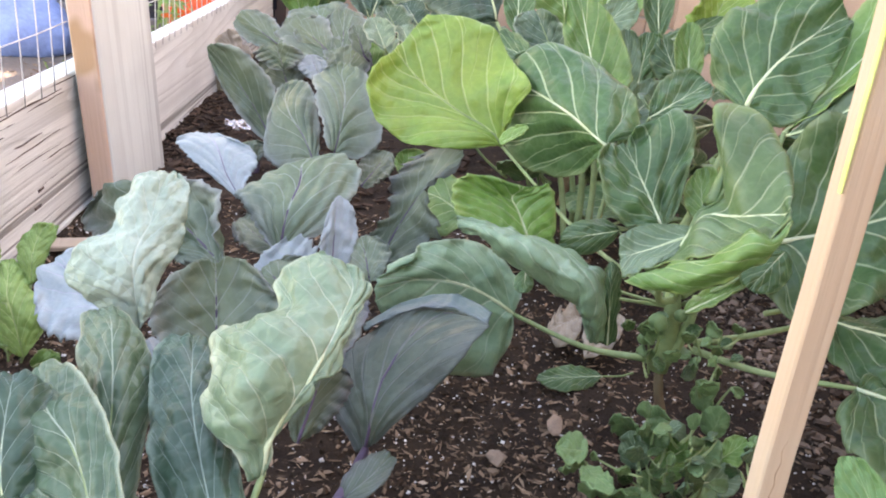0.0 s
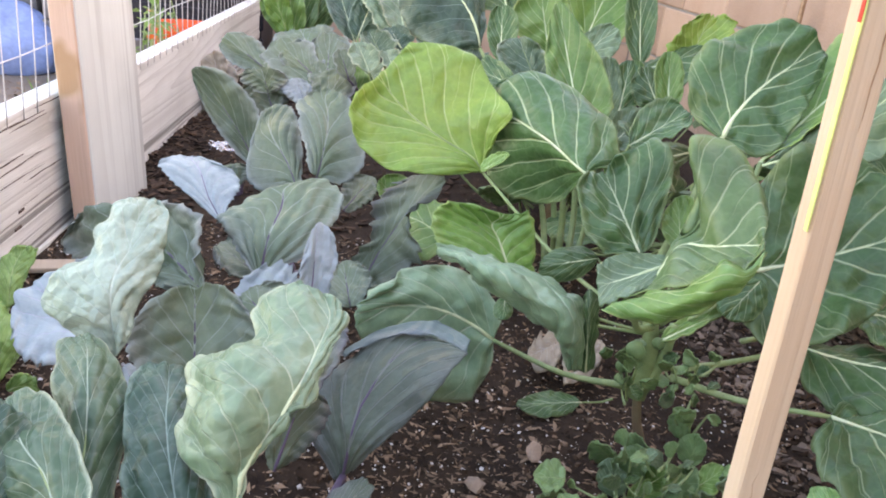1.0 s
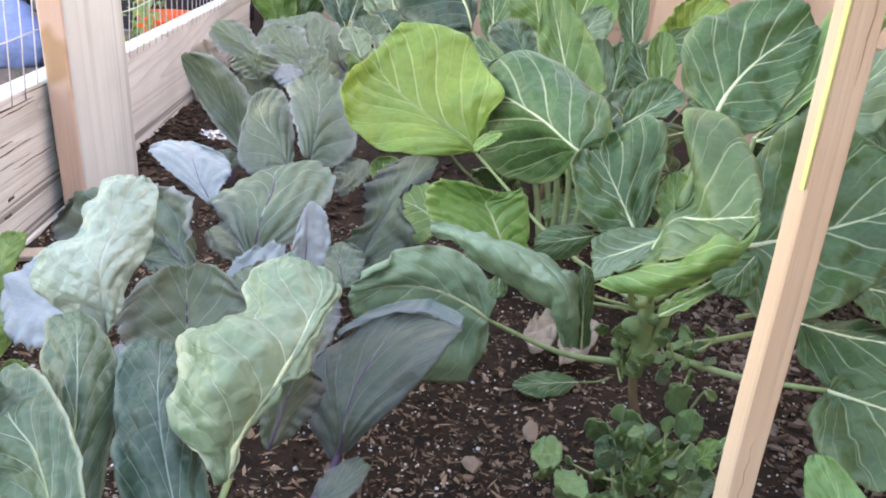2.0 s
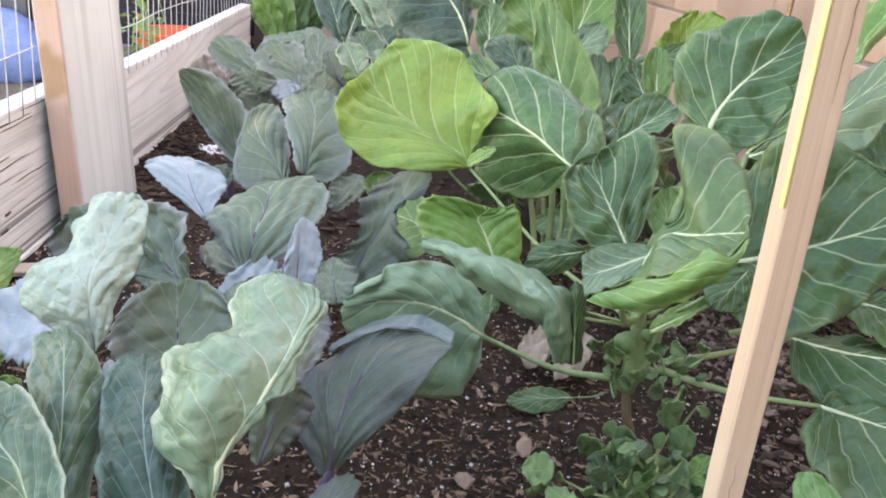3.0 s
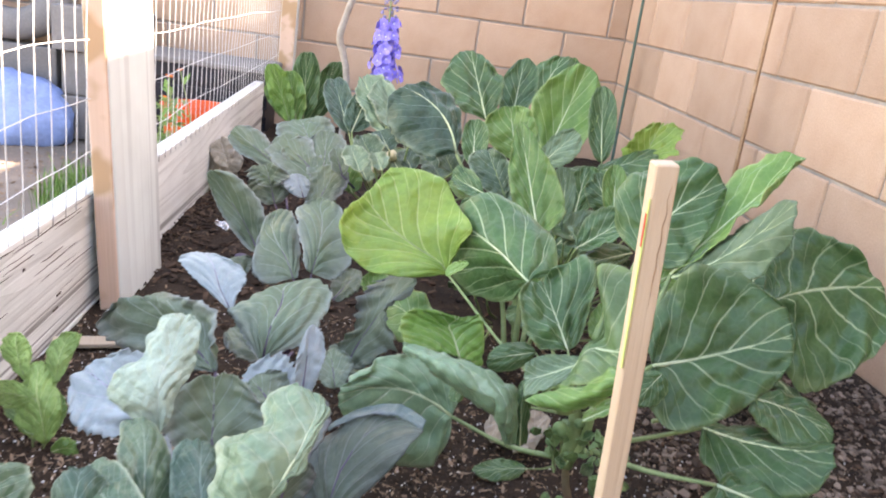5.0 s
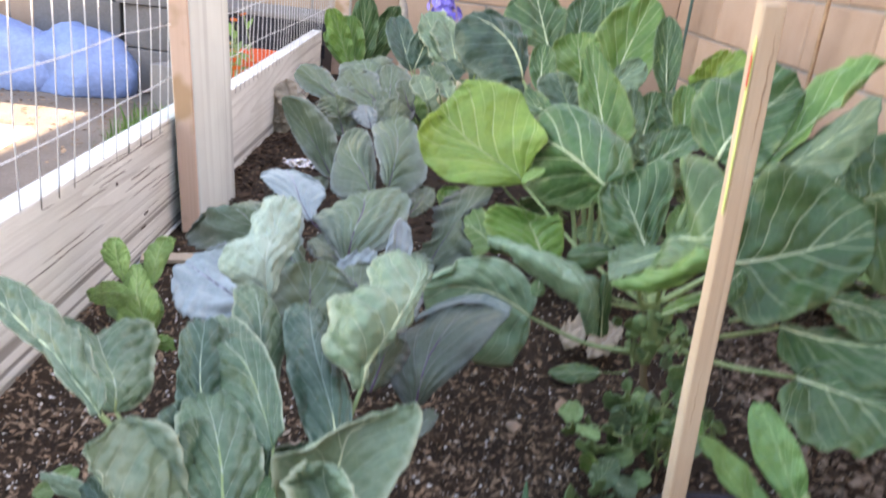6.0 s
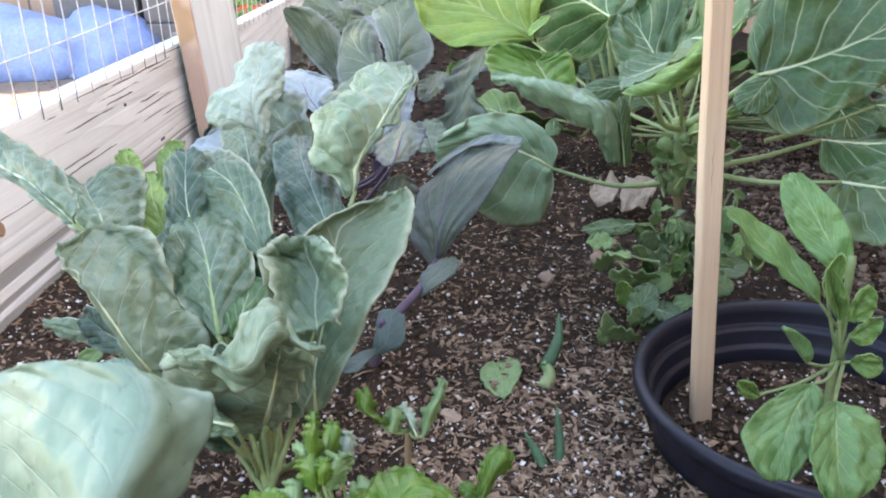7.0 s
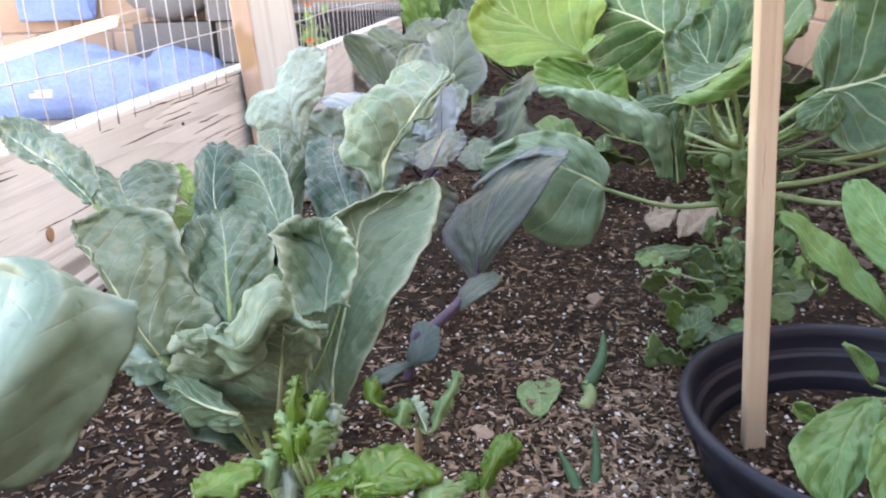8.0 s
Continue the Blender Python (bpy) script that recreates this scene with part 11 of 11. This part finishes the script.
def grass_tuft(at, spread, count, seed):
    rng = random.Random(seed)
    verts, faces = [], []
    for _ in range(count):
        x, y, w = rng.gauss(0, spread[0]), rng.gauss(0, spread[1]), rng.uniform(0, 6.283)
        h, lean, r = rng.uniform(0.05, 0.17), rng.uniform(0.01, 0.07), rng.uniform(0.002, 0.005)
        c, s = math.cos(w), math.sin(w)
        k = len(verts)
        for u in (0.0, 0.4, 0.75, 1.0):
            q = Vector((x + c * lean * u * u, y + s * lean * u * u, h * (u - 0.25 * u * u)))
            e = Vector((-s, c, 0)) * r * (1 - u) ** 0.6
            verts += [q - e, q + e]
        faces += [(k + 2 * i, k + 2 * i + 1, k + 2 * i + 3, k + 2 * i + 2) for i in range(3)]
    ob = new("grass_tuft", mesh_of("grass_tuft", verts, faces, [M["grass"]]))
    ob.location = at
    tagged(ob, "tuft of green grass growing outside the board", "grass", kind="stuff")


grass_tuft((-0.802, 3.055, -0.2), (0.05, 0.13), 260, 5)


# ---- loose bits on the soil ----
def scatter(name, mat, count, label, make, region, seed, sink=0.0, cat="mulch", level=None):
    rng = random.Random(seed)
    verts, faces = [], []
    for _ in range(count):
        x, y = region(rng)
        if level is None and (x - 0.577) ** 2 + (y - 0.766) ** 2 < 0.138 ** 2:
            continue
        pv, pf = make(rng)
        m = Euler((rng.uniform(-0.4, 0.4), rng.uniform(-0.4, 0.4), rng.uniform(0, 6.3))).to_matrix()
        o = Vector((x, y, (ground_height(x, y) if level is None else level) + sink))
        k = len(verts)
        verts += [o + m @ Vector(p) for p in pv]
        faces += [tuple(k + i for i in q) for q in pf]
    ob = new(name, mesh_of(name, verts, faces, [mat]))
    tagged(ob, label, cat, kind="stuff")


OCT = [(0, 2, 4), (2, 1, 4), (1, 3, 4), (3, 0, 4), (2, 0, 5), (1, 2, 5), (3, 1, 5), (0, 3, 5)]
BOX = [(0, 1, 3, 2), (4, 6, 7, 5), (0, 4, 5, 1), (2, 3, 7, 6), (0, 2, 6, 4), (1, 5, 7, 3)]


def grain(lo, hi):
    def make(rng):
        r = lo + (hi - lo) * rng.random() ** 3
        a, b, c = r * rng.uniform(0.7, 1.3), r * rng.uniform(0.7, 1.3), r * rng.uniform(0.5, 1.0)
        return [(-a, 0, 0), (a, 0, 0), (0, -b, 0), (0, b, 0), (0, 0, c), (0, 0, -c)], OCT
    return make


def sliver(lo, hi, slim=0.16, flat=0.06):
    def make(rng):
        n = lo + (hi - lo) * rng.random() ** 2.2
        w, h = n * slim * rng.uniform(0.6, 1.8), n * flat * rng.uniform(0.6, 1.6)
        s, k = rng.uniform(-0.2, 0.2) * n, rng.uniform(-0.2, 0.2) * n
        return [(-n / 2, s, 0), (n / 2, -s * 0.4, 0), (k, -w / 2, 0), (-k, w / 2, 0), (k * 0.5, 0, h / 2), (0, 0, -h / 2)], OCT
    return make


def chunk(lo, hi, slim=0.5, flat=0.25):
    def make(rng):
        n = lo + (hi - lo) * rng.random() ** 2.2
        return [(n / 2 * (x + rng.uniform(-0.5, 0.4)), n / 2 * slim * (y + rng.uniform(-0.6, 0.5)), n / 2 * flat * (z + rng.uniform(-0.6, 0.6))) for x in (-1, 1) for y in (-1, 1) for z in (-1, 1)], BOX
    return make


def near_bed(rng):
    return rng.uniform(-0.26, 1.1), 0.35 + 1.45 * rng.random() ** 1.2


def open_soil(rng):
    return rng.gauss(0.36, 0.13), 0.5 + 0.55 * abs(rng.gauss(0, 0.55))


def back_bed(rng):
    return -0.26 + 0.8 * rng.random() ** 2, rng.uniform(1.75, 3.6)


scatter("perlite", M["perlite"], 6500, "white perlite grains in the soil", grain(0.0007, 0.0030), near_bed, 11, 0.001)
scatter("perlite", M["perlite"], 1600, "white perlite grains in the soil", grain(0.0008, 0.0034), open_soil, 12, 0.001)
scatter("wood_shavings", M["chip"], 13000, "brown wood shavings and bark bits on the soil", sliver(0.003, 0.018, 0.30, 0.16), near_bed, 13, 0.0012)
scatter("wood_shavings", M["chip"], 9000, "pale wood shavings on the soil", sliver(0.0022, 0.014, 0.30, 0.18), open_soil, 14, 0.002)
scatter("wood_chips", M["chip_pale"], 1000, "bleached wood chips and splinters on the soil", sliver(0.002, 0.012, 0.3, 0.16), open_soil, 19, 0.002)
scatter("wood_chips", M["chip_pale"], 500, "bleached wood chips and splinters on the soil", sliver(0.003, 0.014, 0.3, 0.12), near_bed, 20, 0.002)
scatter("wood_shavings", M["chip_tan"], 1500, "long tan wood shavings on the soil", sliver(0.006, 0.026, 0.16, 0.09), open_soil, 41, 0.002)
scatter("wood_shavings", M["chip_tan"], 3600, "tan wood shavings over the bed", sliver(0.005, 0.022, 0.2, 0.1), near_bed, 42, 0.002)
scatter("wood_chips", M["chip"], 2500, "small chunks of bark in the soil", chunk(0.0018, 0.008, 0.6, 0.5), open_soil, 25, 0.0015)
scatter("soil_crumbs", M["crumb"], 18000, "dark soil crumbs", grain(0.0015, 0.0065), near_bed, 15, 0.0005)
def left_soil(rng):
    return rng.uniform(-0.27, 0.12), rng.uniform(0.45, 1.35)


scatter("wood_shavings", M["chip"], 5000, "brown wood shavings on the soil beside the board", sliver(0.003, 0.016, 0.32, 0.18), left_soil, 27, 0.002)
scatter("wood_chips", M["chip_pale"], 350, "bleached splinters on the soil beside the board", sliver(0.004, 0.018, 0.26, 0.14), left_soil, 28, 0.003)
scatter("perlite", M["perlite"], 1200, "white perlite grains beside the board", grain(0.0008, 0.0032), left_soil, 29, 0.001)


def in_pot(rng):
    r, w = 0.12 * math.sqrt(rng.random()), rng.uniform(0, 6.283)
    return 0.577 + r * math.cos(w), 0.760 + r * math.sin(w)


scatter("soil_crumbs", M["crumb"], 1500, "dark soil crumbs in the pot", grain(0.0015, 0.006), in_pot, 21, 0.001, level=0.003)
scatter("perlite", M["perlite"], 260, "white perlite grains in the pot", grain(0.0008, 0.0028), in_pot, 22, 0.002, level=0.004)
scatter("wood_shavings", M["chip"], 900, "brown wood shavings in the pot", sliver(0.003, 0.014, 0.3, 0.12), in_pot, 23, 0.003, level=0.003)
def yard(rng):
    y = 2.6 + 1.05 * rng.random() ** 0.6
    return rng.uniform(-1.9, -0.55) * (0.55 + 0.45 * (y - 2.6) / 1.05), y


scatter("dead_leaves", M["chip_tan"], 900, "dry brown leaf litter and dirt on the paving outside the bed", sliver(0.006, 0.035, 0.45, 0.1), yard, 51, 0.004, "leaf litter", level=-0.2)


def side_bed(rng):
    return rng.uniform(0.72, 1.34), rng.uniform(0.75, 2.3)


scatter("wood_chips", M["chip_grey"], 9000, "grey weathered wood chips covering the ground by the wall", chunk(0.003, 0.016, 0.6, 0.35), side_bed, 31, 0.002)
scatter("bark_mulch", M["bark"], 1500, "reddish bark bits by the wall", chunk(0.004, 0.018, 0.55, 0.3), side_bed, 32, 0.003)
scatter("bark_mulch", M["bark"], 3200, "reddish bark mulch by the boards", chunk(0.005, 0.024, 0.42, 0.2), back_bed, 16, 0.006)
scatter("wood_shavings", M["chip"], 3000, "brown wood shavings and bark bits on the soil", sliver(0.004, 0.02, 0.25, 0.1), back_bed, 17, 0.002)


def chip_piece(x, y, s, turn, mat, label):
    bm = bmesh.new()
    bmesh.ops.create_icosphere(bm, subdivisions=2, radius=1)
    for v in bm.verts:
        v.co += noise.noise_vector(v.co * 1.1 + Vector((x * 50, y * 50, 0))) * 0.55 + noise.noise_vector(v.co * 3.1 + Vector((x * 50, 0, 7))) * 0.35
        v.co = Vector((v.co.x * s[0], v.co.y * s[1], v.co.z * s[2]))
    ob = new("wood_chip", bm_mesh("wood_chip", bm, mat))
    ob.matrix_basis = pose(x, y, ground_height(x, y) + s[2] * 0.6, 0, 8, turn)
    tagged(ob, label, "wood chip")


chip_piece(0.453, 1.153, (0.008, 0.021, 0.006), -15, M["chip_pale"], "pale bleached wood chip on the soil")
chip_piece(0.378, 1.083, (0.009, 0.011, 0.007), 10, M["chip_pale"], "whitish lump lying on the soil")
chip_piece(0.489, 1.06, (0.022, 0.010, 0.006), -5, M["chip"], "brown flat wood chip on the soil")
chip_piece(0.262, 0.80, (0.011, 0.008, 0.004), -30, M["chip_pale"], "white wood chip on the soil")
chip_piece(0.225, 0.765, (0.014, 0.005, 0.003), -25, M["chip"], "thin tan wood chip on the soil")


# ---- blocks of the walls ----
def block_mesh(length, height, depth):
    bm = box_bm((-length / 2, 0, -height / 2), (length / 2, depth, height / 2), 0.005, 1)
    return bm_mesh("block", bm, M["block"])


full = block_mesh(PITCH - JOINT, COURSE - JOINT, 0.012)


def lay(parent, along, start, stop, anchor, turn):
    for c in range(-4, 6):
        z = LINE - COURSE / 2 + c * COURSE
        shift = anchor + (PITCH / 2 if c % 2 else 0)
        k0 = math.floor((start - shift) / PITCH)
        s = shift + (k0 + 0.5) * PITCH
        while s - PITCH / 2 < stop - 0.05:
            if s - PITCH / 2 > start - PITCH:
                a, b = max(s - PITCH / 2 + JOINT / 2, start), min(s + PITCH / 2 - JOINT / 2, stop)
                if b - a > 0.03:
                    me = full if b - a > PITCH - JOINT - 0.001 else block_mesh(b - a, COURSE - JOINT, 0.012)
                    ob = child("block", me, parent)
                    mid = (a + b) / 2
                    ob.matrix_basis = pose(WALL_X, mid, z, 0, 0, -90) if along == "y" else pose(mid, WALL_Y, z, 0, 0, 0)
            s += PITCH


lay(wall_east, "y", -1.6, WALL_Y, 2.723 - 3 * PITCH, -90)
lay(wall_north, "x", -4.2, WALL_X, 1.061 - 6 * PITCH, 0)
